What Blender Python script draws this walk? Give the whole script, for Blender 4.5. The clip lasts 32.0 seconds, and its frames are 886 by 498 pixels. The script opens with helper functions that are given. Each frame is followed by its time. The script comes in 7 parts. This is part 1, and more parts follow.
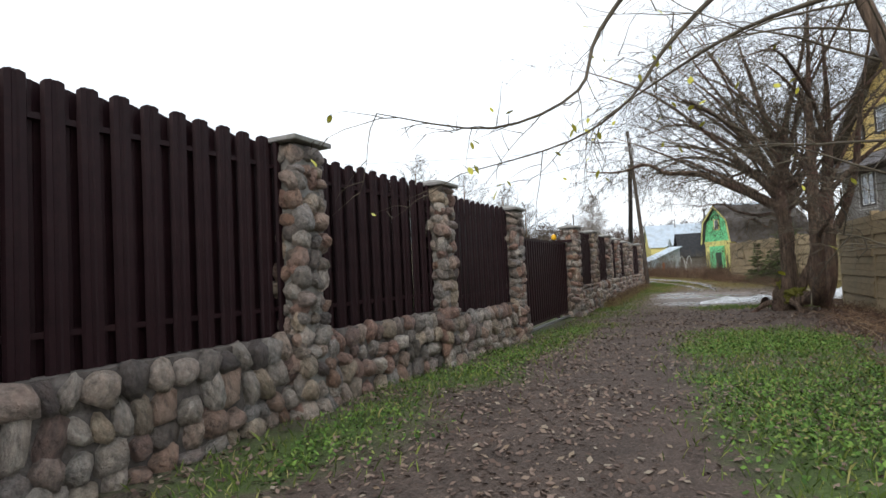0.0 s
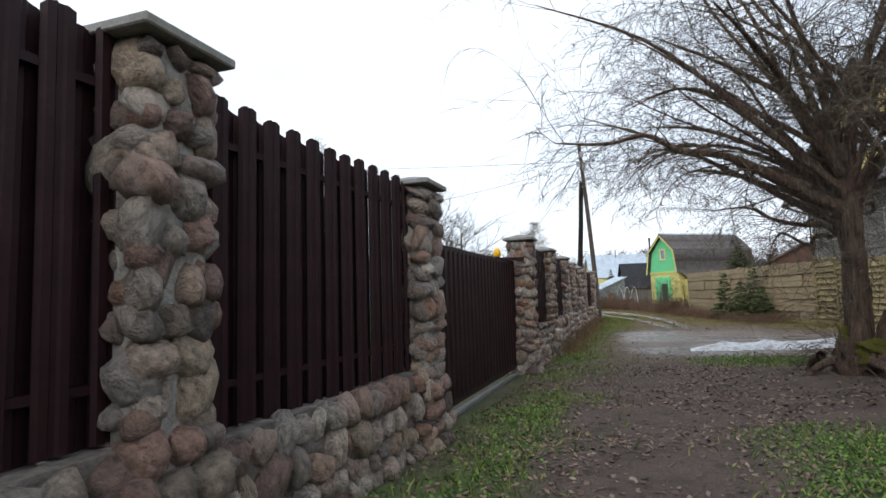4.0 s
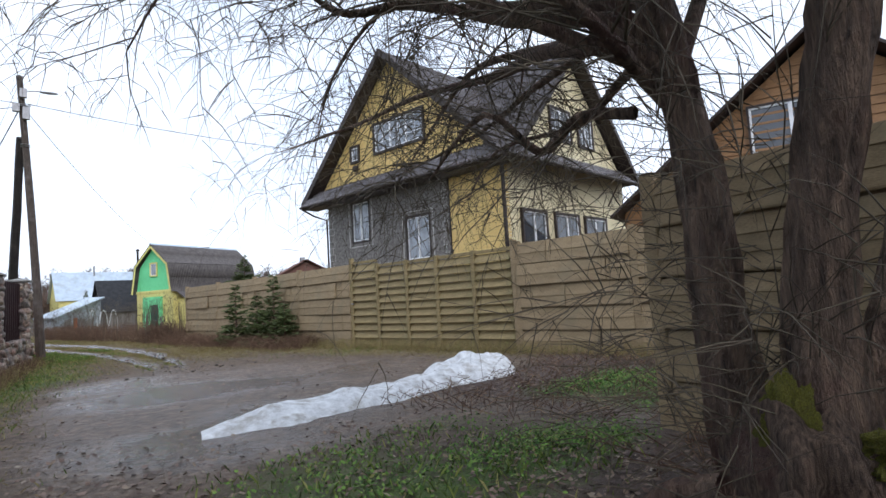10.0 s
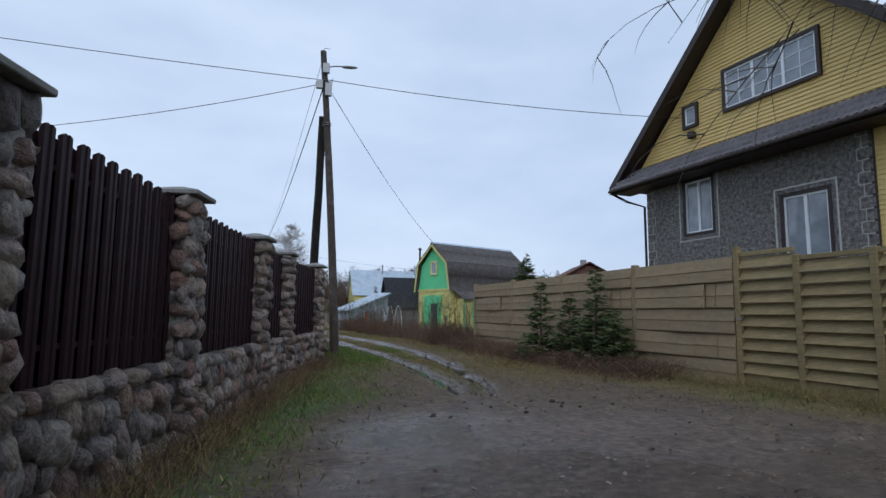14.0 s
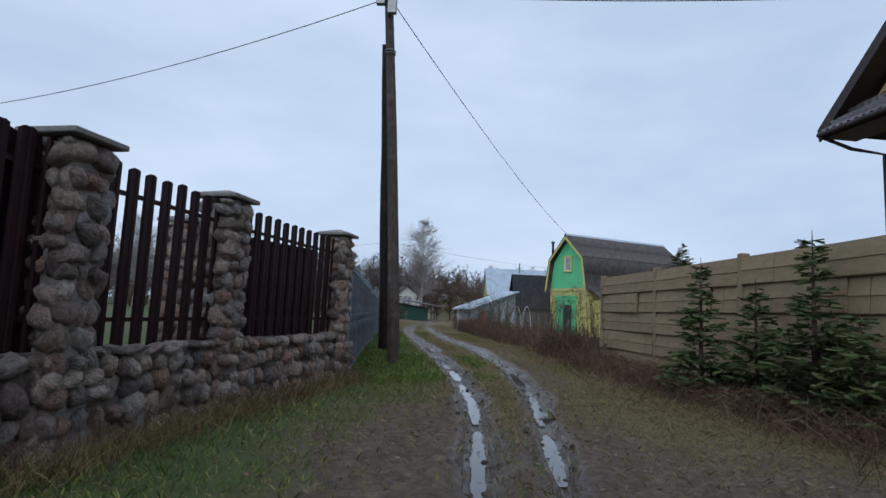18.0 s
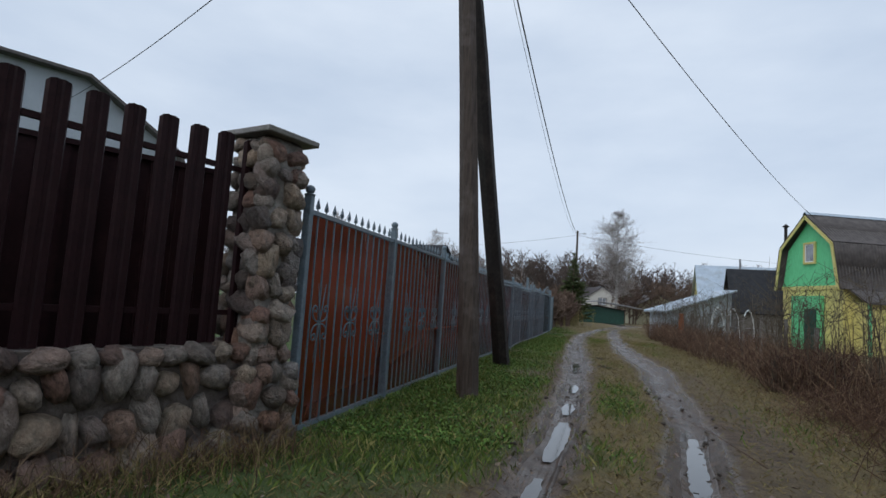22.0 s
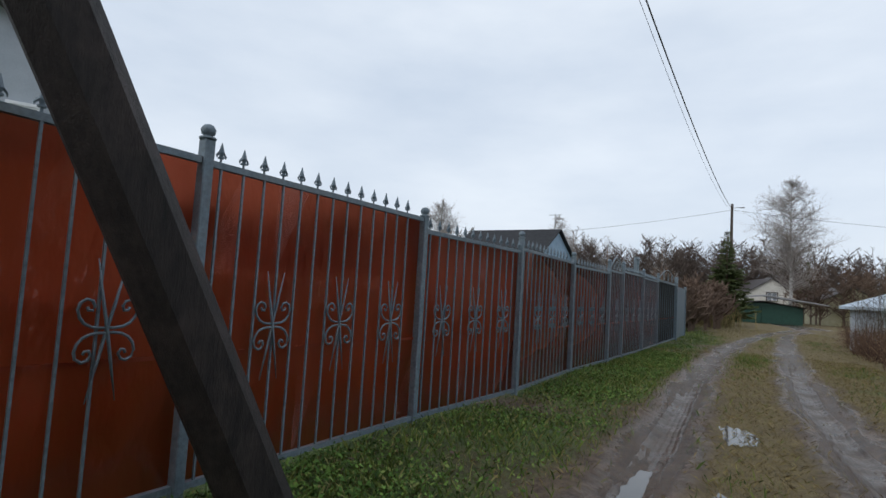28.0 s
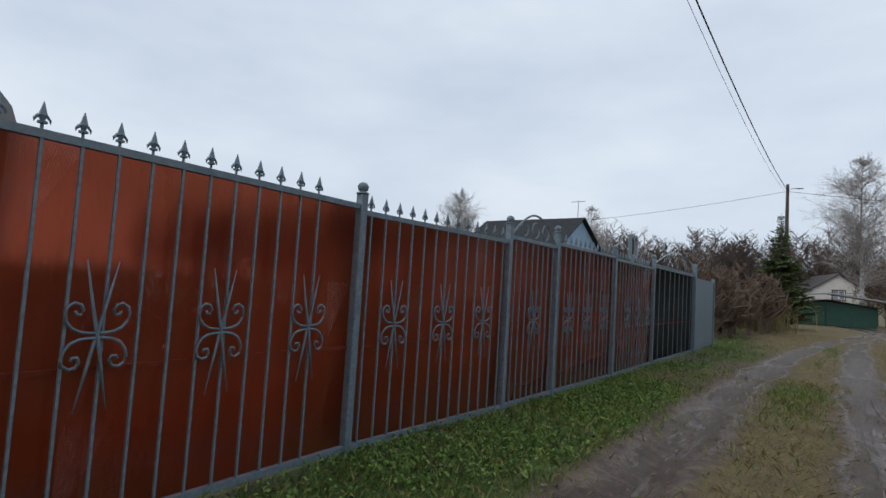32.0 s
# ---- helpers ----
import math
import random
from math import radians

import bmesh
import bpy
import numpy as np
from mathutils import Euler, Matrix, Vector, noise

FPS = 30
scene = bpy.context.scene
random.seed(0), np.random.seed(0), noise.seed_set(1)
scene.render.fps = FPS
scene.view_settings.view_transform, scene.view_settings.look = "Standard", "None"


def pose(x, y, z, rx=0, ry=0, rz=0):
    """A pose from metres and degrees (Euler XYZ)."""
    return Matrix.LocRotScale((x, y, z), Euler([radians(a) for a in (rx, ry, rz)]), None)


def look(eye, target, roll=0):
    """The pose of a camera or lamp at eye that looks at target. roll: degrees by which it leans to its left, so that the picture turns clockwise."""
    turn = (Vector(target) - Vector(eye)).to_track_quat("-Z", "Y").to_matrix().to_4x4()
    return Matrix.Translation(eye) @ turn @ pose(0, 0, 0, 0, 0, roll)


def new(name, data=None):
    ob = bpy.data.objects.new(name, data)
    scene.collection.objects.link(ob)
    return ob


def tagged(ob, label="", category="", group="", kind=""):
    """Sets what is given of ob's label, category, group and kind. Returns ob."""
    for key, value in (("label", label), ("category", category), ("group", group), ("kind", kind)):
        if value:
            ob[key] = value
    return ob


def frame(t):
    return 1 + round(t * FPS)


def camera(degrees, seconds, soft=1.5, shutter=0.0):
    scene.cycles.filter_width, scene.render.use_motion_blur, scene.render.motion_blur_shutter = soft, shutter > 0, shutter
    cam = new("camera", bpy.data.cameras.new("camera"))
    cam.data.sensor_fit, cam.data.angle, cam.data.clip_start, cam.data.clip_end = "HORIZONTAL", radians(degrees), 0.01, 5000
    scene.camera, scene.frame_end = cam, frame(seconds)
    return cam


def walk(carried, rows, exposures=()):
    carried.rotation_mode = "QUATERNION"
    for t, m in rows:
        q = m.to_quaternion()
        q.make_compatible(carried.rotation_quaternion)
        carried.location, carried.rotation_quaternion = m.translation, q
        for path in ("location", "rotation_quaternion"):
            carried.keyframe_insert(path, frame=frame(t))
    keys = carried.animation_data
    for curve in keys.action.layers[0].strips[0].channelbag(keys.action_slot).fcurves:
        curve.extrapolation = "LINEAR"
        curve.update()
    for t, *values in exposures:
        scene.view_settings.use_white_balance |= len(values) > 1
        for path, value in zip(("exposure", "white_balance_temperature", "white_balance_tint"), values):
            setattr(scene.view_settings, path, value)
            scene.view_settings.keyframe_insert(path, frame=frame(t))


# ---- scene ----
PATH = [
    (0, (1.186, 1.115, 1.42), (1.196, 3.114, 1.505), -2.8),
    (0.5, (1.603, 1.6, 1.498), (1.808, 3.587, 1.585), -2.9),
    (1, (1.943, 2.213, 1.56), (2.266, 4.184, 1.65), -2.6),
    (1.5, (2.069, 3.022, 1.599), (2.408, 4.99, 1.703), -2.3),
    (2, (2.081, 3.864, 1.512), (2.394, 5.836, 1.63), -2.2),
    (2.5, (1.913, 4.68, 1.35), (2.079, 6.667, 1.504), -2.3),
    (4.5, (2.553, 7.282, 1.527), (2.845, 9.253, 1.704), -1.0),
    (5, (2.959, 8.026, 1.57), (3.386, 9.972, 1.751), -1.3),
    (5.5, (3.278, 8.879, 1.583), (3.773, 10.807, 1.769), -1.6),
    (6, (3.661, 9.562, 1.595), (4.222, 11.472, 1.787), -1.5),
    (6.5, (4.005, 10.141, 1.605), (4.689, 12.01, 1.803), -1.6),
    (7, (4.244, 10.781, 1.603), (5.127, 12.564, 1.806), -2.0),
    (7.5, (4.7, 11.275, 1.428), (5.881, 12.878, 1.62), -3.1),
    (8, (4.988, 11.766, 1.36), (6.409, 13.162, 1.542), -3.2),
    (8.5, (5.285, 12.329, 1.305), (6.848, 13.566, 1.467), -3.6),
    (9, (5.753, 13.019, 1.297), (7.357, 14.202, 1.46), -3.5),
    (9.5, (6.053, 13.72, 1.252), (7.677, 14.875, 1.424), -3.7),
    (10, (6.388, 14.382, 1.259), (8.014, 15.532, 1.435), -3.4),
    (10.5, (6.746, 15.116, 1.278), (8.372, 16.266, 1.464), -3.1),
    (11, (7.053, 15.907, 1.343), (8.669, 17.07, 1.534), -2.8),
    (11.5, (7.189, 16.585, 1.36), (8.755, 17.813, 1.562), -2.4),
    (12, (7.302, 17.372, 1.377), (8.783, 18.7, 1.588), -1.9),
    (12.5, (7.633, 18.022, 1.397), (8.958, 19.503, 1.617), -1.0),
    (13, (7.806, 18.619, 1.431), (9.048, 20.171, 1.654), -0.7),
    (13.5, (8.116, 19.29, 1.364), (9.127, 21.001, 1.588), 0.4),
    (14, (8.529, 19.837, 1.308), (9.495, 21.573, 1.537), 0.5),
    (14.5, (8.969, 20.41, 1.263), (9.845, 22.193, 1.496), 0.8),
    (16.5, (10.887, 22.619, 1.291), (11.659, 24.448, 1.531), 1.7),
    (17, (11.37, 23.169, 1.27), (12.103, 25.014, 1.509), 1.7),
    (17.5, (11.807, 23.712, 1.275), (12.45, 25.592, 1.508), 2.0),
    (18, (12.232, 24.394, 1.256), (12.717, 26.322, 1.478), 2.7),
    (18.5, (12.617, 25.059, 1.25), (12.993, 27.012, 1.465), 3.0),
    (19, (12.969, 25.817, 1.233), (13.159, 27.798, 1.433), 3.6),
    (19.5, (13.311, 26.503, 1.251), (13.436, 28.489, 1.448), 3.7),
    (20, (13.626, 27.271, 1.228), (13.625, 29.262, 1.42), 3.9),
    (20.5, (13.971, 27.961, 1.226), (13.941, 29.951, 1.416), 3.6),
    (21, (14.311, 28.689, 1.232), (14.223, 30.678, 1.424), 3.6),
    (21.5, (14.651, 29.352, 1.246), (14.55, 31.34, 1.438), 3.3),
    (22, (14.892, 30.032, 1.242), (14.677, 32.012, 1.43), 3.8),
    (22.5, (15.1, 30.683, 1.282), (14.813, 32.654, 1.462), 4.1),
    (23, (15.113, 31.346, 1.269), (14.691, 33.294, 1.435), 4.6),
    (23.5, (15.169, 32.136, 1.341), (14.718, 34.08, 1.473), 4.5),
    (24, (15.306, 33.015, 1.323), (14.835, 34.954, 1.455), 4.2),
    (24.5, (15.531, 33.794, 1.344), (15.07, 35.736, 1.468), 4.5),
    (25, (15.741, 34.485, 1.333), (15.261, 36.422, 1.467), 4.3),
    (25.5, (16.077, 35.218, 1.382), (15.581, 37.151, 1.514), 3.8),
    (27.5, (16.745, 38.786, 1.338), (16.087, 40.67, 1.477), 3.7),
    (28, (16.868, 39.651, 1.285), (16.161, 41.516, 1.431), 3.5),
    (28.5, (17.036, 40.453, 1.312), (16.308, 42.31, 1.449), 3.8),
    (29, (17.222, 41.246, 1.326), (16.478, 43.097, 1.463), 3.7),
    (29.5, (17.414, 42.037, 1.318), (16.684, 43.894, 1.455), 3.6),
    (30, (17.483, 42.859, 1.279), (16.742, 44.712, 1.414), 3.9),
    (30.5, (17.716, 43.621, 1.304), (16.956, 45.467, 1.441), 3.4),
    (31, (17.849, 44.361, 1.292), (17.068, 46.197, 1.429), 3.4),
    (31.5, (17.954, 45.196, 1.31), (17.169, 47.031, 1.441), 3.6),
    (32, (17.999, 45.901, 1.317), (17.137, 47.701, 1.449), 3.5),
]
cam = camera(76.2, 32.0)
EXPOSURES = [(0, 0.88, 6850, 10), (3, 0.78, 6650, 10), (5, 0.7, 6350, 10), (6, 0.6, 6000, 13), (7, 0.47, 5800, 18), (8, 0.76, 6150, 14), (9.5, 0.94, 6350, 12), (11, 0.54, 5800, 16), (12, 0.3, 5800, 12), (13, 0.08, 5750, 10),
             (17, -0.05, 5700, 10), (20, -0.04, 5900, 10), (23, 0.08, 6300, 10), (25, 0.21, 6450, 10), (28, 0.15, 6450, 10), (32, 0.04, 6400, 10)]
walk(cam, [(t, look(eye, target, roll)) for t, eye, target, roll in PATH], EXPOSURES)

# ---- light and air ----
world = bpy.data.worlds.new("overcast_sky")
scene.world = world
world.use_nodes = True
wn, wl = world.node_tree.nodes, world.node_tree.links
wn.clear()
w_out = wn.new("ShaderNodeOutputWorld")
w_bg = wn.new("ShaderNodeBackground")
sky = wn.new("ShaderNodeTexSky")
sky.sky_type, sky.sun_disc = "NISHITA", False
SUN_EL, SUN_AZ = radians(40), radians(205)
sky.sun_elevation, sky.sun_rotation = SUN_EL, SUN_AZ
sky.air_density, sky.dust_density, sky.ozone_density = 1.0, 4.0, 2.0
w_co = wn.new("ShaderNodeTexCoord")
w_map = wn.new("ShaderNodeMapping")
w_map.inputs["Scale"].default_value = (1.2, 1.2, 3.4)
w_cloud = wn.new("ShaderNodeTexNoise")
w_cloud.inputs["Scale"].default_value = 1.7
w_cloud.inputs["Detail"].default_value = 6.0
w_cloud.inputs["Roughness"].default_value = 0.52
w_ramp = wn.new("ShaderNodeValToRGB")
w_ramp.color_ramp.elements[0].position, w_ramp.color_ramp.elements[0].color = 0.30, (5.9, 6.75, 7.9, 1)
w_ramp.color_ramp.elements[1].position, w_ramp.color_ramp.elements[1].color = 0.70, (8.1, 8.75, 9.5, 1)
w_mix = wn.new("ShaderNodeMix")
w_mix.data_type = "RGBA"
w_mix.inputs["Factor"].default_value = 0.88
wl.new(w_co.outputs["Generated"], w_map.inputs["Vector"])
wl.new(w_map.outputs["Vector"], w_cloud.inputs["Vector"])
wl.new(w_cloud.outputs["Fac"], w_ramp.inputs["Fac"])
wl.new(sky.outputs["Color"], w_mix.inputs["A"])
wl.new(w_ramp.outputs["Color"], w_mix.inputs["B"])
wl.new(w_mix.outputs["Result"], w_bg.inputs["Color"])
w_bg.inputs["Strength"].default_value = 0.1
wl.new(w_bg.outputs["Background"], w_out.inputs["Surface"])

sun_data = bpy.data.lights.new("sun", "SUN")
sun_data.energy, sun_data.angle, sun_data.color = 0.6, radians(30), (1.0, 0.96, 0.9)
sun = new("sun", sun_data)
sun.matrix_world = look((0, 0, 60), (0 - 60 * math.sin(SUN_AZ) * math.cos(SUN_EL), 0 - 60 * math.cos(SUN_AZ) * math.cos(SUN_EL), 60 - 60 * math.sin(SUN_EL)))


# ---- materials ----
def ramp_of(nt, fac, stops):
    r = nt.nodes.new("ShaderNodeValToRGB")
    e = r.color_ramp.elements
    while len(e) < len(stops):
        e.new(0.5)
    for el, (p, c) in zip(e, stops):
        el.position, el.color = p, (*c, 1)
    nt.links.new(fac, r.inputs["Fac"])
    return r.outputs["Color"]


def noise_of(nt, scale, detail=4.0, rough=0.55, stretch=None, coord="Object"):
    co = nt.nodes.new("ShaderNodeTexCoord")
    src = co.outputs[coord]
    if stretch:
        mp = nt.nodes.new("ShaderNodeMapping")
        mp.inputs["Scale"].default_value = stretch
        nt.links.new(src, mp.inputs["Vector"])
        src = mp.outputs["Vector"]
    n = nt.nodes.new("ShaderNodeTexNoise")
    n.inputs["Scale"].default_value, n.inputs["Detail"].default_value, n.inputs["Roughness"].default_value = scale, detail, rough
    nt.links.new(src, n.inputs["Vector"])
    return n.outputs["Fac"]


def mix_of(nt, kind, fac, a, b):
    m = nt.nodes.new("ShaderNodeMix")
    m.data_type, m.blend_type = "RGBA", kind
    for sock, v in (("Factor", fac), ("A", a), ("B", b)):
        if isinstance(v, (int, float)):
            m.inputs[sock].default_value = v
        elif isinstance(v, tuple):
            m.inputs[sock].default_value = (*v, 1)
        else:
            nt.links.new(v, m.inputs[sock])
    return m.outputs["Result"]


def material(name, dark, light, rough=0.8, metal=0.0, scale=6.0, stretch=None, bump=0.3, fine=40.0, spec=0.4,
             stain=None, stain_amount=0.5, stain_scale=1.3, vary=0.0, depth=0.01, coat=0.0):
    """Two scales of colour noise, an optional stain, bump, and a value shift from object to object."""
    m = bpy.data.materials.new(name)
    m.use_nodes = True
    nt = m.node_tree
    b = nt.nodes["Principled BSDF"]
    big = noise_of(nt, scale, 5.0, 0.6, stretch)
    small = noise_of(nt, fine, 3.0, 0.6, stretch)
    col = ramp_of(nt, big, [(0.3, dark), (0.7, light)])
    col = mix_of(nt, "OVERLAY", 0.45, col, ramp_of(nt, small, [(0.25, (0.25, 0.25, 0.25)), (0.75, (0.75, 0.75, 0.75))]))
    if stain:
        patch = noise_of(nt, stain_scale, 6.0, 0.65)
        k = nt.nodes.new("ShaderNodeMapRange")
        k.inputs["From Min"].default_value, k.inputs["From Max"].default_value = 0.5, 0.68
        k.inputs["To Max"].default_value = stain_amount
        nt.links.new(patch, k.inputs["Value"])
        col = mix_of(nt, "MIX", k.outputs["Result"], col, stain)
    if vary:
        info = nt.nodes.new("ShaderNodeObjectInfo")
        hs = nt.nodes.new("ShaderNodeHueSaturation")
        r = nt.nodes.new("ShaderNodeMapRange")
        r.inputs["To Min"].default_value, r.inputs["To Max"].default_value = 1 - vary, 1 + vary
        nt.links.new(info.outputs["Random"], r.inputs["Value"])
        nt.links.new(r.outputs["Result"], hs.inputs["Value"])
        nt.links.new(col, hs.inputs["Color"])
        col = hs.outputs["Color"]
    nt.links.new(col, b.inputs["Base Color"])
    rr = nt.nodes.new("ShaderNodeMapRange")
    rr.inputs["To Min"].default_value, rr.inputs["To Max"].default_value = max(0.02, rough - 0.12), min(1.0, rough + 0.12)
    nt.links.new(small, rr.inputs["Value"])
    nt.links.new(rr.outputs["Result"], b.inputs["Roughness"])
    b.inputs["Metallic"].default_value = metal
    b.inputs["Specular IOR Level"].default_value = spec
    if coat:
        b.inputs["Coat Weight"].default_value = coat
        b.inputs["Coat Roughness"].default_value = 0.15
    if bump:
        bp = nt.nodes.new("ShaderNodeBump")
        bp.inputs["Strength"].default_value, bp.inputs["Distance"].default_value = bump, depth
        h = nt.nodes.new("ShaderNodeMath")
        h.operation = "ADD"
        nt.links.new(big, h.inputs[0])
        nt.links.new(small, h.inputs[1])
        nt.links.new(h.outputs[0], bp.inputs["Height"])
        nt.links.new(bp.outputs["Normal"], b.inputs["Normal"])
    return m


def stone_material(name):
    """Field stones: each one of its own colour among grey, pink granite, brown and blue-grey, with wet dark specks and
    crevice shade painted into the pits.
    """
    m = bpy.data.materials.new(name)
    m.use_nodes = True
    nt = m.node_tree
    b = nt.nodes["Principled BSDF"]
    info = nt.nodes.new("ShaderNodeObjectInfo")
    base = ramp_of(nt, info.outputs["Random"], [(0.0, (0.200, 0.180, 0.168)), (0.16, (0.450, 0.425, 0.390)), (0.3, (0.380, 0.245, 0.200)), (0.44, (0.125, 0.113, 0.112)),
                                                (0.58, (0.470, 0.395, 0.305)), (0.7, (0.320, 0.318, 0.318)), (0.84, (0.320, 0.200, 0.145)), (1.0, (0.570, 0.540, 0.490))])
    big = noise_of(nt, 5.5, 7.0, 0.7)
    speck = noise_of(nt, 90.0, 3.0, 0.7)
    col = mix_of(nt, "OVERLAY", 0.7, base, ramp_of(nt, big, [(0.3, (0.22, 0.22, 0.22)), (0.72, (0.72, 0.70, 0.67))]))
    col = mix_of(nt, "OVERLAY", 0.6, col, ramp_of(nt, speck, [(0.3, (0.22, 0.22, 0.22)), (0.7, (0.78, 0.78, 0.78))]))
    # Crevice shade put into the colour: the low spots of the bump are darkened.
    pits = noise_of(nt, 2.6, 9.0, 0.72)
    col = mix_of(nt, "MULTIPLY", 0.7, col, ramp_of(nt, pits, [(0.34, (0.26, 0.23, 0.21)), (0.46, (0.85, 0.81, 0.78)), (0.6, (1.0, 0.99, 0.98))]))
    rust = noise_of(nt, 1.7, 5.0, 0.6)
    col = mix_of(nt, "OVERLAY", 0.2, col, ramp_of(nt, rust, [(0.4, (0.5, 0.5, 0.52)), (0.65, (0.66, 0.42, 0.36))]))
    nt.links.new(col, b.inputs["Base Color"])
    b.inputs["Roughness"].default_value = 0.5
    bp = nt.nodes.new("ShaderNodeBump")
    bp.inputs["Strength"].default_value, bp.inputs["Distance"].default_value = 1.0, 0.06
    h = nt.nodes.new("ShaderNodeMath")
    h.operation = "ADD"
    nt.links.new(big, h.inputs[0])
    nt.links.new(pits, h.inputs[1])
    nt.links.new(h.outputs[0], bp.inputs["Height"])
    nt.links.new(bp.outputs["Normal"], b.inputs["Normal"])
    return m


M_STONE = stone_material("field_stone")
M_JOINT = material("grey_pillar_mortar", (0.15, 0.14, 0.13), (0.34, 0.325, 0.30), 0.9, scale=9, bump=0.7, depth=0.02, stain=(0.10, 0.075, 0.06), stain_amount=0.6, stain_scale=4)
M_MORTAR = material("mortar", (0.055, 0.045, 0.040), (0.19, 0.165, 0.15), 0.9, scale=9, bump=0.7, depth=0.02)
M_CAP = material("pillar_cap_concrete", (0.17, 0.165, 0.16), (0.26, 0.25, 0.24), 0.7, scale=8, bump=0.4, stain=(0.10, 0.11, 0.06), stain_amount=0.5)
M_BROWN = material("chocolate_paint", (0.014, 0.0054, 0.0068), (0.024, 0.009, 0.011), 0.5, spec=0.15, scale=4, bump=0.08, stain=(0.045, 0.022, 0.02), stain_amount=0.3, stain_scale=2.5)
M_CONC = material("sand_concrete", (0.235, 0.172, 0.098), (0.325, 0.245, 0.146), 0.85, scale=3.0, stretch=(1, 1, 3), bump=0.35, stain=(0.20, 0.17, 0.11), stain_amount=0.5, vary=0.07)
M_SLAT = material("olive_brown_wood", (0.20, 0.15, 0.07), (0.30, 0.23, 0.11), 0.75, scale=5, stretch=(1, 1, 6), bump=0.3, stain=(0.13, 0.13, 0.05), stain_amount=0.5, vary=0.1)
M_YELLOW = material("yellow_siding_paint", (0.64, 0.455, 0.16), (0.72, 0.53, 0.21), 0.6, scale=1.5, bump=0.05, stain=(0.50, 0.38, 0.14), stain_amount=0.4)
M_PALE = material("pale_cream_siding", (0.62, 0.55, 0.34), (0.70, 0.63, 0.42), 0.6, scale=1.5, bump=0.05)
M_STUCCO = material("grey_stucco", (0.10, 0.092, 0.085), (0.40, 0.375, 0.35), 0.85, scale=9, fine=16, bump=1.0, depth=0.14)
M_LIGHT_MORTAR = material("light_joint", (0.52, 0.50, 0.47), (0.60, 0.58, 0.55), 0.85, scale=9, bump=0.2)
M_TRIM = material("dark_brown_trim", (0.022, 0.014, 0.012), (0.04, 0.026, 0.022), 0.5, scale=5, bump=0.1)
M_ROOF = material("brown_metal_tile", (0.085, 0.074, 0.078), (0.16, 0.145, 0.15), 0.26, scale=2.0, bump=0.1, stain=(0.19, 0.17, 0.17), stain_amount=0.5)
M_WHITE = material("white_plastic", (0.72, 0.74, 0.76), (0.80, 0.81, 0.82), 0.4, scale=3, bump=0.03)
M_BLUEGREY = material("blue_grey_paint", (0.115, 0.155, 0.19), (0.175, 0.225, 0.26), 0.5, scale=12, bump=0.15, stain=(0.26, 0.24, 0.22), stain_amount=0.3)
M_WOOD = material("weathered_pole_wood", (0.035, 0.026, 0.022), (0.10, 0.078, 0.064), 0.85, scale=5, stretch=(6, 6, 0.6), bump=0.8, fine=30, stain=(0.15, 0.13, 0.12), stain_amount=0.55, stain_scale=3)
M_TAR = material("tarred_black_wood", (0.010, 0.009, 0.009), (0.035, 0.028, 0.026), 0.75, scale=7, stretch=(4, 4, 0.8), bump=0.9, stain=(0.08, 0.06, 0.055), stain_amount=0.5, stain_scale=3)
M_BARK = material("wet_bark", (0.045, 0.031, 0.025), (0.36, 0.245, 0.175), 0.85, scale=5, stretch=(4.0, 4.0, 0.6), bump=1.0, fine=26, depth=0.14, stain=(0.13, 0.048, 0.042), stain_amount=0.75, stain_scale=1.3)
M_TWIG = material("dark_twig", (0.05, 0.038, 0.028), (0.12, 0.098, 0.066), 0.85, scale=8, bump=0)
M_MOSS = material("moss", (0.075, 0.085, 0.014), (0.27, 0.25, 0.032), 0.95, scale=22, bump=1.0, depth=0.03, stain=(0.10, 0.06, 0.022), stain_amount=0.5, stain_scale=9.0)
M_SNOW = material("old_snow", (0.46, 0.47, 0.48), (0.84, 0.86, 0.88), 0.6, scale=7, bump=0.6, depth=0.05, stain=(0.26, 0.23, 0.19), stain_amount=0.75, stain_scale=5.5)
M_GREEN = material("mint_green_boards", (0.13, 0.58, 0.25), (0.19, 0.70, 0.33), 0.6, scale=3, stretch=(5, 5, 1), bump=0.1)
M_LEMON = material("lemon_boards", (0.62, 0.55, 0.18), (0.70, 0.62, 0.24), 0.65, scale=3, bump=0.1)
M_SLATE = material("grey_slate_sheets", (0.075, 0.068, 0.066), (0.14, 0.125, 0.12), 0.8, scale=3, bump=0.2)
M_IRON = material("galvanised_sheet", (0.38, 0.45, 0.52), (0.52, 0.60, 0.68), 0.45, metal=0.3, scale=1.2, bump=0.1, stain=(0.28, 0.27, 0.25), stain_amount=0.4)
M_BLACKFELT = material("black_roofing_felt", (0.012, 0.013, 0.016), (0.03, 0.032, 0.036), 0.8, scale=3, bump=0.2)
M_GREYBOARD = material("grey_weathered_boards", (0.14, 0.13, 0.12), (0.25, 0.23, 0.21), 0.9, scale=5, stretch=(6, 6, 1), bump=0.3, vary=0.15)
M_DARKGREEN = material("dark_green_metal", (0.012, 0.05, 0.035), (0.02, 0.07, 0.05), 0.5, scale=3, bump=0.1)
M_WIRE = material("black_cable", (0.02, 0.02, 0.02), (0.03, 0.03, 0.03), 0.7, bump=0)
M_STEEL = material("grey_steel", (0.25, 0.25, 0.26), (0.36, 0.36, 0.37), 0.45, metal=0.6, scale=8, bump=0.1)
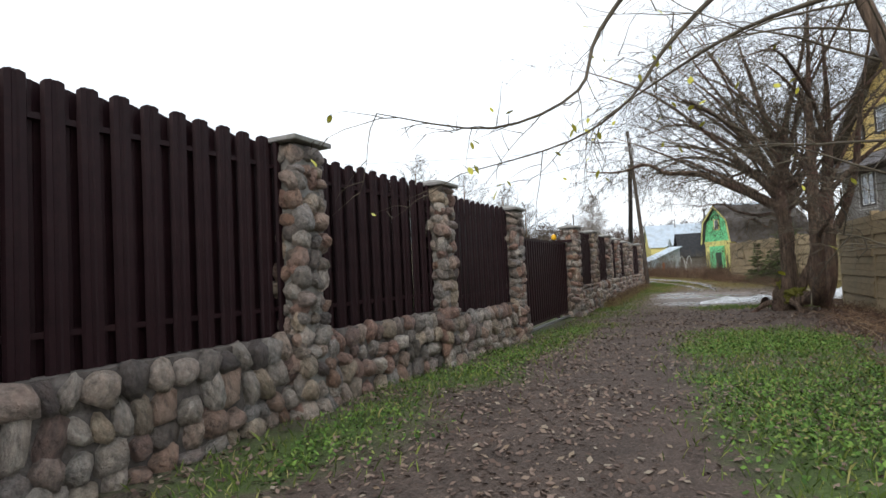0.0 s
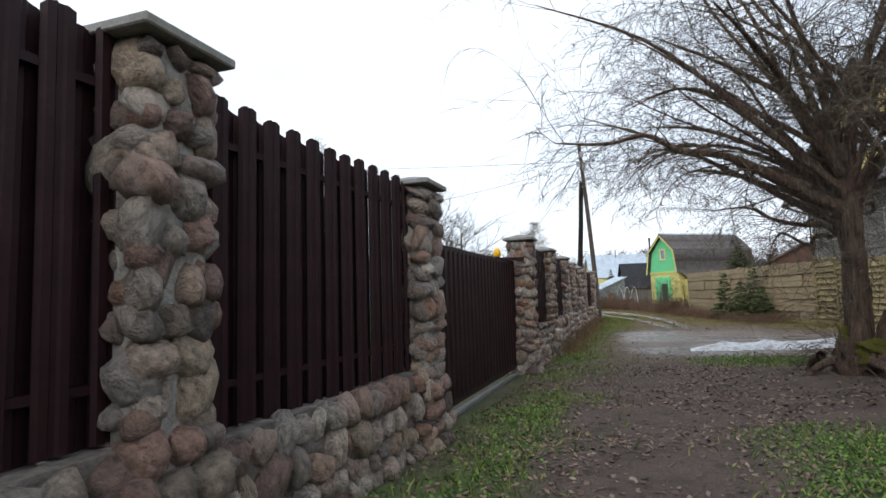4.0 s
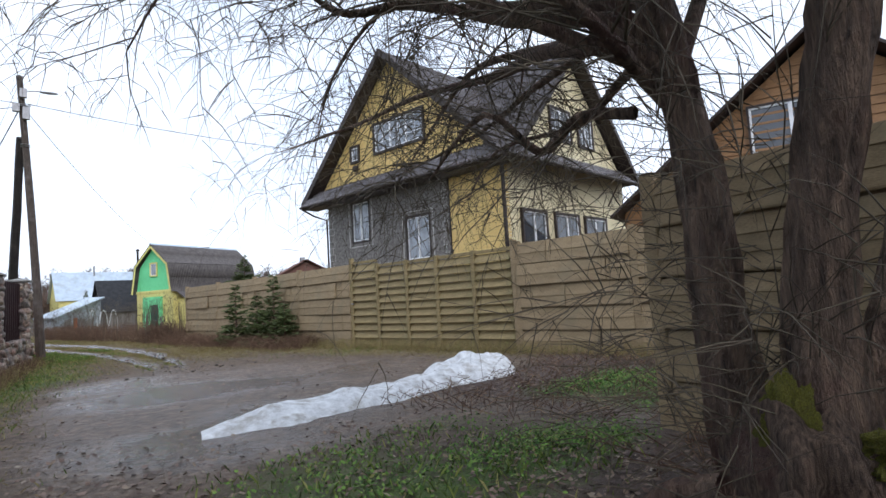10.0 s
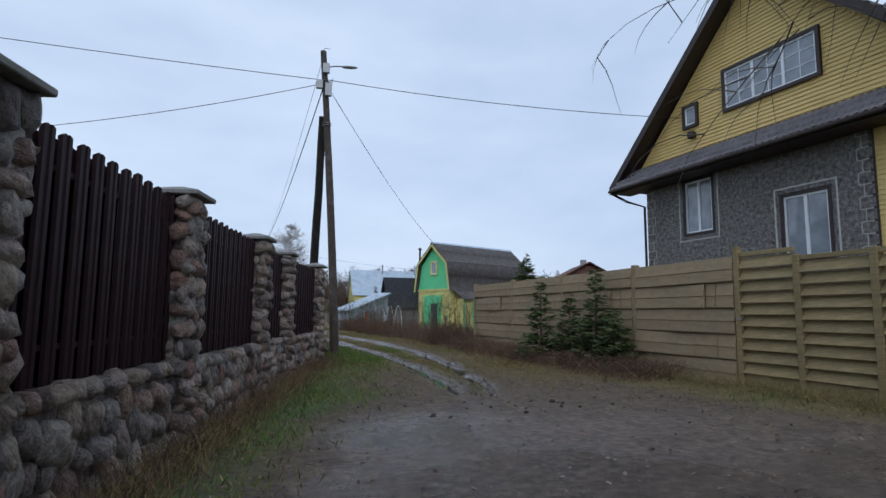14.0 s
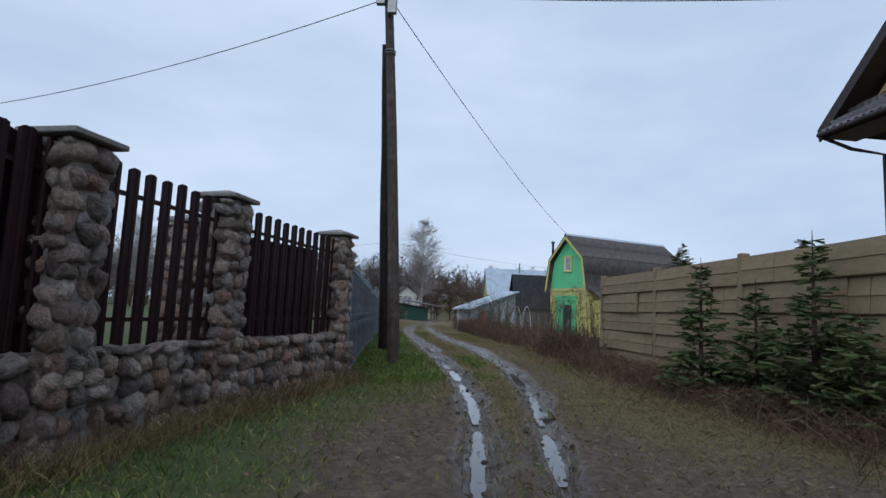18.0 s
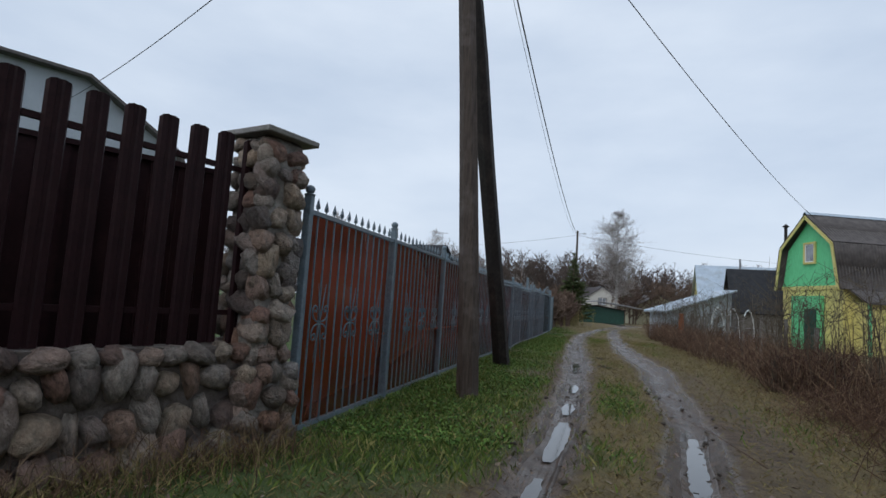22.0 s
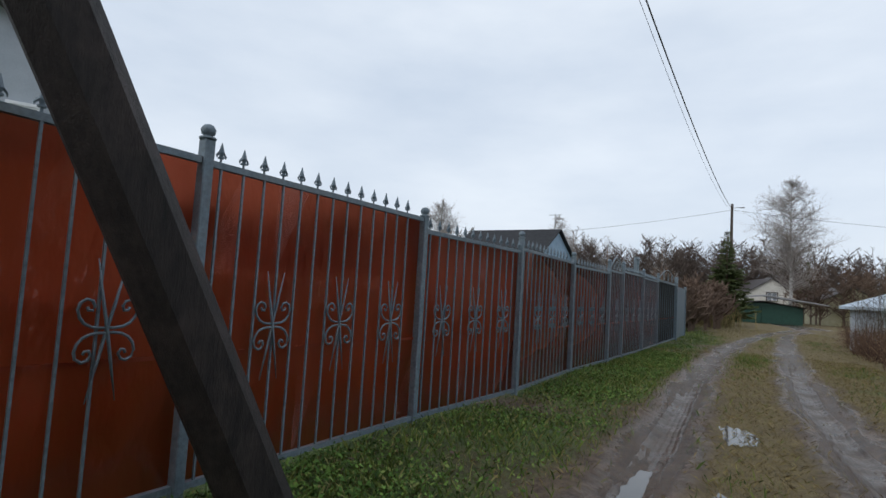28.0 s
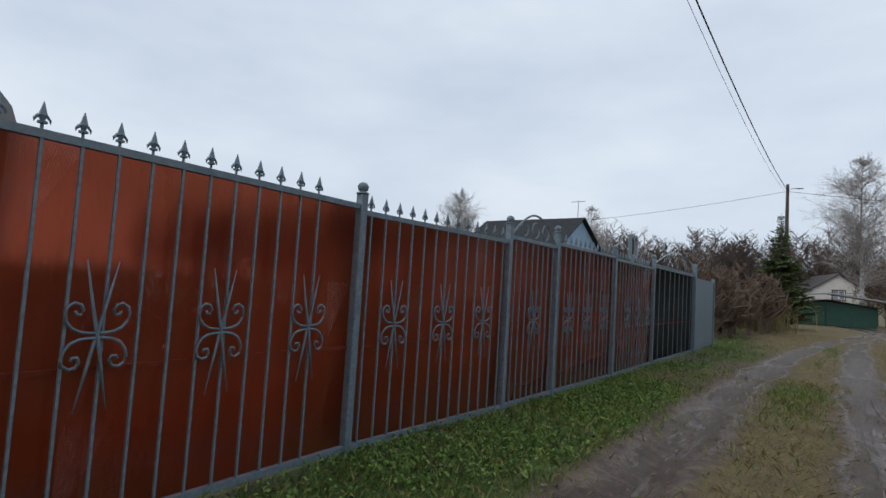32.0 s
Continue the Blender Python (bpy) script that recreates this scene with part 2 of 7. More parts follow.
M_NEEDLE = material("spruce_needles", (0.036, 0.055, 0.017), (0.125, 0.155, 0.055), 0.8, scale=6, bump=0)
M_DRYGRASS = material("dry_straw", (0.20, 0.14, 0.07), (0.34, 0.25, 0.13), 0.9, scale=2, bump=0)
M_REED = material("brown_dead_stems", (0.07, 0.04, 0.025), (0.14, 0.085, 0.05), 0.9, scale=2, bump=0)
M_GRASS = material("short_green_grass", (0.035, 0.075, 0.012), (0.10, 0.15, 0.03), 0.8, scale=0.7, bump=0)
M_WEED = material("ground_ivy_leaves", (0.03, 0.08, 0.015), (0.09, 0.17, 0.035), 0.65, scale=3, bump=0)
M_LEAF = material("fallen_leaves", (0.05, 0.035, 0.028), (0.14, 0.10, 0.085), 0.75, scale=30, bump=0)
M_WHITEWALL = material("pale_grey_board_gable", (0.34, 0.38, 0.42), (0.42, 0.46, 0.50), 0.7, scale=1, bump=0.05)
M_GREYHOUSE = material("pale_plaster", (0.55, 0.53, 0.48), (0.64, 0.62, 0.58), 0.85, scale=2, bump=0.1)
M_ORANGE = material("varnished_orange_timber", (0.20, 0.10, 0.04), (0.30, 0.16, 0.065), 0.6, scale=4, stretch=(1, 1, 8), bump=0.2)
M_LAMP_Y = material("yellow_beacon_plastic", (0.80, 0.42, 0.01), (0.85, 0.48, 0.02), 0.35, bump=0)
M_BRICK = material("brown_chimney_brick", (0.10, 0.05, 0.04), (0.18, 0.09, 0.07), 0.85, scale=8, bump=0.3)
M_BLUE = material("light_blue_siding", (0.26, 0.38, 0.50), (0.34, 0.46, 0.58), 0.6, scale=2, bump=0.05)


def glass_material(name, tint, rough=0.04):
    m = bpy.data.materials.new(name)
    m.use_nodes = True
    nt = m.node_tree
    b = nt.nodes["Principled BSDF"]
    n = noise_of(nt, 1.6, 3.0)
    nt.links.new(ramp_of(nt, n, [(0.35, tuple(0.6 * c for c in tint)), (0.65, tint)]), b.inputs["Base Color"])
    b.inputs["Roughness"].default_value = rough
    b.inputs["Specular IOR Level"].default_value = 0.9
    return m


M_GLASS = glass_material("window_glass_with_curtain", (0.30, 0.33, 0.37))
M_DARKGLASS = glass_material("dark_window_glass", (0.05, 0.055, 0.065))


def polycarbonate():
    """Red-brown polycarbonate sheet: tinted, glossy, and letting some daylight through from behind."""
    m = bpy.data.materials.new("red_polycarbonate")
    m.use_nodes = True
    nt = m.node_tree
    b = nt.nodes["Principled BSDF"]
    n = noise_of(nt, 0.9, 4.0, 0.6, (1, 1, 0.5))
    col = ramp_of(nt, n, [(0.3, (0.15, 0.022, 0.011)), (0.7, (0.30, 0.048, 0.022))])
    nt.links.new(col, b.inputs["Base Color"])
    b.inputs["Roughness"].default_value = 0.22
    b.inputs["Coat Weight"].default_value = 1.0
    b.inputs["Coat Roughness"].default_value = 0.05
    b.inputs["Specular IOR Level"].default_value = 0.6
    b.inputs["IOR"].default_value = 1.58
    bp = nt.nodes.new("ShaderNodeBump")
    bp.inputs["Strength"].default_value, bp.inputs["Distance"].default_value = 1.0, 0.085
    nt.links.new(noise_of(nt, 2.1, 5.0, 0.55, (1, 1, 0.45)), bp.inputs["Height"])
    nt.links.new(bp.outputs["Normal"], b.inputs["Normal"])
    nt.links.new(bp.outputs["Normal"], b.inputs["Coat Normal"])
    tr = nt.nodes.new("ShaderNodeBsdfRefraction")
    tr.inputs["Color"].default_value = (0.78, 0.19, 0.10, 1)
    tr.inputs["Roughness"].default_value = 0.5
    tr.inputs["IOR"].default_value = 1.04
    mx = nt.nodes.new("ShaderNodeMixShader")
    mx.inputs["Fac"].default_value = 0.38
    nt.links.new(b.outputs["BSDF"], mx.inputs[1])
    nt.links.new(tr.outputs["BSDF"], mx.inputs[2])
    nt.links.new(mx.outputs["Shader"], nt.nodes["Material Output"].inputs["Surface"])
    return m


M_POLY = polycarbonate()


# ---- mesh helpers ----
def mesh_of(name, bm, mat, smooth=False):
    me = bpy.data.meshes.new(name)
    bm.to_mesh(me)
    bm.free()
    for mt in (mat if isinstance(mat, (list, tuple)) else [mat]):
        me.materials.append(mt)
    if smooth:
        me.polygons.foreach_set("use_smooth", [True] * len(me.polygons))
    return me


def part(name, bm, mat, parent=None, label="", m=None, smooth=False):
    """Links a bmesh, or a shared mesh, as one mesh object under a thing or a part."""
    me = bm if isinstance(bm, bpy.types.Mesh) else mesh_of(name, bm, mat, smooth)
    ob = new(name, me)
    if parent is not None:
        ob.parent = parent
    if m is not None:
        ob.matrix_basis = m
    if label:
        ob["label"] = label
    return ob


def thing(name, m, label, category, group="", kind=""):
    ob = new(name)
    ob.matrix_basis = m
    ob.empty_display_size = 0.2
    return tagged(ob, label, category, group, kind)


def add_box(bm, x0, x1, y0, y1, z0, z1, m=None, bevel=0.0):
    c = Matrix.Translation(((x0 + x1) / 2, (y0 + y1) / 2, (z0 + z1) / 2)) @ Matrix.Diagonal((x1 - x0, y1 - y0, z1 - z0, 1))
    r = bmesh.ops.create_cube(bm, size=1.0, matrix=(m @ c) if m is not None else c)
    if bevel:
        edges = {e for v in r["verts"] for e in v.link_edges}
        bmesh.ops.bevel(bm, geom=list(edges), offset=bevel, segments=1, affect="EDGES", profile=0.5)


def box(x0, x1, y0, y1, z0, z1, bevel=0.0, m=None):
    bm = bmesh.new()
    add_box(bm, x0, x1, y0, y1, z0, z1, m, bevel)
    return bm


def add_prism(bm, pts, y0, y1):
    """An outline in x and z, pushed from y0 to y1."""
    a = [bm.verts.new((x, y0, z)) for x, z in pts]
    b = [bm.verts.new((x, y1, z)) for x, z in pts]
    bm.faces.new(a)
    bm.faces.new(b[::-1])
    for i in range(len(pts)):
        j = (i + 1) % len(pts)
        bm.faces.new((a[j], a[i], b[i], b[j]))
    bmesh.ops.recalc_face_normals(bm, faces=bm.faces[:])


def prism(pts, y0, y1):
    bm = bmesh.new()
    add_prism(bm, pts, y0, y1)
    return bm


def add_tube(bm, pts, radii, sides=6):
    """A tube through points, with a radius for each."""
    rings = []
    n = len(pts)
    pts = [Vector(p) for p in pts]
    up = Vector((0.13, 0.21, 0.97)).normalized()
    for i, p in enumerate(pts):
        d = (pts[min(i + 1, n - 1)] - pts[max(i - 1, 0)]).normalized()
        a = d.cross(up)
        if a.length < 1e-3:
            a = d.cross(Vector((1, 0, 0)))
        a.normalize()
        c = d.cross(a)
        r = radii[i] if isinstance(radii, (list, tuple)) else radii
        rings.append([bm.verts.new(p + r * (math.cos(2 * math.pi * k / sides) * a + math.sin(2 * math.pi * k / sides) * c)) for k in range(sides)])
    for q, s in zip(rings, rings[1:]):
        for k in range(sides):
            bm.faces.new((q[k], q[(k + 1) % sides], s[(k + 1) % sides], s[k]))
    bm.faces.new(rings[0][::-1])
    bm.faces.new(rings[-1])


def tube(pts, radii, sides=6):
    bm = bmesh.new()
    add_tube(bm, pts, radii, sides)
    return bm


def along(p, q, z=0.0):
    """Local x from p to q, local y to the left of that, z up."""
    a = math.degrees(math.atan2(q[1] - p[1], q[0] - p[0]))
    return pose(p[0], p[1], z, 0, 0, a)


def dist(p, q):
    return math.hypot(q[0] - p[0], q[1] - p[1])


def smooth01(v):
    v = max(0.0, min(1.0, v))
    return v * v * (3 - 2 * v)


def ground_z(x, y):
    """The lie of the land: a little higher where the walk begins."""
    return 0.14 * smooth01((15.0 - y) / 9.0)

# ---- plan ----
PILLARS = [(-3.00, 1.00), (-1.62, 3.85), (-0.25, 6.70), (1.13, 9.44), (2.56, 12.34), (4.92, 17.28), (6.25, 20.25), (7.73, 23.54), (8.96, 26.40), (10.36, 29.55), (11.31, 31.69), (12.86, 34.60)]
GATE_AT = 4
RED = [(13.15, 34.84), (13.50, 37.03), (13.88, 39.58), (14.33, 42.26), (14.74, 44.71), (15.21, 46.92), (15.54, 49.54), (15.97, 51.82), (16.18, 53.11), (16.57, 55.37), (16.94, 57.97), (17.58, 62.08)]
FAR_WALL = [(20.80, 39.15), (20.25, 35.85), (19.71, 32.63), (19.19, 29.47), (18.70, 26.52)]
SLATS = [(18.70, 26.52), (18.50, 25.30), (18.29, 24.05), (18.10, 22.90), (17.90, 21.66), (17.70, 20.47)]
BACK_WALL = [(17.68, 20.36), (17.24, 17.62), (16.85, 14.9), (16.45, 12.2)]
NEAR_WALL = [(11.62, 15.75), (10.42, 13.05), (9.22, 10.35), (8.02, 7.65), (6.82, 4.95), (5.62, 2.25), (4.42, -0.45)]
RUT_L = [(11.2, 23.5), (11.9, 25.4), (13.2, 27.2), (14.2, 30.3), (14.75, 32.2), (15.55, 36.0), (16.2, 40.0), (16.9, 45.0), (17.55, 50.5), (18.4, 56.0), (20.0, 64.0), (22.5, 74.0), (27.5, 90.0)]
RUT_R = [(13.6, 26.6), (14.8, 29.8), (16.0, 33.0), (17.1, 36.8), (17.8, 40.6), (18.4, 43.4), (19.0, 49.0), (19.6, 53.0), (20.7, 59.8), (22.4, 69.0), (24.0, 76.0), (29.0, 90.0)]


def x_at(line, y):
    pts = sorted(line, key=lambda p: p[1])
    return np.interp(y, [p[1] for p in pts], [p[0] for p in pts])


# ---- ground ----
def spaced(lo, hi, step, reach):
    inner = list(np.arange(lo, hi + 1e-6, step))
    out, s = [], step
    while s < reach:
        s *= 1.5
        out.append(s)
    acc = np.cumsum(out)
    return np.array([*(lo - acc[::-1]), *inner, *(hi + acc)])


def bumps(x, y, f, seed):
    r = np.random.RandomState(seed)
    z = np.zeros_like(x)
    for k in range(7):
        a, q = r.uniform(0, 6.28), f * 1.6 ** (k % 4)
        z += np.sin(q * (x * math.cos(a) + y * math.sin(a)) + r.uniform(0, 6.28)) / (1 + k % 4)
    return z / 4


def covers(x, y):
    """How much of mud, green grass, straw and leaf litter lies at a place."""
    left = np.where(y < 34.6, x_at(PILLARS, y), x_at(RED, y))
    d_left = x - left
    rl, rr = x_at(RUT_L, y), x_at(RUT_R, y)
    n1, n2 = bumps(x, y, 0.9, 3), bumps(x, y, 2.6, 5)
    lane = np.clip((y - 27) / 5, 0, 1)
    wide = 0.27 + 0.12 * np.clip((y - 39) / 6, 0, 1)
    wheel = np.exp(-((x - rl) / wide) ** 2) + np.exp(-((x - rr) / wide) ** 2)
    yard = np.exp(-(((x - 12.0) / 4.6) ** 2 + ((y - 21.5) / 5.5) ** 2) ** 1.6)
    mud = np.clip(lane * wheel * (1.1 + 0.6 * n2) * np.clip(1.25 - (y - 40) / 60, 0.7, 1.1) + 1.15 * yard * (1 - 0.75 * lane) * np.clip((d_left - 0.9 + 0.6 * n1) / 1.2, 0, 1) + 0.35 * n2 * yard, 0, 1)
    ivy = np.exp(-(((x - 10.2) / 1.8) ** 4 + ((y - 17.1) / 1.35) ** 4)) * np.clip(0.9 + 0.6 * n1, 0, 1)
    mud = mud * (1 - ivy) * (1 - np.clip((x - 11.8) / 1.5, 0, 1) * np.clip((19.6 - y + 0.5 * n1) / 0.8, 0, 1))
    near_fence = np.clip(1.6 - d_left / 1.5, 0, 1)
    green = np.where(y > 27, np.clip(np.where(y < 36, 1.4 - d_left / 2.3, 1.5 - d_left / 1.7) + 0.25 * n1, 0, 1) * np.clip(np.where(y > 46, 0.75 + 0.9 * n1, 0.95 + 0.4 * n1), 0, 1), np.where(y > 18.5, np.clip(1.35 - d_left / 1.9, 0, 1) * np.clip(0.8 + 0.6 * n1, 0, 1), 0.5 * near_fence))
    early = np.clip((17.5 - y) / 3, 0, 1)
    green = np.maximum(green, early * np.exp(-(((x - 4.7 - 0.36 * (y - 6)) / 1.35) ** 4)) * np.clip((12.5 - y) / 1.5, 0, 1) * np.clip(1.0 + 0.5 * n1, 0, 1))
    green = np.maximum(green, ivy)
    green = np.maximum(green, 0.8 * np.exp(-(((x - 13.4) / 2.4) ** 4 + ((y - 16.9) / 1.2) ** 4)) * np.clip(0.55 + 1.3 * n1, 0, 1))
    green = np.maximum(green, 0.55 * np.clip((y - 20) / 2, 0, 1) * np.clip((29 - y) / 3, 0, 1) * np.clip((x - x_at(FAR_WALL + SLATS, y) + 4.2) / 1.0, 0, 1) * np.clip(1.6 * n1, 0, 1))
    green = np.maximum(green, early * np.exp(-(((d_left - 0.9) / 0.55) ** 2)) * 0.8)
    straw = np.clip(lane * np.exp(-(((x - (rl + rr) / 2) / 0.75) ** 2)) + lane * np.clip((x - rr - 0.5) / 0.8, 0, 1), 0, 1)
    straw = np.maximum(straw, np.clip((x - x_at(FAR_WALL + SLATS, y) + 2.4 + 0.9 * n1) / 1.6, 0, 1) * np.clip((y - 19) / 2, 0, 1))
    straw = np.maximum(straw, 0.62 * lane * np.clip(0.8 + 0.7 * n1, 0, 1))
    straw = np.maximum(straw, 0.85 * np.clip((y - 18.5) / 2, 0, 1) * np.clip((37 - y) / 3, 0, 1) * np.clip(1.9 - d_left / 1.5, 0, 1) * np.clip(0.6 + 1.2 * n2, 0, 1))
    strip = lane * np.exp(-(((x - (rl + rr) / 2 + 0.1) / 0.55) ** 2)) + 0.8 * lane * np.exp(-(((x - rr - 1.2) / 0.6) ** 2))
    green = np.maximum(green, strip * np.clip(1.5 * bumps(x, y, 0.7, 9) + 0.12, 0, 0.85))
    litter = np.clip(np.clip((20 - y) / 4, 0, 1) + np.clip((x - 11.8) / 1.5, 0, 1) * np.clip((19.6 - y + 0.5 * n1) / 0.8, 0, 1) + 0.5 * np.exp(-((d_left - 0.4) / 0.4) ** 2), 0, 1)
    green = np.clip(green + 0.35 * n2 * (green > 0.15), 0, 1) * (1 - mud)
    return mud, green, straw * (1 - mud), litter * (1 - mud)


def ground_height(x, y):
    z = 0.14 * np.clip((15.0 - y) / 9.0, 0, 1) ** 2 * (3 - 2 * np.clip((15.0 - y) / 9.0, 0, 1))
    near = np.clip((34 - np.abs(x - 12)) / 8, 0, 1) * np.clip((80 - y) / 10, 0, 1)
    lane = np.clip((y - 25) / 4, 0, 1) * np.clip((70 - y) / 20, 0, 1)
    for line in (RUT_L, RUT_R):
        d = x - x_at(line, y)
        z = z + lane * (-0.085 * np.exp(-(d / 0.17) ** 2) + 0.03 * np.exp(-((np.abs(d) - 0.36) / 0.14) ** 2))
    z = z + near * (0.028 * bumps(x, y, 1.1, 11) + 0.014 * bumps(x, y, 4.4, 12))
    z = z + 0.17 * np.exp(-(((x - 9.6) / 1.7) ** 2 + ((y - 14.0) / 2.2) ** 2))
    mud = covers(x, y)[0]
    return z + near * mud * 0.020 * bumps(x, y, 9.0, 13)


gx = np.unique(np.concatenate([spaced(-6, 26, 0.4, 3000), np.arange(8, 23, 0.11)]))
gy = np.unique(np.concatenate([spaced(-4, 80, 0.6, 3000), np.arange(-1, 66, 0.19)]))
GX, GY = np.meshgrid(gx, gy)
GZ = ground_height(GX, GY)
nx, ny = len(gx), len(gy)
g_mesh = bpy.data.meshes.new("ground")
idx = (np.arange(ny - 1)[:, None] * nx + np.arange(nx - 1)[None, :]).ravel()
g_faces = np.stack([idx, idx + 1, idx + nx + 1, idx + nx], 1)
g_mesh.from_pydata(np.stack([GX.ravel(), GY.ravel(), GZ.ravel()], 1).tolist(), [], g_faces.tolist())
g_mesh.polygons.foreach_set("use_smooth", [True] * len(g_mesh.polygons))
attr = g_mesh.color_attributes.new("cover", "FLOAT_COLOR", "POINT")
mud, green, straw, litter = (a.ravel() for a in covers(GX, GY))
wet_attr = g_mesh.color_attributes.new("wet", "FLOAT_COLOR", "POINT")
lane_k = np.clip((GY - 26) / 3, 0, 1)
wetness = sum(lane_k * np.exp(-((GX - x_at(line, GY)) / (0.27 + 0.08 * bumps(GX, GY, 1.3, 17))) ** 2) * np.clip(0.85 + 0.8 * bumps(GX, GY, 0.8, 18), 0.15, 1) for line in (RUT_L, RUT_R))
wetness = np.clip(wetness + 0.85 * covers(GX, GY)[0] * np.clip(1.3 * bumps(GX, GY, 1.2, 19) + 0.55, 0, 1), 0, 1).ravel()
wet_attr.data.foreach_set("color", np.stack([wetness] * 3 + [np.ones_like(wetness)], 1).astype(np.float32).ravel())
attr.data.foreach_set("color", np.stack([mud, green, straw, litter], 1).astype(np.float32).ravel())


def ground_material():
    m = bpy.data.materials.new("village_ground")
    m.use_nodes = True
    nt = m.node_tree
    b = nt.nodes["Principled BSDF"]
    at = nt.nodes.new("ShaderNodeAttribute")
    at.attribute_name = "cover"
    sep = nt.nodes.new("ShaderNodeSeparateColor")
    nt.links.new(at.outputs["Color"], sep.inputs["Color"])
    n1, n2, n3 = noise_of(nt, 1.4, 6, 0.65), noise_of(nt, 9.0, 6, 0.7), noise_of(nt, 55.0, 4, 0.7)
    n4 = noise_of(nt, 6.0, 8, 0.75)
    soil = ramp_of(nt, n2, [(0.3, (0.050, 0.034, 0.024)), (0.55, (0.125, 0.090, 0.062)), (0.75, (0.24, 0.18, 0.12))])
    wet = ramp_of(nt, n2, [(0.28, (0.034, 0.023, 0.017)), (0.5, (0.125, 0.088, 0.064)), (0.72, (0.25, 0.185, 0.138))])
    turf = ramp_of(nt, n3, [(0.3, (0.030, 0.055, 0.012)), (0.6, (0.075, 0.115, 0.025)), (0.8, (0.14, 0.17, 0.05))])
    dry = ramp_of(nt, n3, [(0.3, (0.075, 0.056, 0.026)), (0.55, (0.168, 0.128, 0.056)), (0.8, (0.29, 0.222, 0.105))])
    leaf = ramp_of(nt, n3, [(0.3, (0.036, 0.025, 0.020)), (0.55, (0.095, 0.067, 0.055)), (0.8, (0.185, 0.135, 0.108))])

    def edge(channel, source, amount=0.9):
        a = nt.nodes.new("ShaderNodeMath")
        a.operation = "MULTIPLY_ADD"
        nt.links.new(source, a.inputs[0])
        a.inputs[1].default_value = amount
        nt.links.new(channel, a.inputs[2])
        r = nt.nodes.new("ShaderNodeMapRange")
        r.inputs["From Min"].default_value, r.inputs["From Max"].default_value = 0.5 + amount * 0.5 - 0.24, 0.5 + amount * 0.5 + 0.24
        nt.links.new(a.outputs[0], r.inputs["Value"])
        return r.outputs["Result"]

    col = mix_of(nt, "MIX", edge(at.outputs["Alpha"], n2), soil, leaf)
    col = mix_of(nt, "MIX", edge(sep.outputs["Blue"], n2), col, dry)
    col = mix_of(nt, "MIX", edge(sep.outputs["Green"], n2), col, turf)
    k = edge(sep.outputs["Red"], n4, 0.9)
    col = mix_of(nt, "MIX", k, col, wet)
    col = mix_of(nt, "OVERLAY", 0.5, col, ramp_of(nt, noise_of(nt, 2.3, 9, 0.7), [(0.32, (0.16, 0.16, 0.16)), (0.68, (0.84, 0.84, 0.82))]))
    grit = noise_of(nt, 130.0, 3, 0.7)
    col = mix_of(nt, "OVERLAY", 0.55, col, ramp_of(nt, grit, [(0.3, (0.22, 0.22, 0.22)), (0.7, (0.78, 0.78, 0.78))]))
    pool = nt.nodes.new("ShaderNodeAttribute")
    pool.attribute_name = "wet"
    shine = edge(pool.outputs["Fac"], n4, 0.8)
    col = mix_of(nt, "MULTIPLY", shine, col, (0.78, 0.76, 0.75))
    nt.links.new(col, b.inputs["Base Color"])
    r = nt.nodes.new("ShaderNodeMapRange")
    r.inputs["To Min"].default_value, r.inputs["To Max"].default_value = 0.95, 0.58
    nt.links.new(k, r.inputs["Value"])
    rw = nt.nodes.new("ShaderNodeMix")
    nt.links.new(shine, rw.inputs["Factor"])
    nt.links.new(r.outputs["Result"], rw.inputs["A"])
    rw.inputs["B"].default_value = 0.17
    nt.links.new(rw.outputs["Result"], b.inputs["Roughness"])
    bp = nt.nodes.new("ShaderNodeBump")
    bp.inputs["Strength"].default_value, bp.inputs["Distance"].default_value = 0.9, 0.05
    h = nt.nodes.new("ShaderNodeMath")
    h.operation = "MULTIPLY_ADD"
    nt.links.new(n3, h.inputs[0])
    h.inputs[1].default_value = 0.45
    nt.links.new(n2, h.inputs[2])
    nt.links.new(h.outputs[0], bp.inputs["Height"])
    nt.links.new(bp.outputs["Normal"], b.inputs["Normal"])
    return m


g_mesh.materials.append(ground_material())
tagged(new("ground", g_mesh), "muddy village lane with short grass, straw and leaf litter", "ground", kind="structure")


# ---- stone and picket fence ----
def stone_meshes(count):
    """Rounded field stones with a few flattened faces."""
    made = []
    for i in range(count):
        bm = bmesh.new()
        bmesh.ops.create_icosphere(bm, subdivisions=2, radius=0.62)
        cuts = [(Vector((random.gauss(0, 1), random.gauss(0, 1), random.gauss(0, 1))).normalized(), random.uniform(0.38, 0.52)) for _ in range(11)]
        off = Vector((i * 3.7, i * 1.3, 0))
        for v in bm.verts:
            v.co = Vector([math.copysign(abs(c / 0.62) ** 0.72 * 0.56, c) for c in v.co])
            for n, d in cuts:
                over = v.co.dot(n) - d
                if over > 0:
                    v.co -= n * over * 0.97
            v.co *= 1 + 0.16 * noise.noise(v.co * 2.3 + off)
        made.append(mesh_of("stone", bm, M_STONE, True))
    return made


STONES = stone_meshes(16)


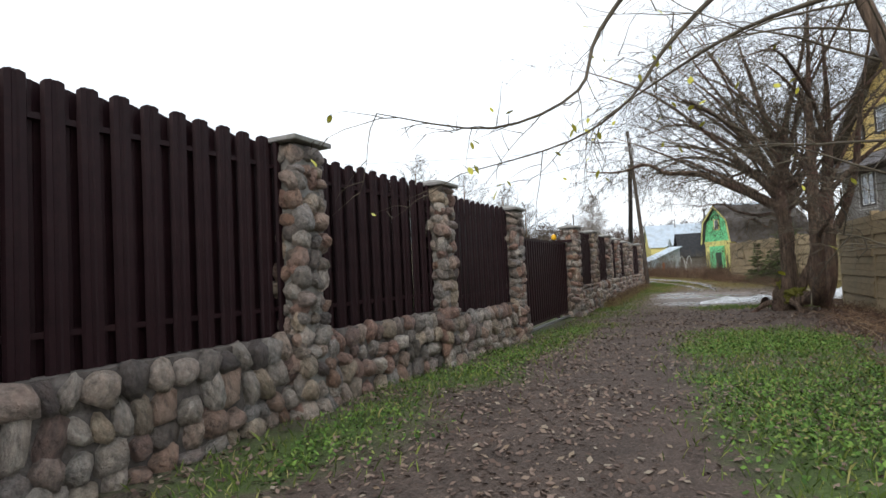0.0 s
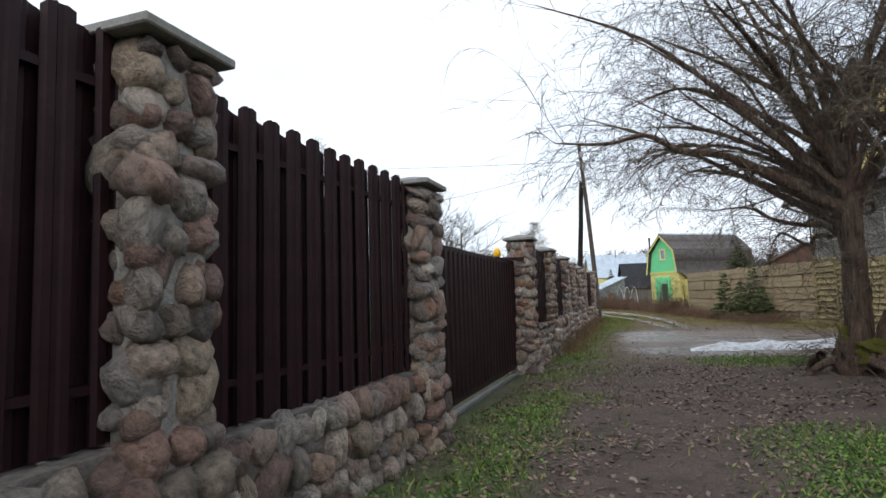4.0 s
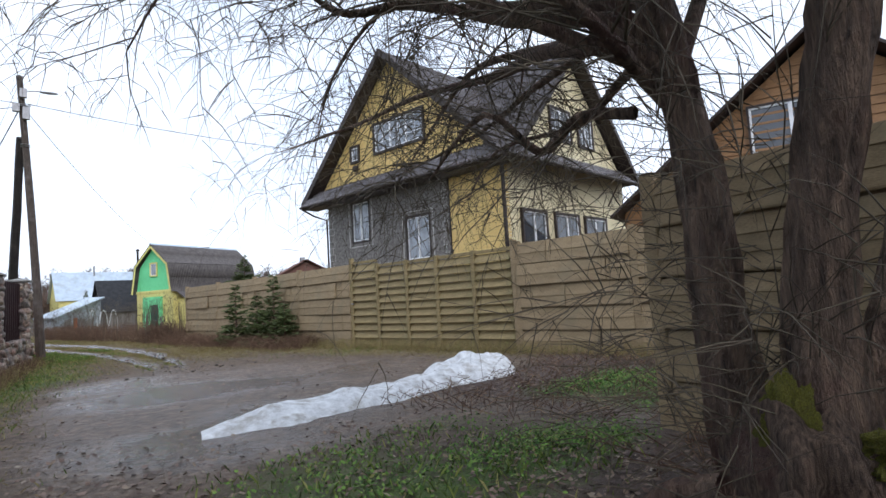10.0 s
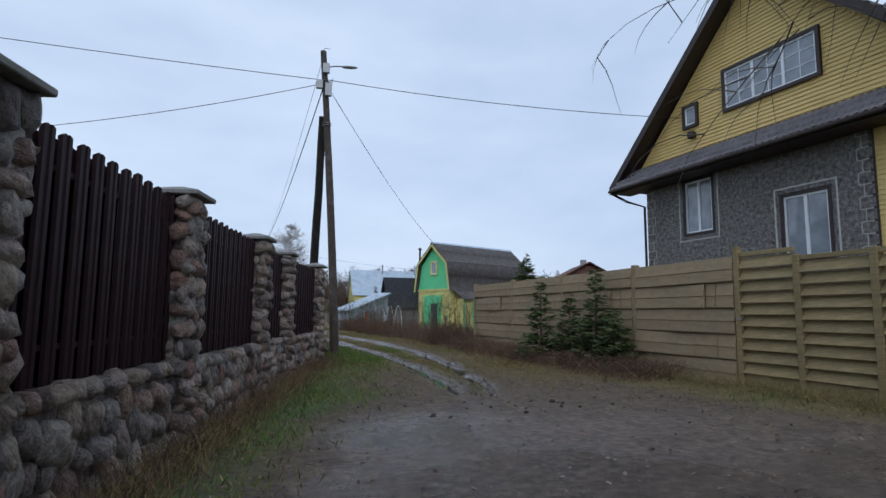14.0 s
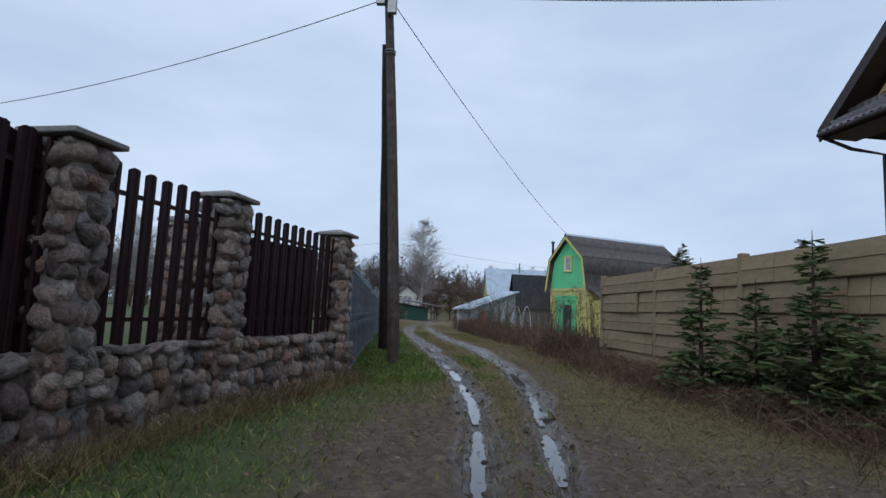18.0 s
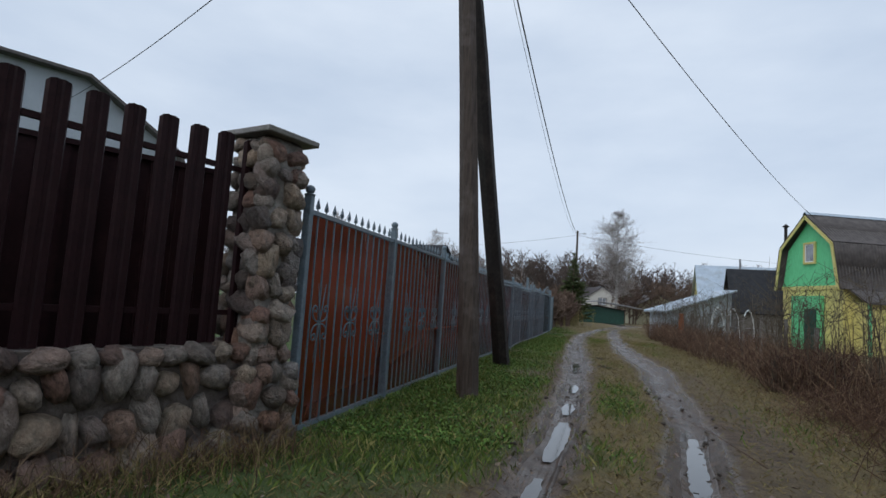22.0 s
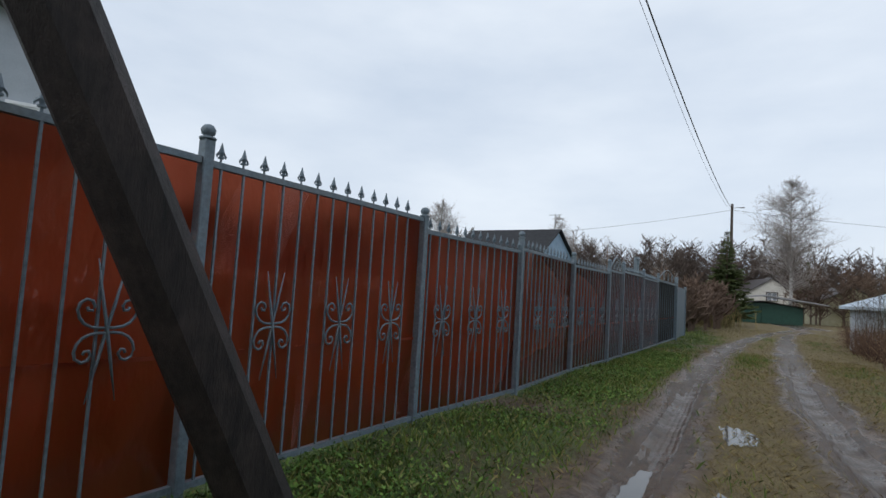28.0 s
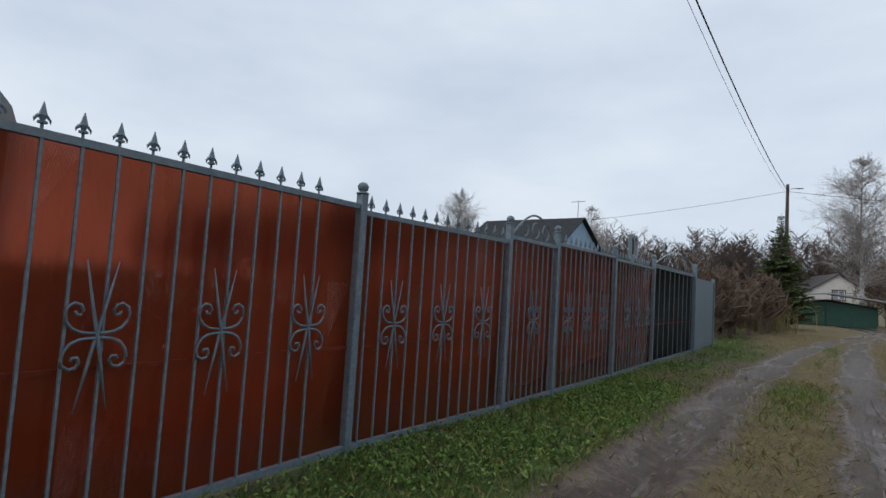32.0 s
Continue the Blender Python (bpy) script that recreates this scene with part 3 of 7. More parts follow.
def stone_face(parent, width, z0, z1, y, face, size=0.2, tall=0.3):
    """Uneven courses of stones on an upright face: face turns the local layout about the thing's axis."""
    z = z0
    while z < z1 - 0.05:
        h = min(random.uniform(0.7, 1.25) * size, z1 - z)
        if z1 - z - h < 0.07:
            h = z1 - z
        x = -width / 2 + random.uniform(-0.05, 0.0)
        while x < width / 2 - 0.03:
            w = random.uniform(0.55, 1.2) * size
            if width / 2 - x - w < 0.08:
                w = width / 2 - x + random.uniform(0, 0.03)
            hh = h * random.uniform(0.86, 1.1)
            if random.random() < tall and z + 1.6 * h < z1:
                hh = h * random.uniform(1.25, 1.5)
            lift = random.uniform(-0.16, 0.16) * h if z > z0 and z + h < z1 - 0.02 else 0.0
            m = face @ Matrix.Translation((x + w / 2, y + random.uniform(-0.02, 0.025), z + hh / 2 + lift)) @ pose(0, 0, 0, random.uniform(-10, 10), random.uniform(-30, 30), random.uniform(-14, 14))
            part("stone", random.choice(STONES), None, parent, m=m @ Matrix.Diagonal((w * random.uniform(0.96, 1.1), random.uniform(0.15, 0.25), hh * random.uniform(0.94, 1.08), 1)))
            x += w
        z += h


def stone_pillar(p, heading, top, group):
    g = ground_z(*p) - 0.06
    ob = thing("stone_pillar", pose(p[0], p[1], g, 0, 0, heading), "square pillar of mixed field stones with a concrete cap", "pillar", group)
    h = top - g
    part("core", box(-0.198, 0.198, -0.198, 0.198, 0, h, 0.03), M_JOINT, ob)
    part("footing", box(-0.245, 0.245, -0.245, 0.245, -0.05, 0.70, 0.04), M_JOINT, ob)
    for k in range(4):
        if k != 2:
            stone_face(ob, 0.52, 0.0, 0.72, -0.225, pose(0, 0, 0, 0, 0, 90 * k), 0.21)
            stone_face(ob, 0.40, 0.70, h - 0.01, -0.17, pose(0, 0, 0, 0, 0, 90 * k), 0.185)
    bm = box(-0.285, 0.285, -0.285, 0.285, h, h + 0.05, 0.008)
    part("cap_slab", bm, M_CAP, ob)
    bm = bmesh.new()
    low = [bm.verts.new((sx * 0.275, sy * 0.275, h + 0.05)) for sx, sy in ((-1, -1), (1, -1), (1, 1), (-1, 1))]
    tip = [bm.verts.new((sx * 0.05, sy * 0.05, h + 0.12)) for sx, sy in ((-1, -1), (1, -1), (1, 1), (-1, 1))]
    for i in range(4):
        bm.faces.new((low[i], low[(i + 1) % 4], tip[(i + 1) % 4], tip[i]))
    bm.faces.new(tip)
    bm.faces.new(low[::-1])
    part("cap_top", bm, M_CAP, ob)
    return ob


def picket_mesh(height, width=0.15):
    """One folded sheet-metal picket with a rounded head."""
    bm = bmesh.new()
    w, d = width / 2, 0.022
    prof = [(-w, 0.0), (-w * 0.8, -d), (-w * 0.3, -d), (-w * 0.15, -d * 0.55), (w * 0.15, -d * 0.55), (w * 0.3, -d), (w * 0.8, -d), (w, 0.0)]
    heads = [0.0 if abs(x) < w * 0.5 else (0.012 if abs(x) < w * 0.95 else 0.03) for x, _ in prof]
    lo = [bm.verts.new((x, y, 0)) for x, y in prof]
    hi = [bm.verts.new((x, y, height - e)) for (x, y), e in zip(prof, heads)]
    lb = [bm.verts.new((x * 0.98, y + 0.006, 0)) for x, y in prof]
    hb = [bm.verts.new((x * 0.98, y + 0.006, height - e)) for (x, y), e in zip(prof, heads)]
    for i in range(len(prof) - 1):
        bm.faces.new((lo[i], lo[i + 1], hi[i + 1], hi[i]))
        bm.faces.new((lb[i + 1], lb[i], hb[i], hb[i + 1]))
        bm.faces.new((hi[i], hi[i + 1], hb[i + 1], hb[i]))
    for i in (0, len(prof) - 1):
        bm.faces.new((lo[i], hi[i], hb[i], lb[i]))
    return mesh_of("picket", bm, M_BROWN)


def plinth_and_panel(p, q, low, high, both, group):
    L = dist(p, q)
    g = min(ground_z(*p), ground_z(*q)) - 0.06
    m = along(p, q, g)
    wall = thing("stone_plinth", m, "low wall of rounded field stones set in mortar", "low wall", group)
    a, b = 0.17, L - 0.17
    part("core", box(a, b, -0.135, 0.13, 0, low - g - 0.02), M_MORTAR, wall)
    stone_face(wall, b - a, 0.0, low - g, -0.13, pose((a + b) / 2, 0, 0), 0.225, 0.42)
    fence = thing("picket_panel", along(p, q, low - 0.01), "dark brown metal picket panel between stone pillars", "fence", group)
    hgt = high - low
    for z in (0.22, hgt - 0.28):
        part("rail", box(0.16, L - 0.16, -0.02, 0.02, z, z + 0.04), M_BROWN, fence)
    n = max(3, round((L - 0.4) / 0.232))
    step = (L - 0.42) / n
    shape, back = picket_mesh(hgt), picket_mesh(hgt, 0.2)
    for i in range(n + 1):
        lift = random.uniform(-0.012, 0.012)
        part("picket", shape, None, fence, m=pose(0.21 + i * step, -0.021, lift, 0, random.uniform(-0.4, 0.4), 0))
        if both and i < n:
            part("picket", back, None, fence, m=pose(0.21 + (i + 0.5) * step, 0.021, lift - 0.02, 0, 0, 180))


TOPS = (2.80, 2.78, 2.74, 2.68, 2.58, 2.51, 2.52, 2.53, 2.51, 2.50, 2.49, 2.51)
FENCE_DIR = math.degrees(math.atan2(PILLARS[-1][1] - PILLARS[0][1], PILLARS[-1][0] - PILLARS[0][0]))
for i, p in enumerate(PILLARS):
    top = TOPS[i]
    stone_pillar(p, FENCE_DIR, top, "stone fence pillars")
for i, (p, q) in enumerate(zip(PILLARS, PILLARS[1:])):
    if i != GATE_AT:
        plinth_and_panel(p, q, (0.94, 0.93, 0.90, 0.80, 0.8, 0.84, 0.84, 0.84, 0.83, 0.82, 0.82)[i], (2.80, 2.78, 2.72, 2.64, 2.5, 2.50, 2.51, 2.51, 2.49, 2.48, 2.47)[i], i not in (9, 10), "stone and picket fence")


def inner_fence():
    """A second brown sheet fence that runs back behind the last bay, with its own pillar."""
    u = Vector((PILLARS[11][0] - PILLARS[10][0], PILLARS[11][1] - PILLARS[10][1])).normalized()
    n = Vector((-u.y, u.x))
    a = Vector(PILLARS[10]) + u * 0.55 + n * 0.95
    b = Vector(PILLARS[11]) + n * 0.42
    stone_pillar(tuple(a), FENCE_DIR, 2.28, "stone fence pillars")
    L = dist(a, b)
    ob = thing("inner_sheet_fence", along(a, b), "dark brown ribbed sheet fence behind the pickets", "fence")
    k = int((L - 0.2) / 0.11)
    for i in range(k):
        part("rib", box(0.2 + 0.11 * i, 0.2 + 0.11 * i + 0.108, 0.0 if i % 2 else 0.018, 0.03 if i % 2 else 0.045, 0.1, 2.22), M_BROWN, ob)
    part("top_rail", box(0.2, L, -0.02, 0.05, 2.22, 2.26), M_BROWN, ob)


inner_fence()


def sliding_gate(p, q):
    L = dist(p, q)
    g = ground_z(*p)
    ob = thing("sliding_gate", along(p, q, g), "dark brown corrugated metal sliding gate, closed", "gate")
    part("frame_top", box(0.1, L - 0.1, 0.10, 0.16, 2.02, 2.08), M_BROWN, ob)
    part("frame_bottom", box(0.1, L - 0.1, 0.10, 0.16, 0.10, 0.18), M_BROWN, ob)
    part("frame_end", box(L - 0.30, L - 0.22, 0.09, 0.17, 0.10, 2.08), M_BROWN, ob)
    part("ground_rail", box(-0.1, L + 0.1, 0.02, 0.10, 0.01, 0.05), M_STEEL, ob)
    bm = bmesh.new()
    x, up = 0.12, True
    cuts = []
    while x < L - 0.12:
        cuts.append((x, 0.095 if up else 0.115))
        cuts.append((x + 0.075, 0.095 if up else 0.115))
        x += 0.095
        up = not up
    lo = [bm.verts.new((a, b, 0.14)) for a, b in cuts]
    hi = [bm.verts.new((a, b, 2.05)) for a, b in cuts]
    for i in range(len(cuts) - 1):
        bm.faces.new((lo[i], lo[i + 1], hi[i + 1], hi[i]))
    part("corrugated_sheet", bm, M_BROWN, ob)


sliding_gate(PILLARS[GATE_AT], PILLARS[GATE_AT + 1])


# ---- concrete walls ----
def plank_mesh(w, h, laps=2):
    """A cast board that leans out at its lower edge."""
    bm = bmesh.new()
    out = [(0.004, 0.0), (-0.050, 0.004), (-0.056, 0.020)]
    for k in range(1, laps):
        z = h * k / laps
        out += [(-0.030 - 0.010 * (laps - k) / laps, z - 0.004), (-0.046 - 0.006 * (laps - k) / laps, z + 0.003)]
    add_prism(bm, [*out, (-0.012, h - 0.004), (0.004, h)], 0, w)
    bmesh.ops.transform(bm, matrix=Matrix(((0, 1, 0, 0), (1, 0, 0, 0), (0, 0, 1, 0), (0, 0, 0, 1))), verts=bm.verts[:])
    bmesh.ops.recalc_face_normals(bm, faces=bm.faces[:])
    return mesh_of("plank", bm, M_CONC)


def concrete_bay(p, q, height, rows, group, wide):
    L = dist(p, q)
    g = ground_z(*p)
    ob = thing("concrete_fence_bay", along(p, q, g), "sand-coloured cast concrete fence bay moulded like overlapping boards", "fence", group)
    part("panel", box(0.05, L - 0.05, 0.0, 0.05, -0.05, height), M_CONC, ob)
    rh = height / rows
    for r in range(rows):
        cut = [0.06, L - 0.06] if wide else [0.06, L * ((0.24, 0.62, 0.42, 0.75, 0.33)[r % 5] + random.uniform(-0.06, 0.06)), L - 0.06]
        if not wide and r % 2:
            cut.insert(2, min(L - 0.5, cut[1] + random.uniform(0.8, 1.2)))
        for a, b in zip(cut, cut[1:]):
            turn = random.uniform(-0.5, 0.5) if wide else random.uniform(-1.9, 1.9)
            part("plank", plank_mesh(b - a - 0.016, rh - 0.012, 3 if wide else 2), None, ob, m=pose(a, -0.010 - max(0.0, math.sin(radians(turn)) * (b - a)), r * rh, 0, random.uniform(-0.5, 0.5), turn))
    part("post", box(-0.075, 0.075, -0.06, 0.09, -0.1, height + 0.06, 0.012), M_CONC, ob)
    return ob


for i, (p, q) in enumerate(zip(FAR_WALL, FAR_WALL[1:])):
    concrete_bay(p, q, 2.46, 5, "far concrete fence", False)
for i, (p, q) in enumerate(zip(BACK_WALL, BACK_WALL[1:])):
    concrete_bay(p, q, 2.40, 5, "far concrete fence", False)
for i, (p, q) in enumerate(zip(NEAR_WALL, NEAR_WALL[1:])):
    concrete_bay(p, q, 2.22, 5, "near concrete fence", True)


def slat_section(p, q, height, group, gate):
    L = dist(p, q)
    ob = thing("slatted_gate_leaf" if gate else "slatted_fence_section", along(p, q), "olive brown section of horizontal louvred slats" + (" with a wicket latch" if gate else ""), "gate", group)
    part("post", box(-0.06, 0.06, -0.05, 0.07, 0, height + (0.12 if gate else 0.02), 0.01), M_SLAT, ob)
    part("top_rail", box(0.06, L - 0.06, -0.01, 0.05, height - 0.08, height, 0.006), M_SLAT, ob)
    part("bottom_rail", box(0.06, L - 0.06, -0.01, 0.05, 0.04, 0.26, 0.006), M_SLAT, ob)
    n = 10
    pitch = (height - 0.36) / n
    sl = mesh_of("slat", box(0, L - 0.124, -0.012, 0.012, -pitch * 0.60, pitch * 0.52, 0.004), M_SLAT)
    for k in range(n):
        part("slat", sl, None, ob, m=pose(0.062, 0.02, 0.27 + (k + 0.5) * pitch, -30, 0, 0))
    if gate:
        part("latch", box(0.02, 0.10, -0.09, -0.05, 1.25, 1.29), M_STEEL, ob)


for i, (p, q) in enumerate(zip(SLATS, SLATS[1:])):
    slat_section(p, q, 2.52 if i == 0 else 2.36, "slatted gate sections", i == 0)
tall = thing("gate_post", along(SLATS[-1], BACK_WALL[0]), "tall sand-coloured gate post between gate and wall", "post")
part("post", box(-0.02, 0.09, -0.07, 0.07, 0, 2.5, 0.01), M_CONC, tall)


# ---- red fence ----
def scroll_ornament():
    """Four scrolls about a bundle of lances, flat in x and z."""
    bm = bmesh.new()
    curl = ((0.0, 0.012), (0.04, 0.012), (0.085, 0.018), (0.125, 0.036), (0.153, 0.068), (0.163, 0.104), (0.152, 0.138), (0.122, 0.156), (0.090, 0.148), (0.075, 0.122), (0.086, 0.100), (0.108, 0.102), (0.116, 0.118))
    for sx in (-1, 1):
        for sz in (-1, 1):
            add_tube(bm, [(sx * x * 0.92, 0, sz * z) for x, z in curl], 0.0085, 5)
    for lean in (-1, 1):
        add_tube(bm, [(lean * 0.075, 0, -0.36), (lean * 0.03, 0, -0.14), (0, -0.004 * lean, 0), (-lean * 0.03, 0, 0.14), (-lean * 0.075, 0, 0.36)], [0.003, 0.009, 0.010, 0.009, 0.003], 5)
    return mesh_of("scroll_ornament", bm, M_BLUEGREY, True)


def spear_head():
    bm = bmesh.new()
    add_tube(bm, [(0, 0, 0), (0, 0, 0.035), (0, 0, 0.036), (0, 0, 0.05), (0, 0, 0.052), (0, 0, 0.085), (0, 0, 0.17)], [0.009, 0.009, 0.026, 0.026, 0.012, 0.024, 0.002], 6)
    for s in (-1, 1):
        add_tube(bm, [(0, 0, 0.085), (s * 0.022, 0, 0.082), (s * 0.040, 0, 0.060), (s * 0.042, 0, 0.040)], [0.010, 0.012, 0.009, 0.003], 4)
    return mesh_of("spear_head", bm, M_BLUEGREY)


ORNAMENT, SPEAR = scroll_ornament(), spear_head()


def post_parts(ob, x, h):
    part("post", box(x - 0.035, x + 0.035, -0.035, 0.035, -0.1, h, 0.006), M_BLUEGREY, ob)
    bm = bmesh.new()
    add_tube(bm, [(x, 0, h), (x, 0, h + 0.012), (x, 0, h + 0.02), (x, 0, h + 0.03), (x, 0, h + 0.06), (x, 0, h + 0.085), (x, 0, h + 0.095)], [0.05, 0.05, 0.022, 0.038, 0.046, 0.03, 0.004], 10)
    part("ball_finial", bm, M_BLUEGREY, ob, smooth=True)


def red_section(p, q, top, count, bars, group, label="red polycarbonate fence section behind blue-grey iron bars with scrolls", name="iron_fence_section", spears=True, sheet=None):
    L = dist(p, q)
    ob = thing(name, along(p, q), label, "fence", group)
    post_parts(ob, 0.0, top + 0.12)
    part("top_rail", box(0.04, L - 0.04, -0.02, 0.02, top - 0.04, top), M_BLUEGREY, ob)
    part("bottom_rail", box(0.04, L - 0.04, -0.02, 0.02, 0.045, 0.085), M_BLUEGREY, ob)
    part("sheet_seam", box(0.04, L - 0.04, 0.018, 0.030, 0.80, 0.825), M_POLY, ob)
    step = 0.1725 if bars == 13 else L / (bars + 1)
    bar = mesh_of("bar", box(-0.0068, 0.0068, -0.0068, 0.0068, 0.085, top - 0.04), M_BLUEGREY)
    for k in range(bars):
        x = 0.105 + k * step if bars == 13 else (k + 1) * step
        part("bar", bar, None, ob, m=pose(x, -0.01, 0))
        if spears:
            part("spear_head", SPEAR, None, ob, m=pose(x, 0, top) @ Matrix.Diagonal((0.8, 0.8, 0.75, 1)))
    bm = bmesh.new()
    n = 8
    for k in range(n + 1):
        x = 0.012 + (L - 0.024) * k / n
        w = random.uniform(-0.005, 0.005)
        for z in (0.05, 0.7, 1.3, top - 0.02):
            bm.verts.new((x, 0.035 + w * math.sin(2 * z), z))
    bm.verts.ensure_lookup_table()
    for k in range(n):
        for j in range(3):
            bm.faces.new([bm.verts[i] for i in (k * 4 + j, k * 4 + 4 + j, k * 4 + 5 + j, k * 4 + 1 + j)])
    bmesh.ops.solidify(bm, geom=bm.faces[:], thickness=0.008)
    part("sheet", bm, sheet or M_POLY, ob, "dark sheet" if sheet else "glossy red-brown polycarbonate sheet", smooth=True)
    for k in range(count):
        part("scroll_ornament", ORNAMENT, None, ob, m=pose((0.622, 1.312, 2.002)[k] + L - 2.5 if count > 1 else L / 2, -0.026, 0.98))
    return ob


for i, (p, q) in enumerate(zip(RED, RED[1:])):
    top = (1.99, 2.0, 1.99, 1.98, 1.87, 1.91, 1.87, 1.9, 1.98, 1.95, 1.98)[i]
    if i == 7:
        red_section(p, q, 1.93, 1, 8, "iron fence", "wicket door of dark red polycarbonate and iron bars under an arch", "wicket_gate", False)
    elif i == 10:
        red_section(p, q, 2.0, 0, 8, "iron fence", "double iron gate with dark sheet, half open", "iron_gate", False, M_TAR)
    else:
        red_section(p, q, top, 3, 13 if i else 12, "iron fence")


# ---- wicket arch and iron gate details ----
def arch(p, q, z, rise, name, label):
    L = dist(p, q)
    ob = thing(name, along(p, q, z), label, "ironwork")
    pts = [(0.04 + (L - 0.08) * k / 12, 0, rise * math.sin(math.pi * k / 12)) for k in range(13)]
    part("arch_bar", tube(pts, 0.013, 6), M_BLUEGREY, ob)
    part("base_bar", box(0.04, L - 0.04, -0.012, 0.012, -0.02, 0.004), M_BLUEGREY, ob)
    for s in (-1, 0, 1):
        c = L / 2 + s * L * 0.22
        ring = [(c + 0.32 * rise * math.cos(2 * math.pi * k / 10), 0, 0.4 * rise + 0.32 * rise * math.sin(2 * math.pi * k / 10)) for k in range(11)]
        part("scroll_ring", tube(ring, 0.009, 5), M_BLUEGREY, ob)


arch(RED[7], RED[8], 1.93, 0.30, "wicket_arch", "blue-grey iron arch with scroll rings over the wicket")
arch(RED[10], RED[11], 2.03, 0.38, "gate_arch", "blue-grey iron arch over the double gate")
side_panel = thing("fence_end_panel", along(RED[11], (18.05, 65.5)), "blue-grey sheet panel at the end of the iron fence", "fence")
part("post", box(-0.06, 0.06, -0.06, 0.06, -0.05, 2.3, 0.01), M_BLUEGREY, side_panel)
part("sheet", box(0.1, 3.3, -0.01, 0.01, 0.05, 1.95), M_BLUEGREY, side_panel)
part("end_post", box(3.3, 3.4, -0.05, 0.05, -0.05, 2.05, 0.01), M_BLUEGREY, side_panel)


# ---- utility pole ----
def lamp_head(ob, m):
    bm = bmesh.new()
    add_tube(bm, [(0, 0, 0), (0.35, 0, 0.05), (0.62, 0, 0.06)], 0.022, 6)
    part("lamp_arm", bm, M_STEEL, ob, m=m)
    bm = bmesh.new()
    add_tube(bm, [(0.58, 0, 0.06), (0.66, 0, 0.06), (0.85, 0, 0.055), (1.05, 0, 0.05), (1.12, 0, 0.05)], [0.02, 0.07, 0.085, 0.06, 0.015], 8)
    part("lamp_head", bm, M_STEEL, ob, "flat grey street light head", m=m @ Matrix.Diagonal((1, 1, 0.6, 1)))


def utility_pole(base, top, brace_base=None, brace_top=None, near=True):
    ob = thing("utility_pole", pose(*base, 0), "weathered wooden utility pole with lamp arm" + (" and tarred brace" if near else " standing far off"), "utility pole", "utility poles")
    rel = lambda p: (p[0] - base[0], p[1] - base[1], p[2])  # noqa: E731
    t = rel(top)
    n = 9
    pts = [(t[0] * (k / n) ** 1.25, t[1] * (k / n) ** 1.25, -0.3 + (t[2] + 0.3) * k / n) for k in range(n + 1)]
    part("shaft", tube(pts, [0.155 - 0.055 * k / n + random.uniform(-0.004, 0.004) for k in range(n + 1)], 7 if near else 6), M_WOOD, ob)
    if brace_base:
        a, b = rel(brace_base), rel(brace_top)
        pts = [tuple(u + (v - u) * k / 10 + (random.uniform(-0.012, 0.012) if 0 < k < 10 and i < 2 else 0) for i, (u, v) in enumerate(zip(a, b))) for k in range(11)]
        part("brace", tube(pts, [0.19 - 0.055 * k / 10 + random.uniform(-0.012, 0.012) for k in range(11)], 7), M_TAR, ob, "tarred black leaning brace")
        for z in (7.55, 7.62, 9.0, 9.06):
            f = ((z + 0.3) / (t[2] + 0.3)) ** 1.25
            c = (t[0] * f, t[1] * f)
            ring = [(c[0] + 0.135 * math.cos(k * math.pi / 5), c[1] + 0.135 * math.sin(k * math.pi / 5), z) for k in range(11)]
            part("wire_band", tube(ring, 0.014, 5), M_STEEL, ob)
        for z0, z1, dx, dy in ((9.28, 9.62, 0.02, -0.17), (8.5, 8.95, 0.05, -0.18), (8.75, 9.05, -0.2, -0.06)):
            f = ((z0 + 0.5) / (t[2] + 0.3)) ** 1.25
            part("meter_box", box(-0.11, 0.11, -0.07, 0.07, 0, z1 - z0, 0.015), M_STEEL, ob, "grey electrical box", m=pose(t[0] * f + dx, t[1] * f + dy, z0, 0, 0, -20))
        for k, (dx, dy) in enumerate(((0.25, -0.1), (0.3, 0.05), (0.2, -0.25))):
            f = (9.3 / (t[2] + 0.3)) ** 1.25
            bm = tube([(t[0] * f, t[1] * f, 9.05), (t[0] * f + dx * 0.7, t[1] * f + dy * 0.7, 9.02), (t[0] * f + dx, t[1] * f + dy, 9.12)], 0.012, 5)
            part("insulator_hook", bm, M_STEEL, ob)
        lamp_head(ob, pose(t[0] * 0.92, t[1] * 0.92, 9.55, 0, -4, -15))
        bm = tube([(t[0], t[1], t[2]), (t[0] + 0.05, t[1], t[2] + 0.12), (t[0] + 0.22, t[1], t[2] + 0.14)], 0.012, 5)
        part("top_hook", bm, M_STEEL, ob)
    else:
        lamp_head(ob, pose(t[0], t[1], 9.35, 0, -6, 25))
    return ob


utility_pole((14.52, 37.80), (13.80, 37.75, 10.1), (15.0, 42.4, -0.3), (13.98, 38.1, 7.95))
utility_pole((22.4, 89.5), (22.5, 90.4, 9.7), near=False)


def wire(a, b, sag, r=0.012, label="slack black overhead cable"):
    a, b = Vector(a), Vector(b)
    pts = [a.lerp(b, k / 16) + Vector((0, 0, -4 * sag * (k / 16) * (1 - k / 16))) for k in range(17)]
    tagged(part("overhead_cable", tube(pts, r, 5), M_WIRE), label, "cable", "overhead cables")


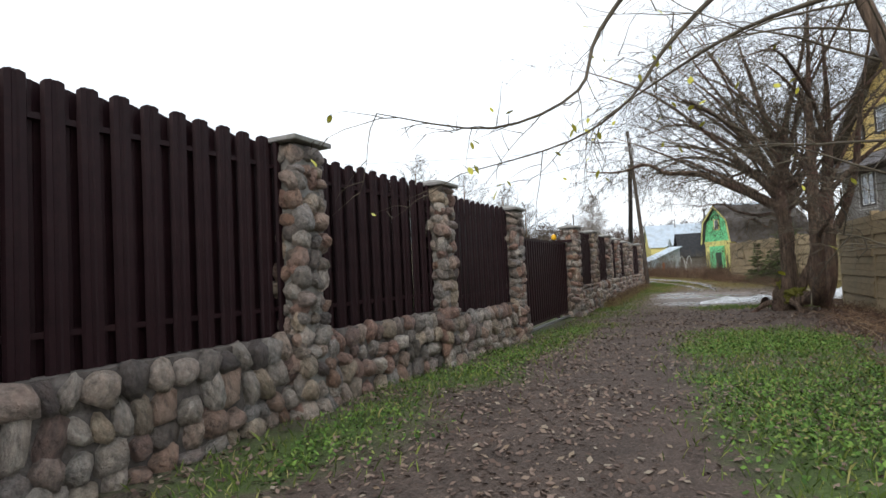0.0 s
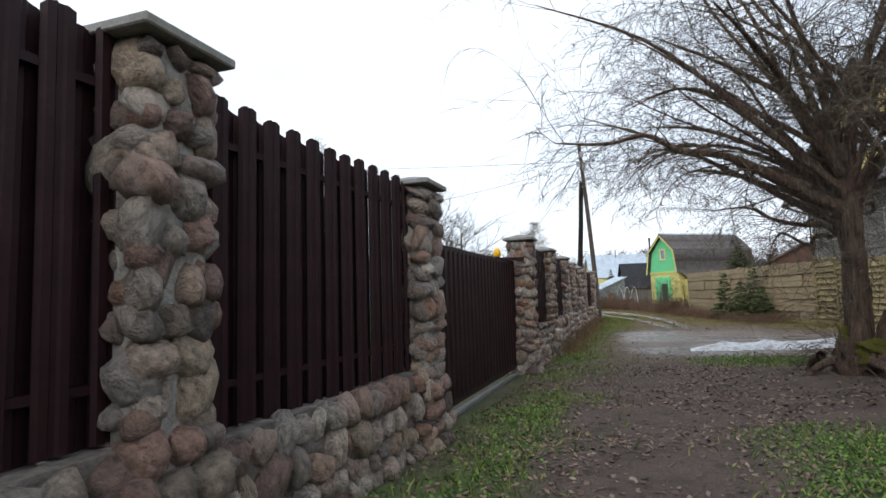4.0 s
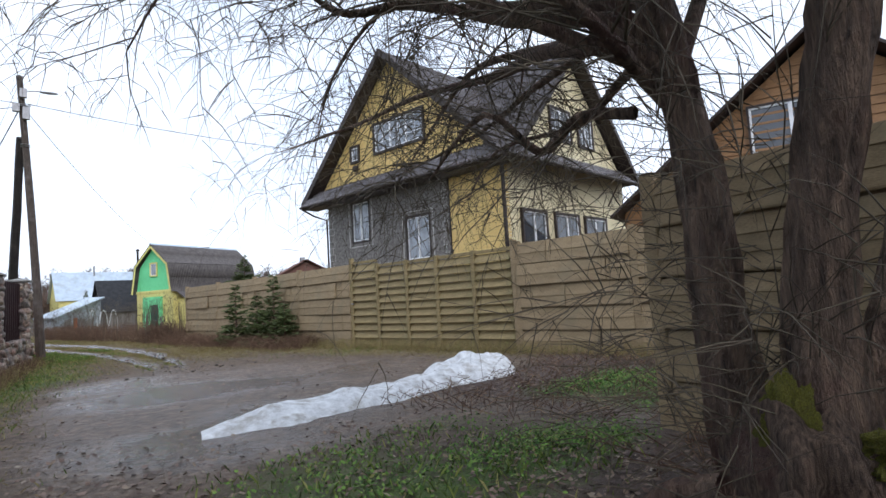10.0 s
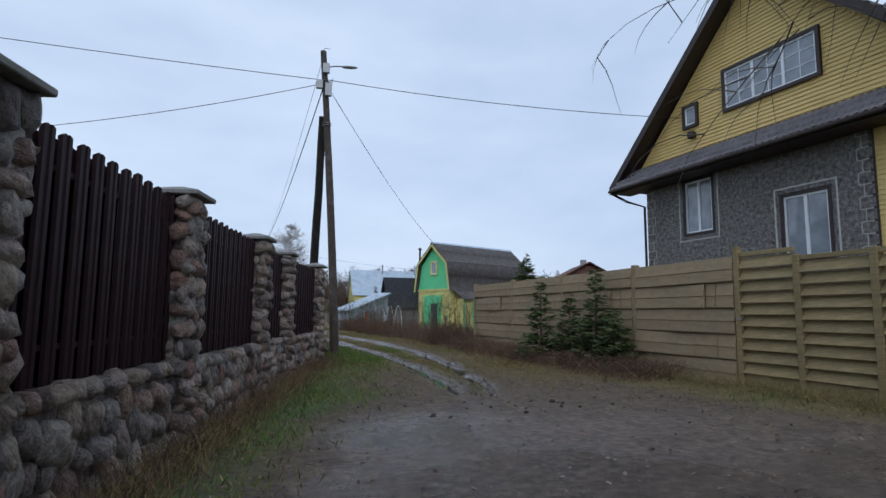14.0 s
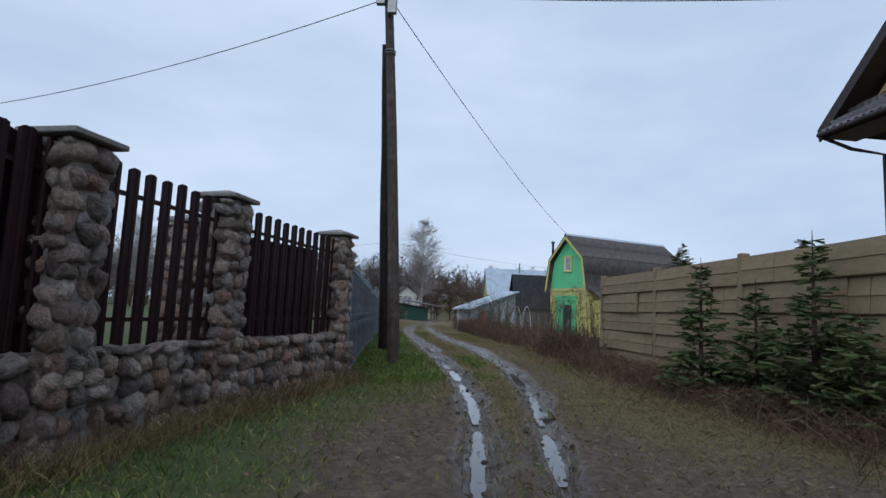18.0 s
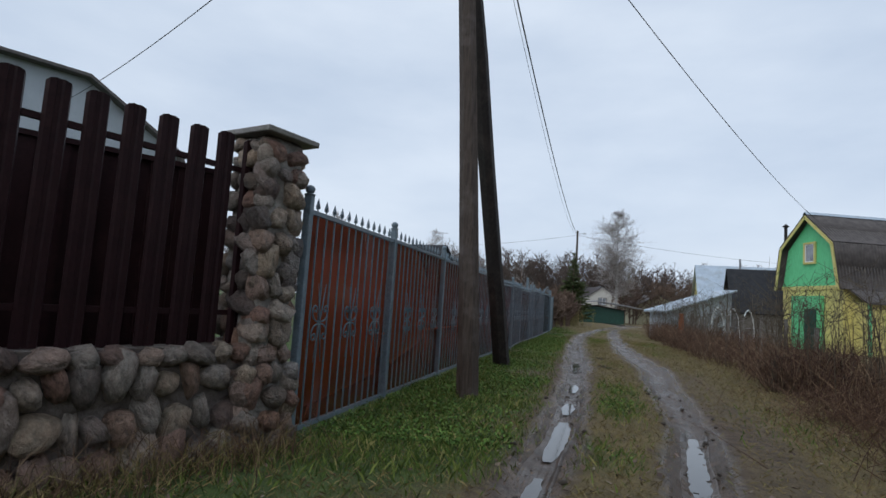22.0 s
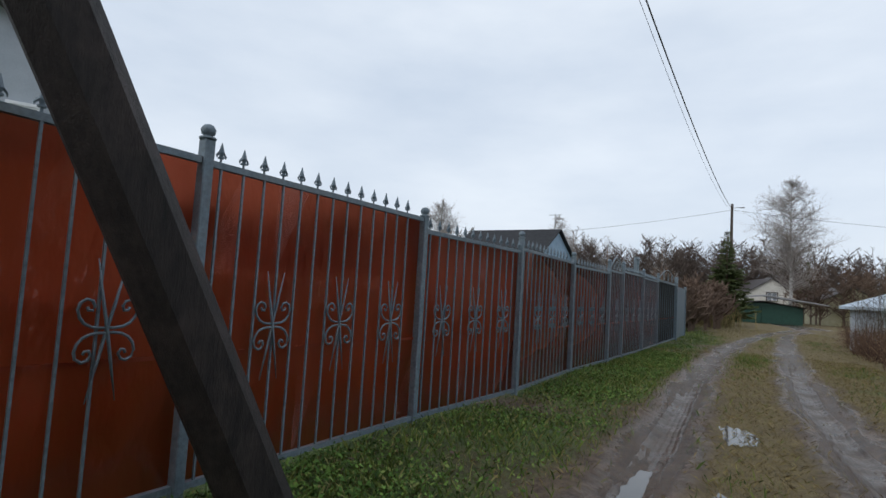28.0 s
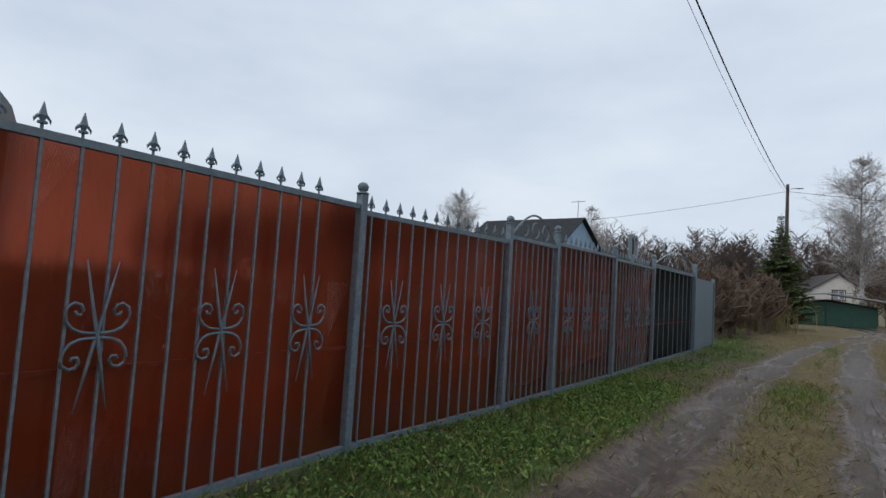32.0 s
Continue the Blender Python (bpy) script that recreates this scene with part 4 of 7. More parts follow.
wire((13.95, 37.8, 9.15), (24.3, 32.0, 7.9), 0.18)
wire((13.9, 37.75, 9.1), (-15.0, 45.0, 10.5), 0.3)
wire((13.9, 37.75, 9.0), (-2.0, 48.9, 7.6), 0.5)
wire((13.95, 37.8, 9.0), (32.0, 62.9, 7.1), 0.5)
wire((13.95, 37.8, 9.2), (22.45, 90.2, 9.3), 1.0, 0.02)
wire((13.75, 37.7, 9.7), (22.3, 90.2, 9.25), 1.3, 0.007)
wire((22.45, 90.3, 9.2), (-10, 96.0, 7.0), 0.8)
wire((22.45, 90.3, 9.2), (60, 96.0, 8.0), 0.8)

# ---- gate beacon ----
beacon = thing("gate_beacon", pose(4.40, 17.0, 0), "round yellow warning beacon on a brown post by the gate", "beacon")
part("post", box(-0.045, 0.045, -0.045, 0.045, 0, 2.2), M_BROWN, beacon)
part("arm", box(-0.05, 0.5, -0.03, 0.03, 2.12, 2.18), M_BROWN, beacon)
part("lens", tube([(0, 0, 2.2), (0, 0, 2.22), (0, 0, 2.30), (0, 0, 2.34), (0, 0, 2.36)], [0.05, 0.07, 0.07, 0.05, 0.01], 12), M_LAMP_Y, beacon, "yellow plastic lens", smooth=True)


# ---- windows ----
def window(parent, x0, x1, z0, z1, y, panes=2, bars=0, outer=M_TRIM, glass=None, turn=None, name="window", casing=0.10):
    """A cased window on a wall face that looks along local -y; turn lays it on another wall."""
    m = turn if turn is not None else pose(0, 0, 0)
    w = part(name, box(x0, x1, y - 0.012, y + 0.01, z0, z1), glass or M_GLASS, parent, m=m)
    bm = bmesh.new()
    for a, b, c, d in ((x0 - casing, x1 + casing, z1, z1 + casing), (x0 - casing, x1 + casing, z0 - casing, z0), (x0 - casing, x0, z0, z1), (x1, x1 + casing, z0, z1)):
        add_box(bm, a, b, y - 0.09, y + 0.01, c, d)
    part("casing", bm, outer, w)
    bm = bmesh.new()
    s = 0.055
    for a, b, c, d in ((x0, x1, z1 - s, z1), (x0, x1, z0, z0 + s), (x0, x0 + s, z0 + s, z1 - s), (x1 - s, x1, z0 + s, z1 - s)):
        add_box(bm, a, b, y - 0.05, y - 0.014, c, d)
    for k in range(1, panes):
        x = x0 + (x1 - x0) * k / panes
        add_box(bm, x - 0.045, x + 0.045, y - 0.05, y - 0.014, z0 + s, z1 - s)
    part("sash", bm, M_WHITE, w)
    if bars:
        bm = bmesh.new()
        n = 2 * panes
        for k in range(1, n):
            if k % 2:
                x = x0 + (x1 - x0) * k / n
                add_box(bm, x - 0.012, x + 0.012, y - 0.03, y - 0.013, z0 + s, z1 - s)
        for k in range(1, bars + 1):
            z = z0 + (z1 - z0) * k / (bars + 1)
            add_box(bm, x0 + s, x1 - s, y - 0.03, y - 0.013, z - 0.012, z + 0.012)
        part("glazing_bar", bm, M_WHITE, w)
    return w


# ---- yellow house ----
HP, HQ = (24.85, 33.9), (23.49, 23.76)
HM = along(HP, HQ)
house = thing("yellow_house", HM, "yellow house, grey stucco ground floor, brown tiled gable roofs", "house")
W, D = dist(HP, HQ), 9.0


def wall_with_holes(x0, x1, z0, z1, holes, y0, y1):
    xs = sorted({x0, x1, *(h[0] for h in holes), *(h[1] for h in holes)})
    zs = sorted({z0, z1, *(h[2] for h in holes), *(h[3] for h in holes)})
    bm = bmesh.new()
    for a, b in zip(xs, xs[1:]):
        for c, d in zip(zs, zs[1:]):
            if not any(h[0] <= (a + b) / 2 <= h[1] and h[2] <= (c + d) / 2 <= h[3] for h in holes):
                add_box(bm, a, b, y0, y1, c, d)
    bmesh.ops.remove_doubles(bm, verts=bm.verts[:], dist=0.0005)
    return bm


GW = [(1.78, 2.88, 4.02, 5.72), (5.28, 6.52, 2.9, 4.58)]
part("stucco_wall", wall_with_holes(0, 7.67, 0, 6.55, GW, 0, 0.3), M_STUCCO, house)
part("siding_wall", box(7.67, W, 0.02, 0.3, 0, 6.55), M_YELLOW, house)
part("north_wall", box(0, 0.3, 0.3, D, 0, 6.3), M_STUCCO, house)
part("back_wall", box(0, W, D, D + 0.3, 0, 6.3), M_PALE, house)
part("side_wall", box(W - 0.3, W - 0.02, 0.3, D, 0, 6.4), M_PALE, house)
for x0, x1, z0, z1 in GW:
    window(house, x0, x1, z0, z1, 0.08, 2)
    bm = bmesh.new()
    for a, b, c, d in ((x0 - 0.26, x1 + 0.26, z1 + 0.22, z1 + 0.26), (x0 - 0.26, x1 + 0.26, z0 - 0.26, z0 - 0.22), (x0 - 0.26, x0 - 0.22, z0 - 0.22, z1 + 0.22), (x1 + 0.22, x1 + 0.26, z0 - 0.22, z1 + 0.22)):
        add_box(bm, a, b, -0.012, 0.02, c, d)
    part("window_border", bm, M_LIGHT_MORTAR, house, "pale mortar border round the window")
for edge, sgn in ((0.0, 1), (7.67, -1)):
    for k in range(22):
        w = 0.36 if k % 2 else 0.24
        z = 0.3 * k
        part("quoin", box(min(edge, edge + sgn * w), max(edge, edge + sgn * w), -0.03, 0.02, z + 0.02, z + 0.28, 0.01), M_STUCCO, house)
    bm = bmesh.new()
    for k in range(22):
        w = 0.36 if k % 2 else 0.24
        z = 0.3 * k
        a, b = sorted((edge + sgn * (w + 0.012), edge + sgn * (w + 0.032)))
        add_box(bm, a, b, -0.012, 0.01, z, z + 0.3)
        a, b = sorted((edge, edge + sgn * 0.36))
        add_box(bm, a, b, -0.012, 0.01, z - 0.012, z + 0.012)
    part("quoin_joint", bm, M_LIGHT_MORTAR, house)
BOARD = 0.118


def board_run(bm, x0, x1, z, y, h=BOARD):
    a = [bm.verts.new(v) for v in ((x0, y, z), (x1, y, z), (x1, y - 0.030, z), (x0, y - 0.030, z), (x0, y - 0.002, z + h), (x1, y - 0.002, z + h))]
    bm.faces.new((a[3], a[2], a[5], a[4]))
    bm.faces.new((a[0], a[1], a[2], a[3]))


for k in range(45):
    z = 1.0 + BOARD * k
    if z < 6.4:
        part("siding_board", mesh_of("siding_board", (lambda b: (board_run(b, 7.70, W, z, 0.018), b)[1])(bmesh.new()), M_YELLOW), None, house)
PEAK_X, PEAK_Z, EAVE_Z, HALF = 4.7, 11.75, 6.12, 6.05


def gable_half(z):
    return max(0.0, (HALF - 0.35) * (PEAK_Z - 0.1 - z) / (PEAK_Z - EAVE_Z))


part("gable_wall", prism([(PEAK_X - gable_half(6.5), 6.5), (PEAK_X + gable_half(6.5), 6.5), (PEAK_X, PEAK_Z - 0.1)], 0.02, 0.3), M_YELLOW, house)
z = 6.75
while z < PEAK_Z - 0.3:
    hw = gable_half(z + BOARD)
    part("siding_board", mesh_of("siding_board", (lambda b: (board_run(b, PEAK_X - hw, PEAK_X + hw, z, 0.018), b)[1])(bmesh.new()), M_YELLOW), None, house)
    z += BOARD
window(house, 3.62, 6.52, 7.68, 8.86, 0.0, 3, 2)
window(house, 1.98, 2.42, 7.62, 8.22, 0.0, 1, 0)
part("flood_lamp", box(2.18, 2.42, -0.22, -0.02, 7.12, 7.35, 0.03), M_TRIM, house, "small dark outdoor lamp")


def tile_slope(run, rise_len, rows, waves):
    """Pressed metal tile: courses that step and ripple. Local x across, y up the slope."""
    bm = bmesh.new()
    nx = waves * 4
    grid = []
    for j in range(rows):
        for top in (0, 1):
            y = rise_len * (j + (0.0 if top == 0 else 0.96)) / rows
            zz = 0.075 if top == 0 else 0.004
            grid.append([bm.verts.new((run * i / nx, y, zz + 0.030 * math.sin(2 * math.pi * i / 4 * 1.0 + 0.6))) for i in range(nx + 1)])
    for a, b in zip(grid, grid[1:]):
        for i in range(nx):
            bm.faces.new((a[i], a[i + 1], b[i + 1], b[i]))
    return bm


def slope_matrix(p0, p1, p2):
    """p0 low start, p1 low end, p2 above p0 at the ridge."""
    p0, p1, p2 = Vector(p0), Vector(p1), Vector(p2)
    x = (p1 - p0).normalized()
    z = x.cross(p2 - p0).normalized()
    y = z.cross(x)
    return Matrix((x, y, z)).transposed().to_4x4(), (p1 - p0).length, (p2 - p0).length


def tiled_roof(parent, p0, p1, p2, name="roof_slope", rows=None):
    m, run, up = slope_matrix(p0, p1, p2)
    part(name, tile_slope(run, up, rows or max(2, round(up / 0.36)), max(4, round(run / 0.20))), M_ROOF, parent, m=Matrix.Translation(p0) @ m, smooth=True)
    bm = box(0, run, 0, up, -0.10, -0.03)
    part("roof_deck", bm, M_TRIM, parent, m=Matrix.Translation(p0) @ m)


YF = -0.55
tiled_roof(house, (PEAK_X - HALF, D + 0.4, EAVE_Z), (PEAK_X - HALF, YF, EAVE_Z), (PEAK_X, D + 0.4, PEAK_Z))
tiled_roof(house, (PEAK_X + HALF, YF, EAVE_Z), (PEAK_X + HALF, D + 0.4, EAVE_Z), (PEAK_X, YF, PEAK_Z))
for s in (-1, 1):
    pts = [(PEAK_X + s * HALF, EAVE_Z - 0.24), (PEAK_X + s * (HALF + 0.04), EAVE_Z + 0.06), (PEAK_X, PEAK_Z + 0.07), (PEAK_X, PEAK_Z - 0.24)]
    part("barge_board", prism(pts, YF - 0.04, YF + 0.02), M_TRIM, house)
    pts = [(PEAK_X + s * (HALF - 0.05), EAVE_Z - 0.14), (PEAK_X + s * HALF, EAVE_Z - 0.09), (PEAK_X, PEAK_Z - 0.13), (PEAK_X, PEAK_Z - 0.19)]
    part("soffit", prism(pts, YF + 0.02, 0.02), M_TRIM, house)
# pent roof over the stucco front and round the side
tiled_roof(house, (-0.95, -0.85, 5.92), (W + 0.85, -0.85, 5.92), (-0.95, 0.02, 6.72), "pent_roof", 3)
part("pent_soffit", box(-0.9, W + 0.8, -0.80, 0.0, 5.80, 5.84), M_TRIM, house)
part("gutter", tube([(-1.0, -0.9, 5.9), (W + 0.9, -0.9, 5.9)], 0.06, 8), M_TRIM, house)
part("gutter", tube([(W + 0.95, -0.9, 5.9), (W + 0.95, D, 5.9)], 0.06, 8), M_TRIM, house)
tiled_roof(house, (W + 0.88, -0.85, 5.92), (W + 0.88, D + 0.3, 5.92), (W - 0.04, -0.85, 6.55), "side_pent_roof", 2)
part("downpipe", tube([(-0.95, -0.85, 5.85), (-0.6, -0.4, 5.5), (-0.08, -0.06, 5.25), (-0.06, -0.06, 0.2)], 0.045, 8), M_TRIM, house)
part("corner_trim", box(W - 0.05, W + 0.03, -0.04, 0.08, 0.2, 5.85), M_TRIM, house)
part("corner_trim", box(7.60, 7.70, -0.03, 0.03, 0.2, 5.85), M_TRIM, house)
# side wall: pale boards, windows and a gable of its own
SIDE = pose(W, 0, 0, 0, 0, 90)
for k in range(44):
    zz = 1.0 + BOARD * k
    if zz < 5.9:
        part("siding_board", mesh_of("siding_board", (lambda b: (board_run(b, 0.1, D, zz, 0.02), b)[1])(bmesh.new()), M_PALE), None, house, m=SIDE)
for x0, x1 in ((0.98, 2.45), (3.2, 4.85), (5.5, 7.2)):
    window(house, x0, x1, 2.9, 4.25, -0.02, 2, 0, turn=SIDE, glass=M_DARKGLASS)
GP, GZ2 = 5.0, 11.3
part("side_gable_wall", prism([(GP - 4.6, 6.2), (GP + 4.4, 6.2), (GP, GZ2 - 0.15)], 0.0, 0.25), M_PALE, house, m=SIDE)
zz = 6.3
while zz < GZ2 - 0.4:
    hw = 4.5 * (GZ2 - 0.15 - zz - BOARD) / (GZ2 - 6.35)
    part("siding_board", mesh_of("siding_board", (lambda b: (board_run(b, GP - hw, GP + hw * 0.97, zz, 0.0), b)[1])(bmesh.new()), M_PALE), None, house, m=SIDE)
    zz += BOARD
window(house, 3.35, 4.75, 7.35, 8.55, -0.02, 2, 2, turn=SIDE, glass=M_DARKGLASS)
window(house, 5.5, 6.6, 7.35, 8.55, -0.02, 2, 2, turn=SIDE, glass=M_DARKGLASS)
tiled_roof(house, (W + 0.55, GP + 5.0, 6.15), (W - 6.2, GP + 5.0, 6.15), (W + 0.55, GP, GZ2), "cross_roof")
tiled_roof(house, (W - 6.2, GP - 5.0, 6.15), (W + 0.55, GP - 5.0, 6.15), (W - 6.2, GP, GZ2), "cross_roof")
for s in (-1, 1):
    part("barge_board", prism([(GP + s * 5.0, 5.95), (GP + s * 5.05, 6.2), (GP, GZ2 + 0.08), (GP, GZ2 - 0.2)], -0.6, -0.53), M_TRIM, house, m=SIDE)
part("chimney", box(4.05, 4.75, 4.6, 5.2, 11.0, 11.82, 0.02), M_TRIM, house)
part("chimney_cap", box(3.97, 4.83, 4.5, 5.3, 11.84, 11.92, 0.02), M_TRIM, house)


# ---- other houses ----
def gable_house(name, p, turn, half, depth, eave, ridge, wall, roof, label, kink=None, gable=None, over=0.35, group=""):
    """Local x across the gable, y back from it. kink: x share and z where a gambrel roof bends."""
    ob = thing(name, pose(p[0], p[1], 0, 0, 0, turn), label, "house", group)
    part("wall", box(-half, half, 0, depth, 0, eave), wall, ob)
    line = [(-half, eave), *([(-half * kink[0], kink[1])] if kink else []), (0, ridge), *([(half * kink[0], kink[1])] if kink else []), (half, eave)]
    part("gable", prism(line, -0.02, depth + 0.02), gable or wall, ob)
    out = [(x * 1.0 + (0.22 if x > 0 else -0.22 if x < 0 else 0), z + (0.12 if abs(x) < half else -0.12)) for x, z in line]
    for (x0, z0), (x1, z1) in zip(out, out[1:]):
        n = Vector((-(z1 - z0), x1 - x0)).normalized() * 0.07
        part("roof_slope", prism([(x0, z0), (x1, z1), (x1 + n[0], z1 + n[1]), (x0 + n[0], z0 + n[1])], -over, depth + over), roof, ob)
    return ob


def corrugate(parent, x0, z0, x1, z1, y0, y1, mat, pitch=0.17, name="corrugated_sheet"):
    """Wavy sheets laid on one slope, their ribs running down it."""
    bm = bmesh.new()
    n = int((y1 - y0) / pitch * 4)
    up = Vector((-(z1 - z0), x1 - x0)).normalized()
    rows = []
    for t, lift in ((0.0, 0.085), (0.5, 0.10), (0.501, 0.075), (1.0, 0.09)):
        row = []
        for k in range(n + 1):
            h = lift + 0.022 * math.sin(k * math.pi / 2)
            row.append(bm.verts.new((x0 + (x1 - x0) * t + up.x * h, y0 + (y1 - y0) * k / n, z0 + (z1 - z0) * t + up.y * h)))
        rows.append(row)
    for a, b in zip(rows, rows[1:]):
        for k in range(n):
            bm.faces.new((a[k], a[k + 1], b[k + 1], b[k]))
    part(name, bm, mat, parent, smooth=True)


GT = -80
dd = Vector((math.cos(radians(GT)), math.sin(radians(GT))))
gbase = Vector((31.54, 63.10)) + dd * 0.35
green_house = gable_house("green_cottage", gbase, GT, 2.25, 9.0, 3.35, 7.2, M_LEMON, M_SLATE, "mint green and lemon cottage with gambrel slate roof", (0.80, 5.5), M_GREEN)
for (x0, z0), (x1, z1) in (((-2.47, 3.23), (-2.02, 5.62)), ((-2.02, 5.62), (0.0, 7.32)), ((0.0, 7.32), (2.02, 5.62)), ((2.02, 5.62), (2.47, 3.23))):
    corrugate(green_house, x0, z0, x1, z1, -0.38, 9.38, M_SLATE)
    n = Vector((-(z1 - z0), x1 - x0)).normalized() * 0.16
    part("barge_board", prism([(x0 - n[0], z0 - n[1]), (x1 - n[0], z1 - n[1]), (x1, z1), (x0, z0)], -0.40, -0.352), M_LEMON, green_house)
part("ridge_cap", prism([(-0.16, 7.36), (0.0, 7.48), (0.16, 7.36), (0.0, 7.53)], -0.4, 9.4), M_IRON, green_house)
part("porch_front", box(-1.2, 1.0, -0.25, 0.0, 0, 2.9), M_GREEN, green_house)
part("belt_board", box(-2.3, 2.3, -0.06, 0.0, 3.25, 3.45), M_LEMON, green_house)
window(green_house, -0.35, 0.35, 4.75, 5.75, -0.04, 1, 0, outer=M_LEMON)
part("porch_door", box(-0.1, 0.75, -0.31, -0.25, 0, 2.2), M_DARKGREEN, green_house)
part("side_porch", box(2.2, 3.3, 0.5, 4.5, 0, 2.6), M_LEMON, green_house)
part("side_porch_roof", prism([(2.1, 3.4), (3.6, 2.5), (3.6, 2.58), (2.1, 3.5)], 0.2, 5.0), M_SLATE, green_house)
for k in range(5):
    part("porch_post", box(3.2, 3.32, 0.5 + k * 0.95, 0.62 + k * 0.95, 0, 2.6), M_GREEN, green_house)
pipe = thing("stove_pipe", pose(32.0, 66.4, 0), "tall thin metal stove pipe beside the cottage", "chimney")
part("pipe", tube([(0, 0, 0), (0, 0, 7.2)], 0.09, 8), M_TAR, pipe)
part("rain_cap", tube([(0, 0, 7.2), (0, 0, 7.26), (0, 0, 7.42)], [0.1, 0.2, 0.02], 8), M_TAR, pipe)

shed = gable_house("black_felt_shed", (30.2, 69.8), -104, 2.6, 7.0, 1.9, 4.6, M_GREYBOARD, M_BLACKFELT, "low board shed under black roofing felt")
lean = thing("lean_to_greenhouse", along((24.2, 63.4), (29.3, 67.2)), "pale lean-to with a sloping sheet roof and white hoops", "shed")
part("wall", prism([(0, 0), (6.2, 0), (6.2, 3.0), (0, 1.5)], 0, 1.1), M_WHITEWALL, lean)
part("roof", prism([(-0.3, 1.5), (6.3, 3.1), (6.3, 3.2), (-0.3, 1.6)], -0.3, 1.3), M_IRON, lean)
for k in range(3):
    part("hoop", tube([(3.0 + 1.5 * k + 0.7 * math.cos(a * math.pi / 8), -1.2, 2.0 * math.sin(a * math.pi / 8)) for a in range(9)], 0.035, 5), M_WHITE, lean)
for k in range(5):
    part("roof_batten", prism([(-2.85, 1.95), (-2.77, 1.90), (-0.02, 4.75), (-0.02, 4.83)], 0.4 + 1.5 * k, 0.5 + 1.5 * k), M_STEEL, shed)
blue = gable_house("blue_roofed_house", (40.8, 108.8), -103, 4.2, 15, 4.2, 8.3, M_LEMON, M_IRON, "yellow house with a wide pale blue sheet roof")
for y in (5.0, 10.5):
    part("vent_pipe", tube([(0.6, y, 7.8), (0.6, y, 9.4)], 0.12, 7), M_STEEL, blue)
far_brown = gable_house("red_roofed_house", (38.6, 51.4), -30, 2.4, 6, 3.9, 5.1, M_BRICK, M_BRICK, "low house with a dark red roof")
part("chimney", box(-0.2, 0.2, 1.5, 1.9, 4.9, 5.6), M_STEEL, far_brown)
black = gable_house("black_roofed_house", (8.4, 91.2), 75, 4.0, 9.0, 4.6, 7.3, M_BLUE, M_BLACKFELT, "light blue house under a black gable roof")
part("roof_window", box(1.2, 2.2, 3.2, 4.2, 6.1, 6.5), M_WHITE, black)
part("antenna", tube([(0, 0.3, 7.2), (0, 0.3, 8.9)], 0.03, 5), M_STEEL, black)
part("antenna_bar", tube([(0, -0.3, 8.8), (0, 0.9, 8.8)], 0.03, 5), M_STEEL, black)
pale = gable_house("pale_gabled_house", (31.2, 124.5), 8, 4.3, 9, 2.6, 5.4, M_GREYHOUSE, M_TRIM, "pale plastered house with a steep dark gable roof")
window(pale, -0.6, 0.6, 2.6, 3.6, -0.03, 2)
M_CREAM = material("faded_cream_boards", (0.42, 0.40, 0.27), (0.52, 0.50, 0.36), 0.8, scale=3, bump=0.1)
cream = gable_house("cream_cottage", (37.0, 113.0), 5, 3.2, 7, 2.6, 4.2, M_CREAM, M_SLATE, "small cream cottage behind the lane fence")
garage = gable_house("green_garage", (26.6, 102.2), 8, 3.6, 6, 1.75, 2.0, M_DARKGREEN, M_TRIM, "dark green garage with a flat roof at the lane end")
part("door_leaf", box(-3.0, -0.1, -0.08, -0.02, 0.05, 1.65), M_DARKGREEN, garage)
part("door_leaf", box(0.0, 2.9, -0.08, -0.02, 0.05, 1.65), M_DARKGREEN, garage)

part("canopy", prism([(-5.0, 2.02), (0, 2.62), (5.4, 1.98), (5.4, 2.08), (0, 2.76), (-5.0, 2.14)], -1.2, 0.4), M_STEEL, garage, "wide grey sheet canopy")
frame_ob = thing("steel_frame", pose(16.47, 60.3, 0, 0, 0, 82), "small square steel frame on a post behind the fence", "ironwork")
part("post", box(-0.04, 0.04, 0.2, 0.28, 0, 2.3), M_STEEL, frame_ob)
bm = bmesh.new()
for a, b, c, d in ((-0.3, 0.3, 2.3, 2.36), (-0.3, 0.3, 2.78, 2.84), (-0.3, -0.24, 2.36, 2.78), (0.24, 0.3, 2.36, 2.78)):
    add_box(bm, a, b, 0.2, 0.28, c, d)
part("square_frame", bm, M_BLUEGREY, frame_ob)

# white house behind the iron fence
wd = 54
white = thing("white_house", pose(-1.9, 50.1, 0, 0, 0, wd), "tall cream-white house with a gambrel gable", "house")
gl = [(-6.0, 0), (4.35, 0), (4.35, 5.2), (3.75, 6.95), (0, 9.15), (-4.0, 9.15), (-6.0, 6.7)]
part("gable_wall", prism(gl, 0, 7), M_WHITEWALL, white)
for (x0, z0), (x1, z1) in (((4.45, 5.0), (3.82, 6.97)), ((3.82, 6.97), (0, 9.22)), ((0, 9.22), (-4.1, 9.22))):
    n = Vector((z1 - z0, -(x1 - x0))).normalized() * -0.12
    part("roof_edge", prism([(x0, z0), (x1, z1), (x1 + n[0], z1 + n[1]), (x0 + n[0], z0 + n[1])], -0.5, 7.2), M_SLATE, white)
for k in range(34):
    zz = 1.5 + 0.13 * k
    hw = 4.3 if zz < 5.2 else 4.3 - 0.32 * (zz - 5.2)
    part("siding_board", mesh_of("siding_board", (lambda b: (board_run(b, -5.5, hw, zz, 0.0, 0.13), b)[1])(bmesh.new()), M_WHITEWALL), None, white)
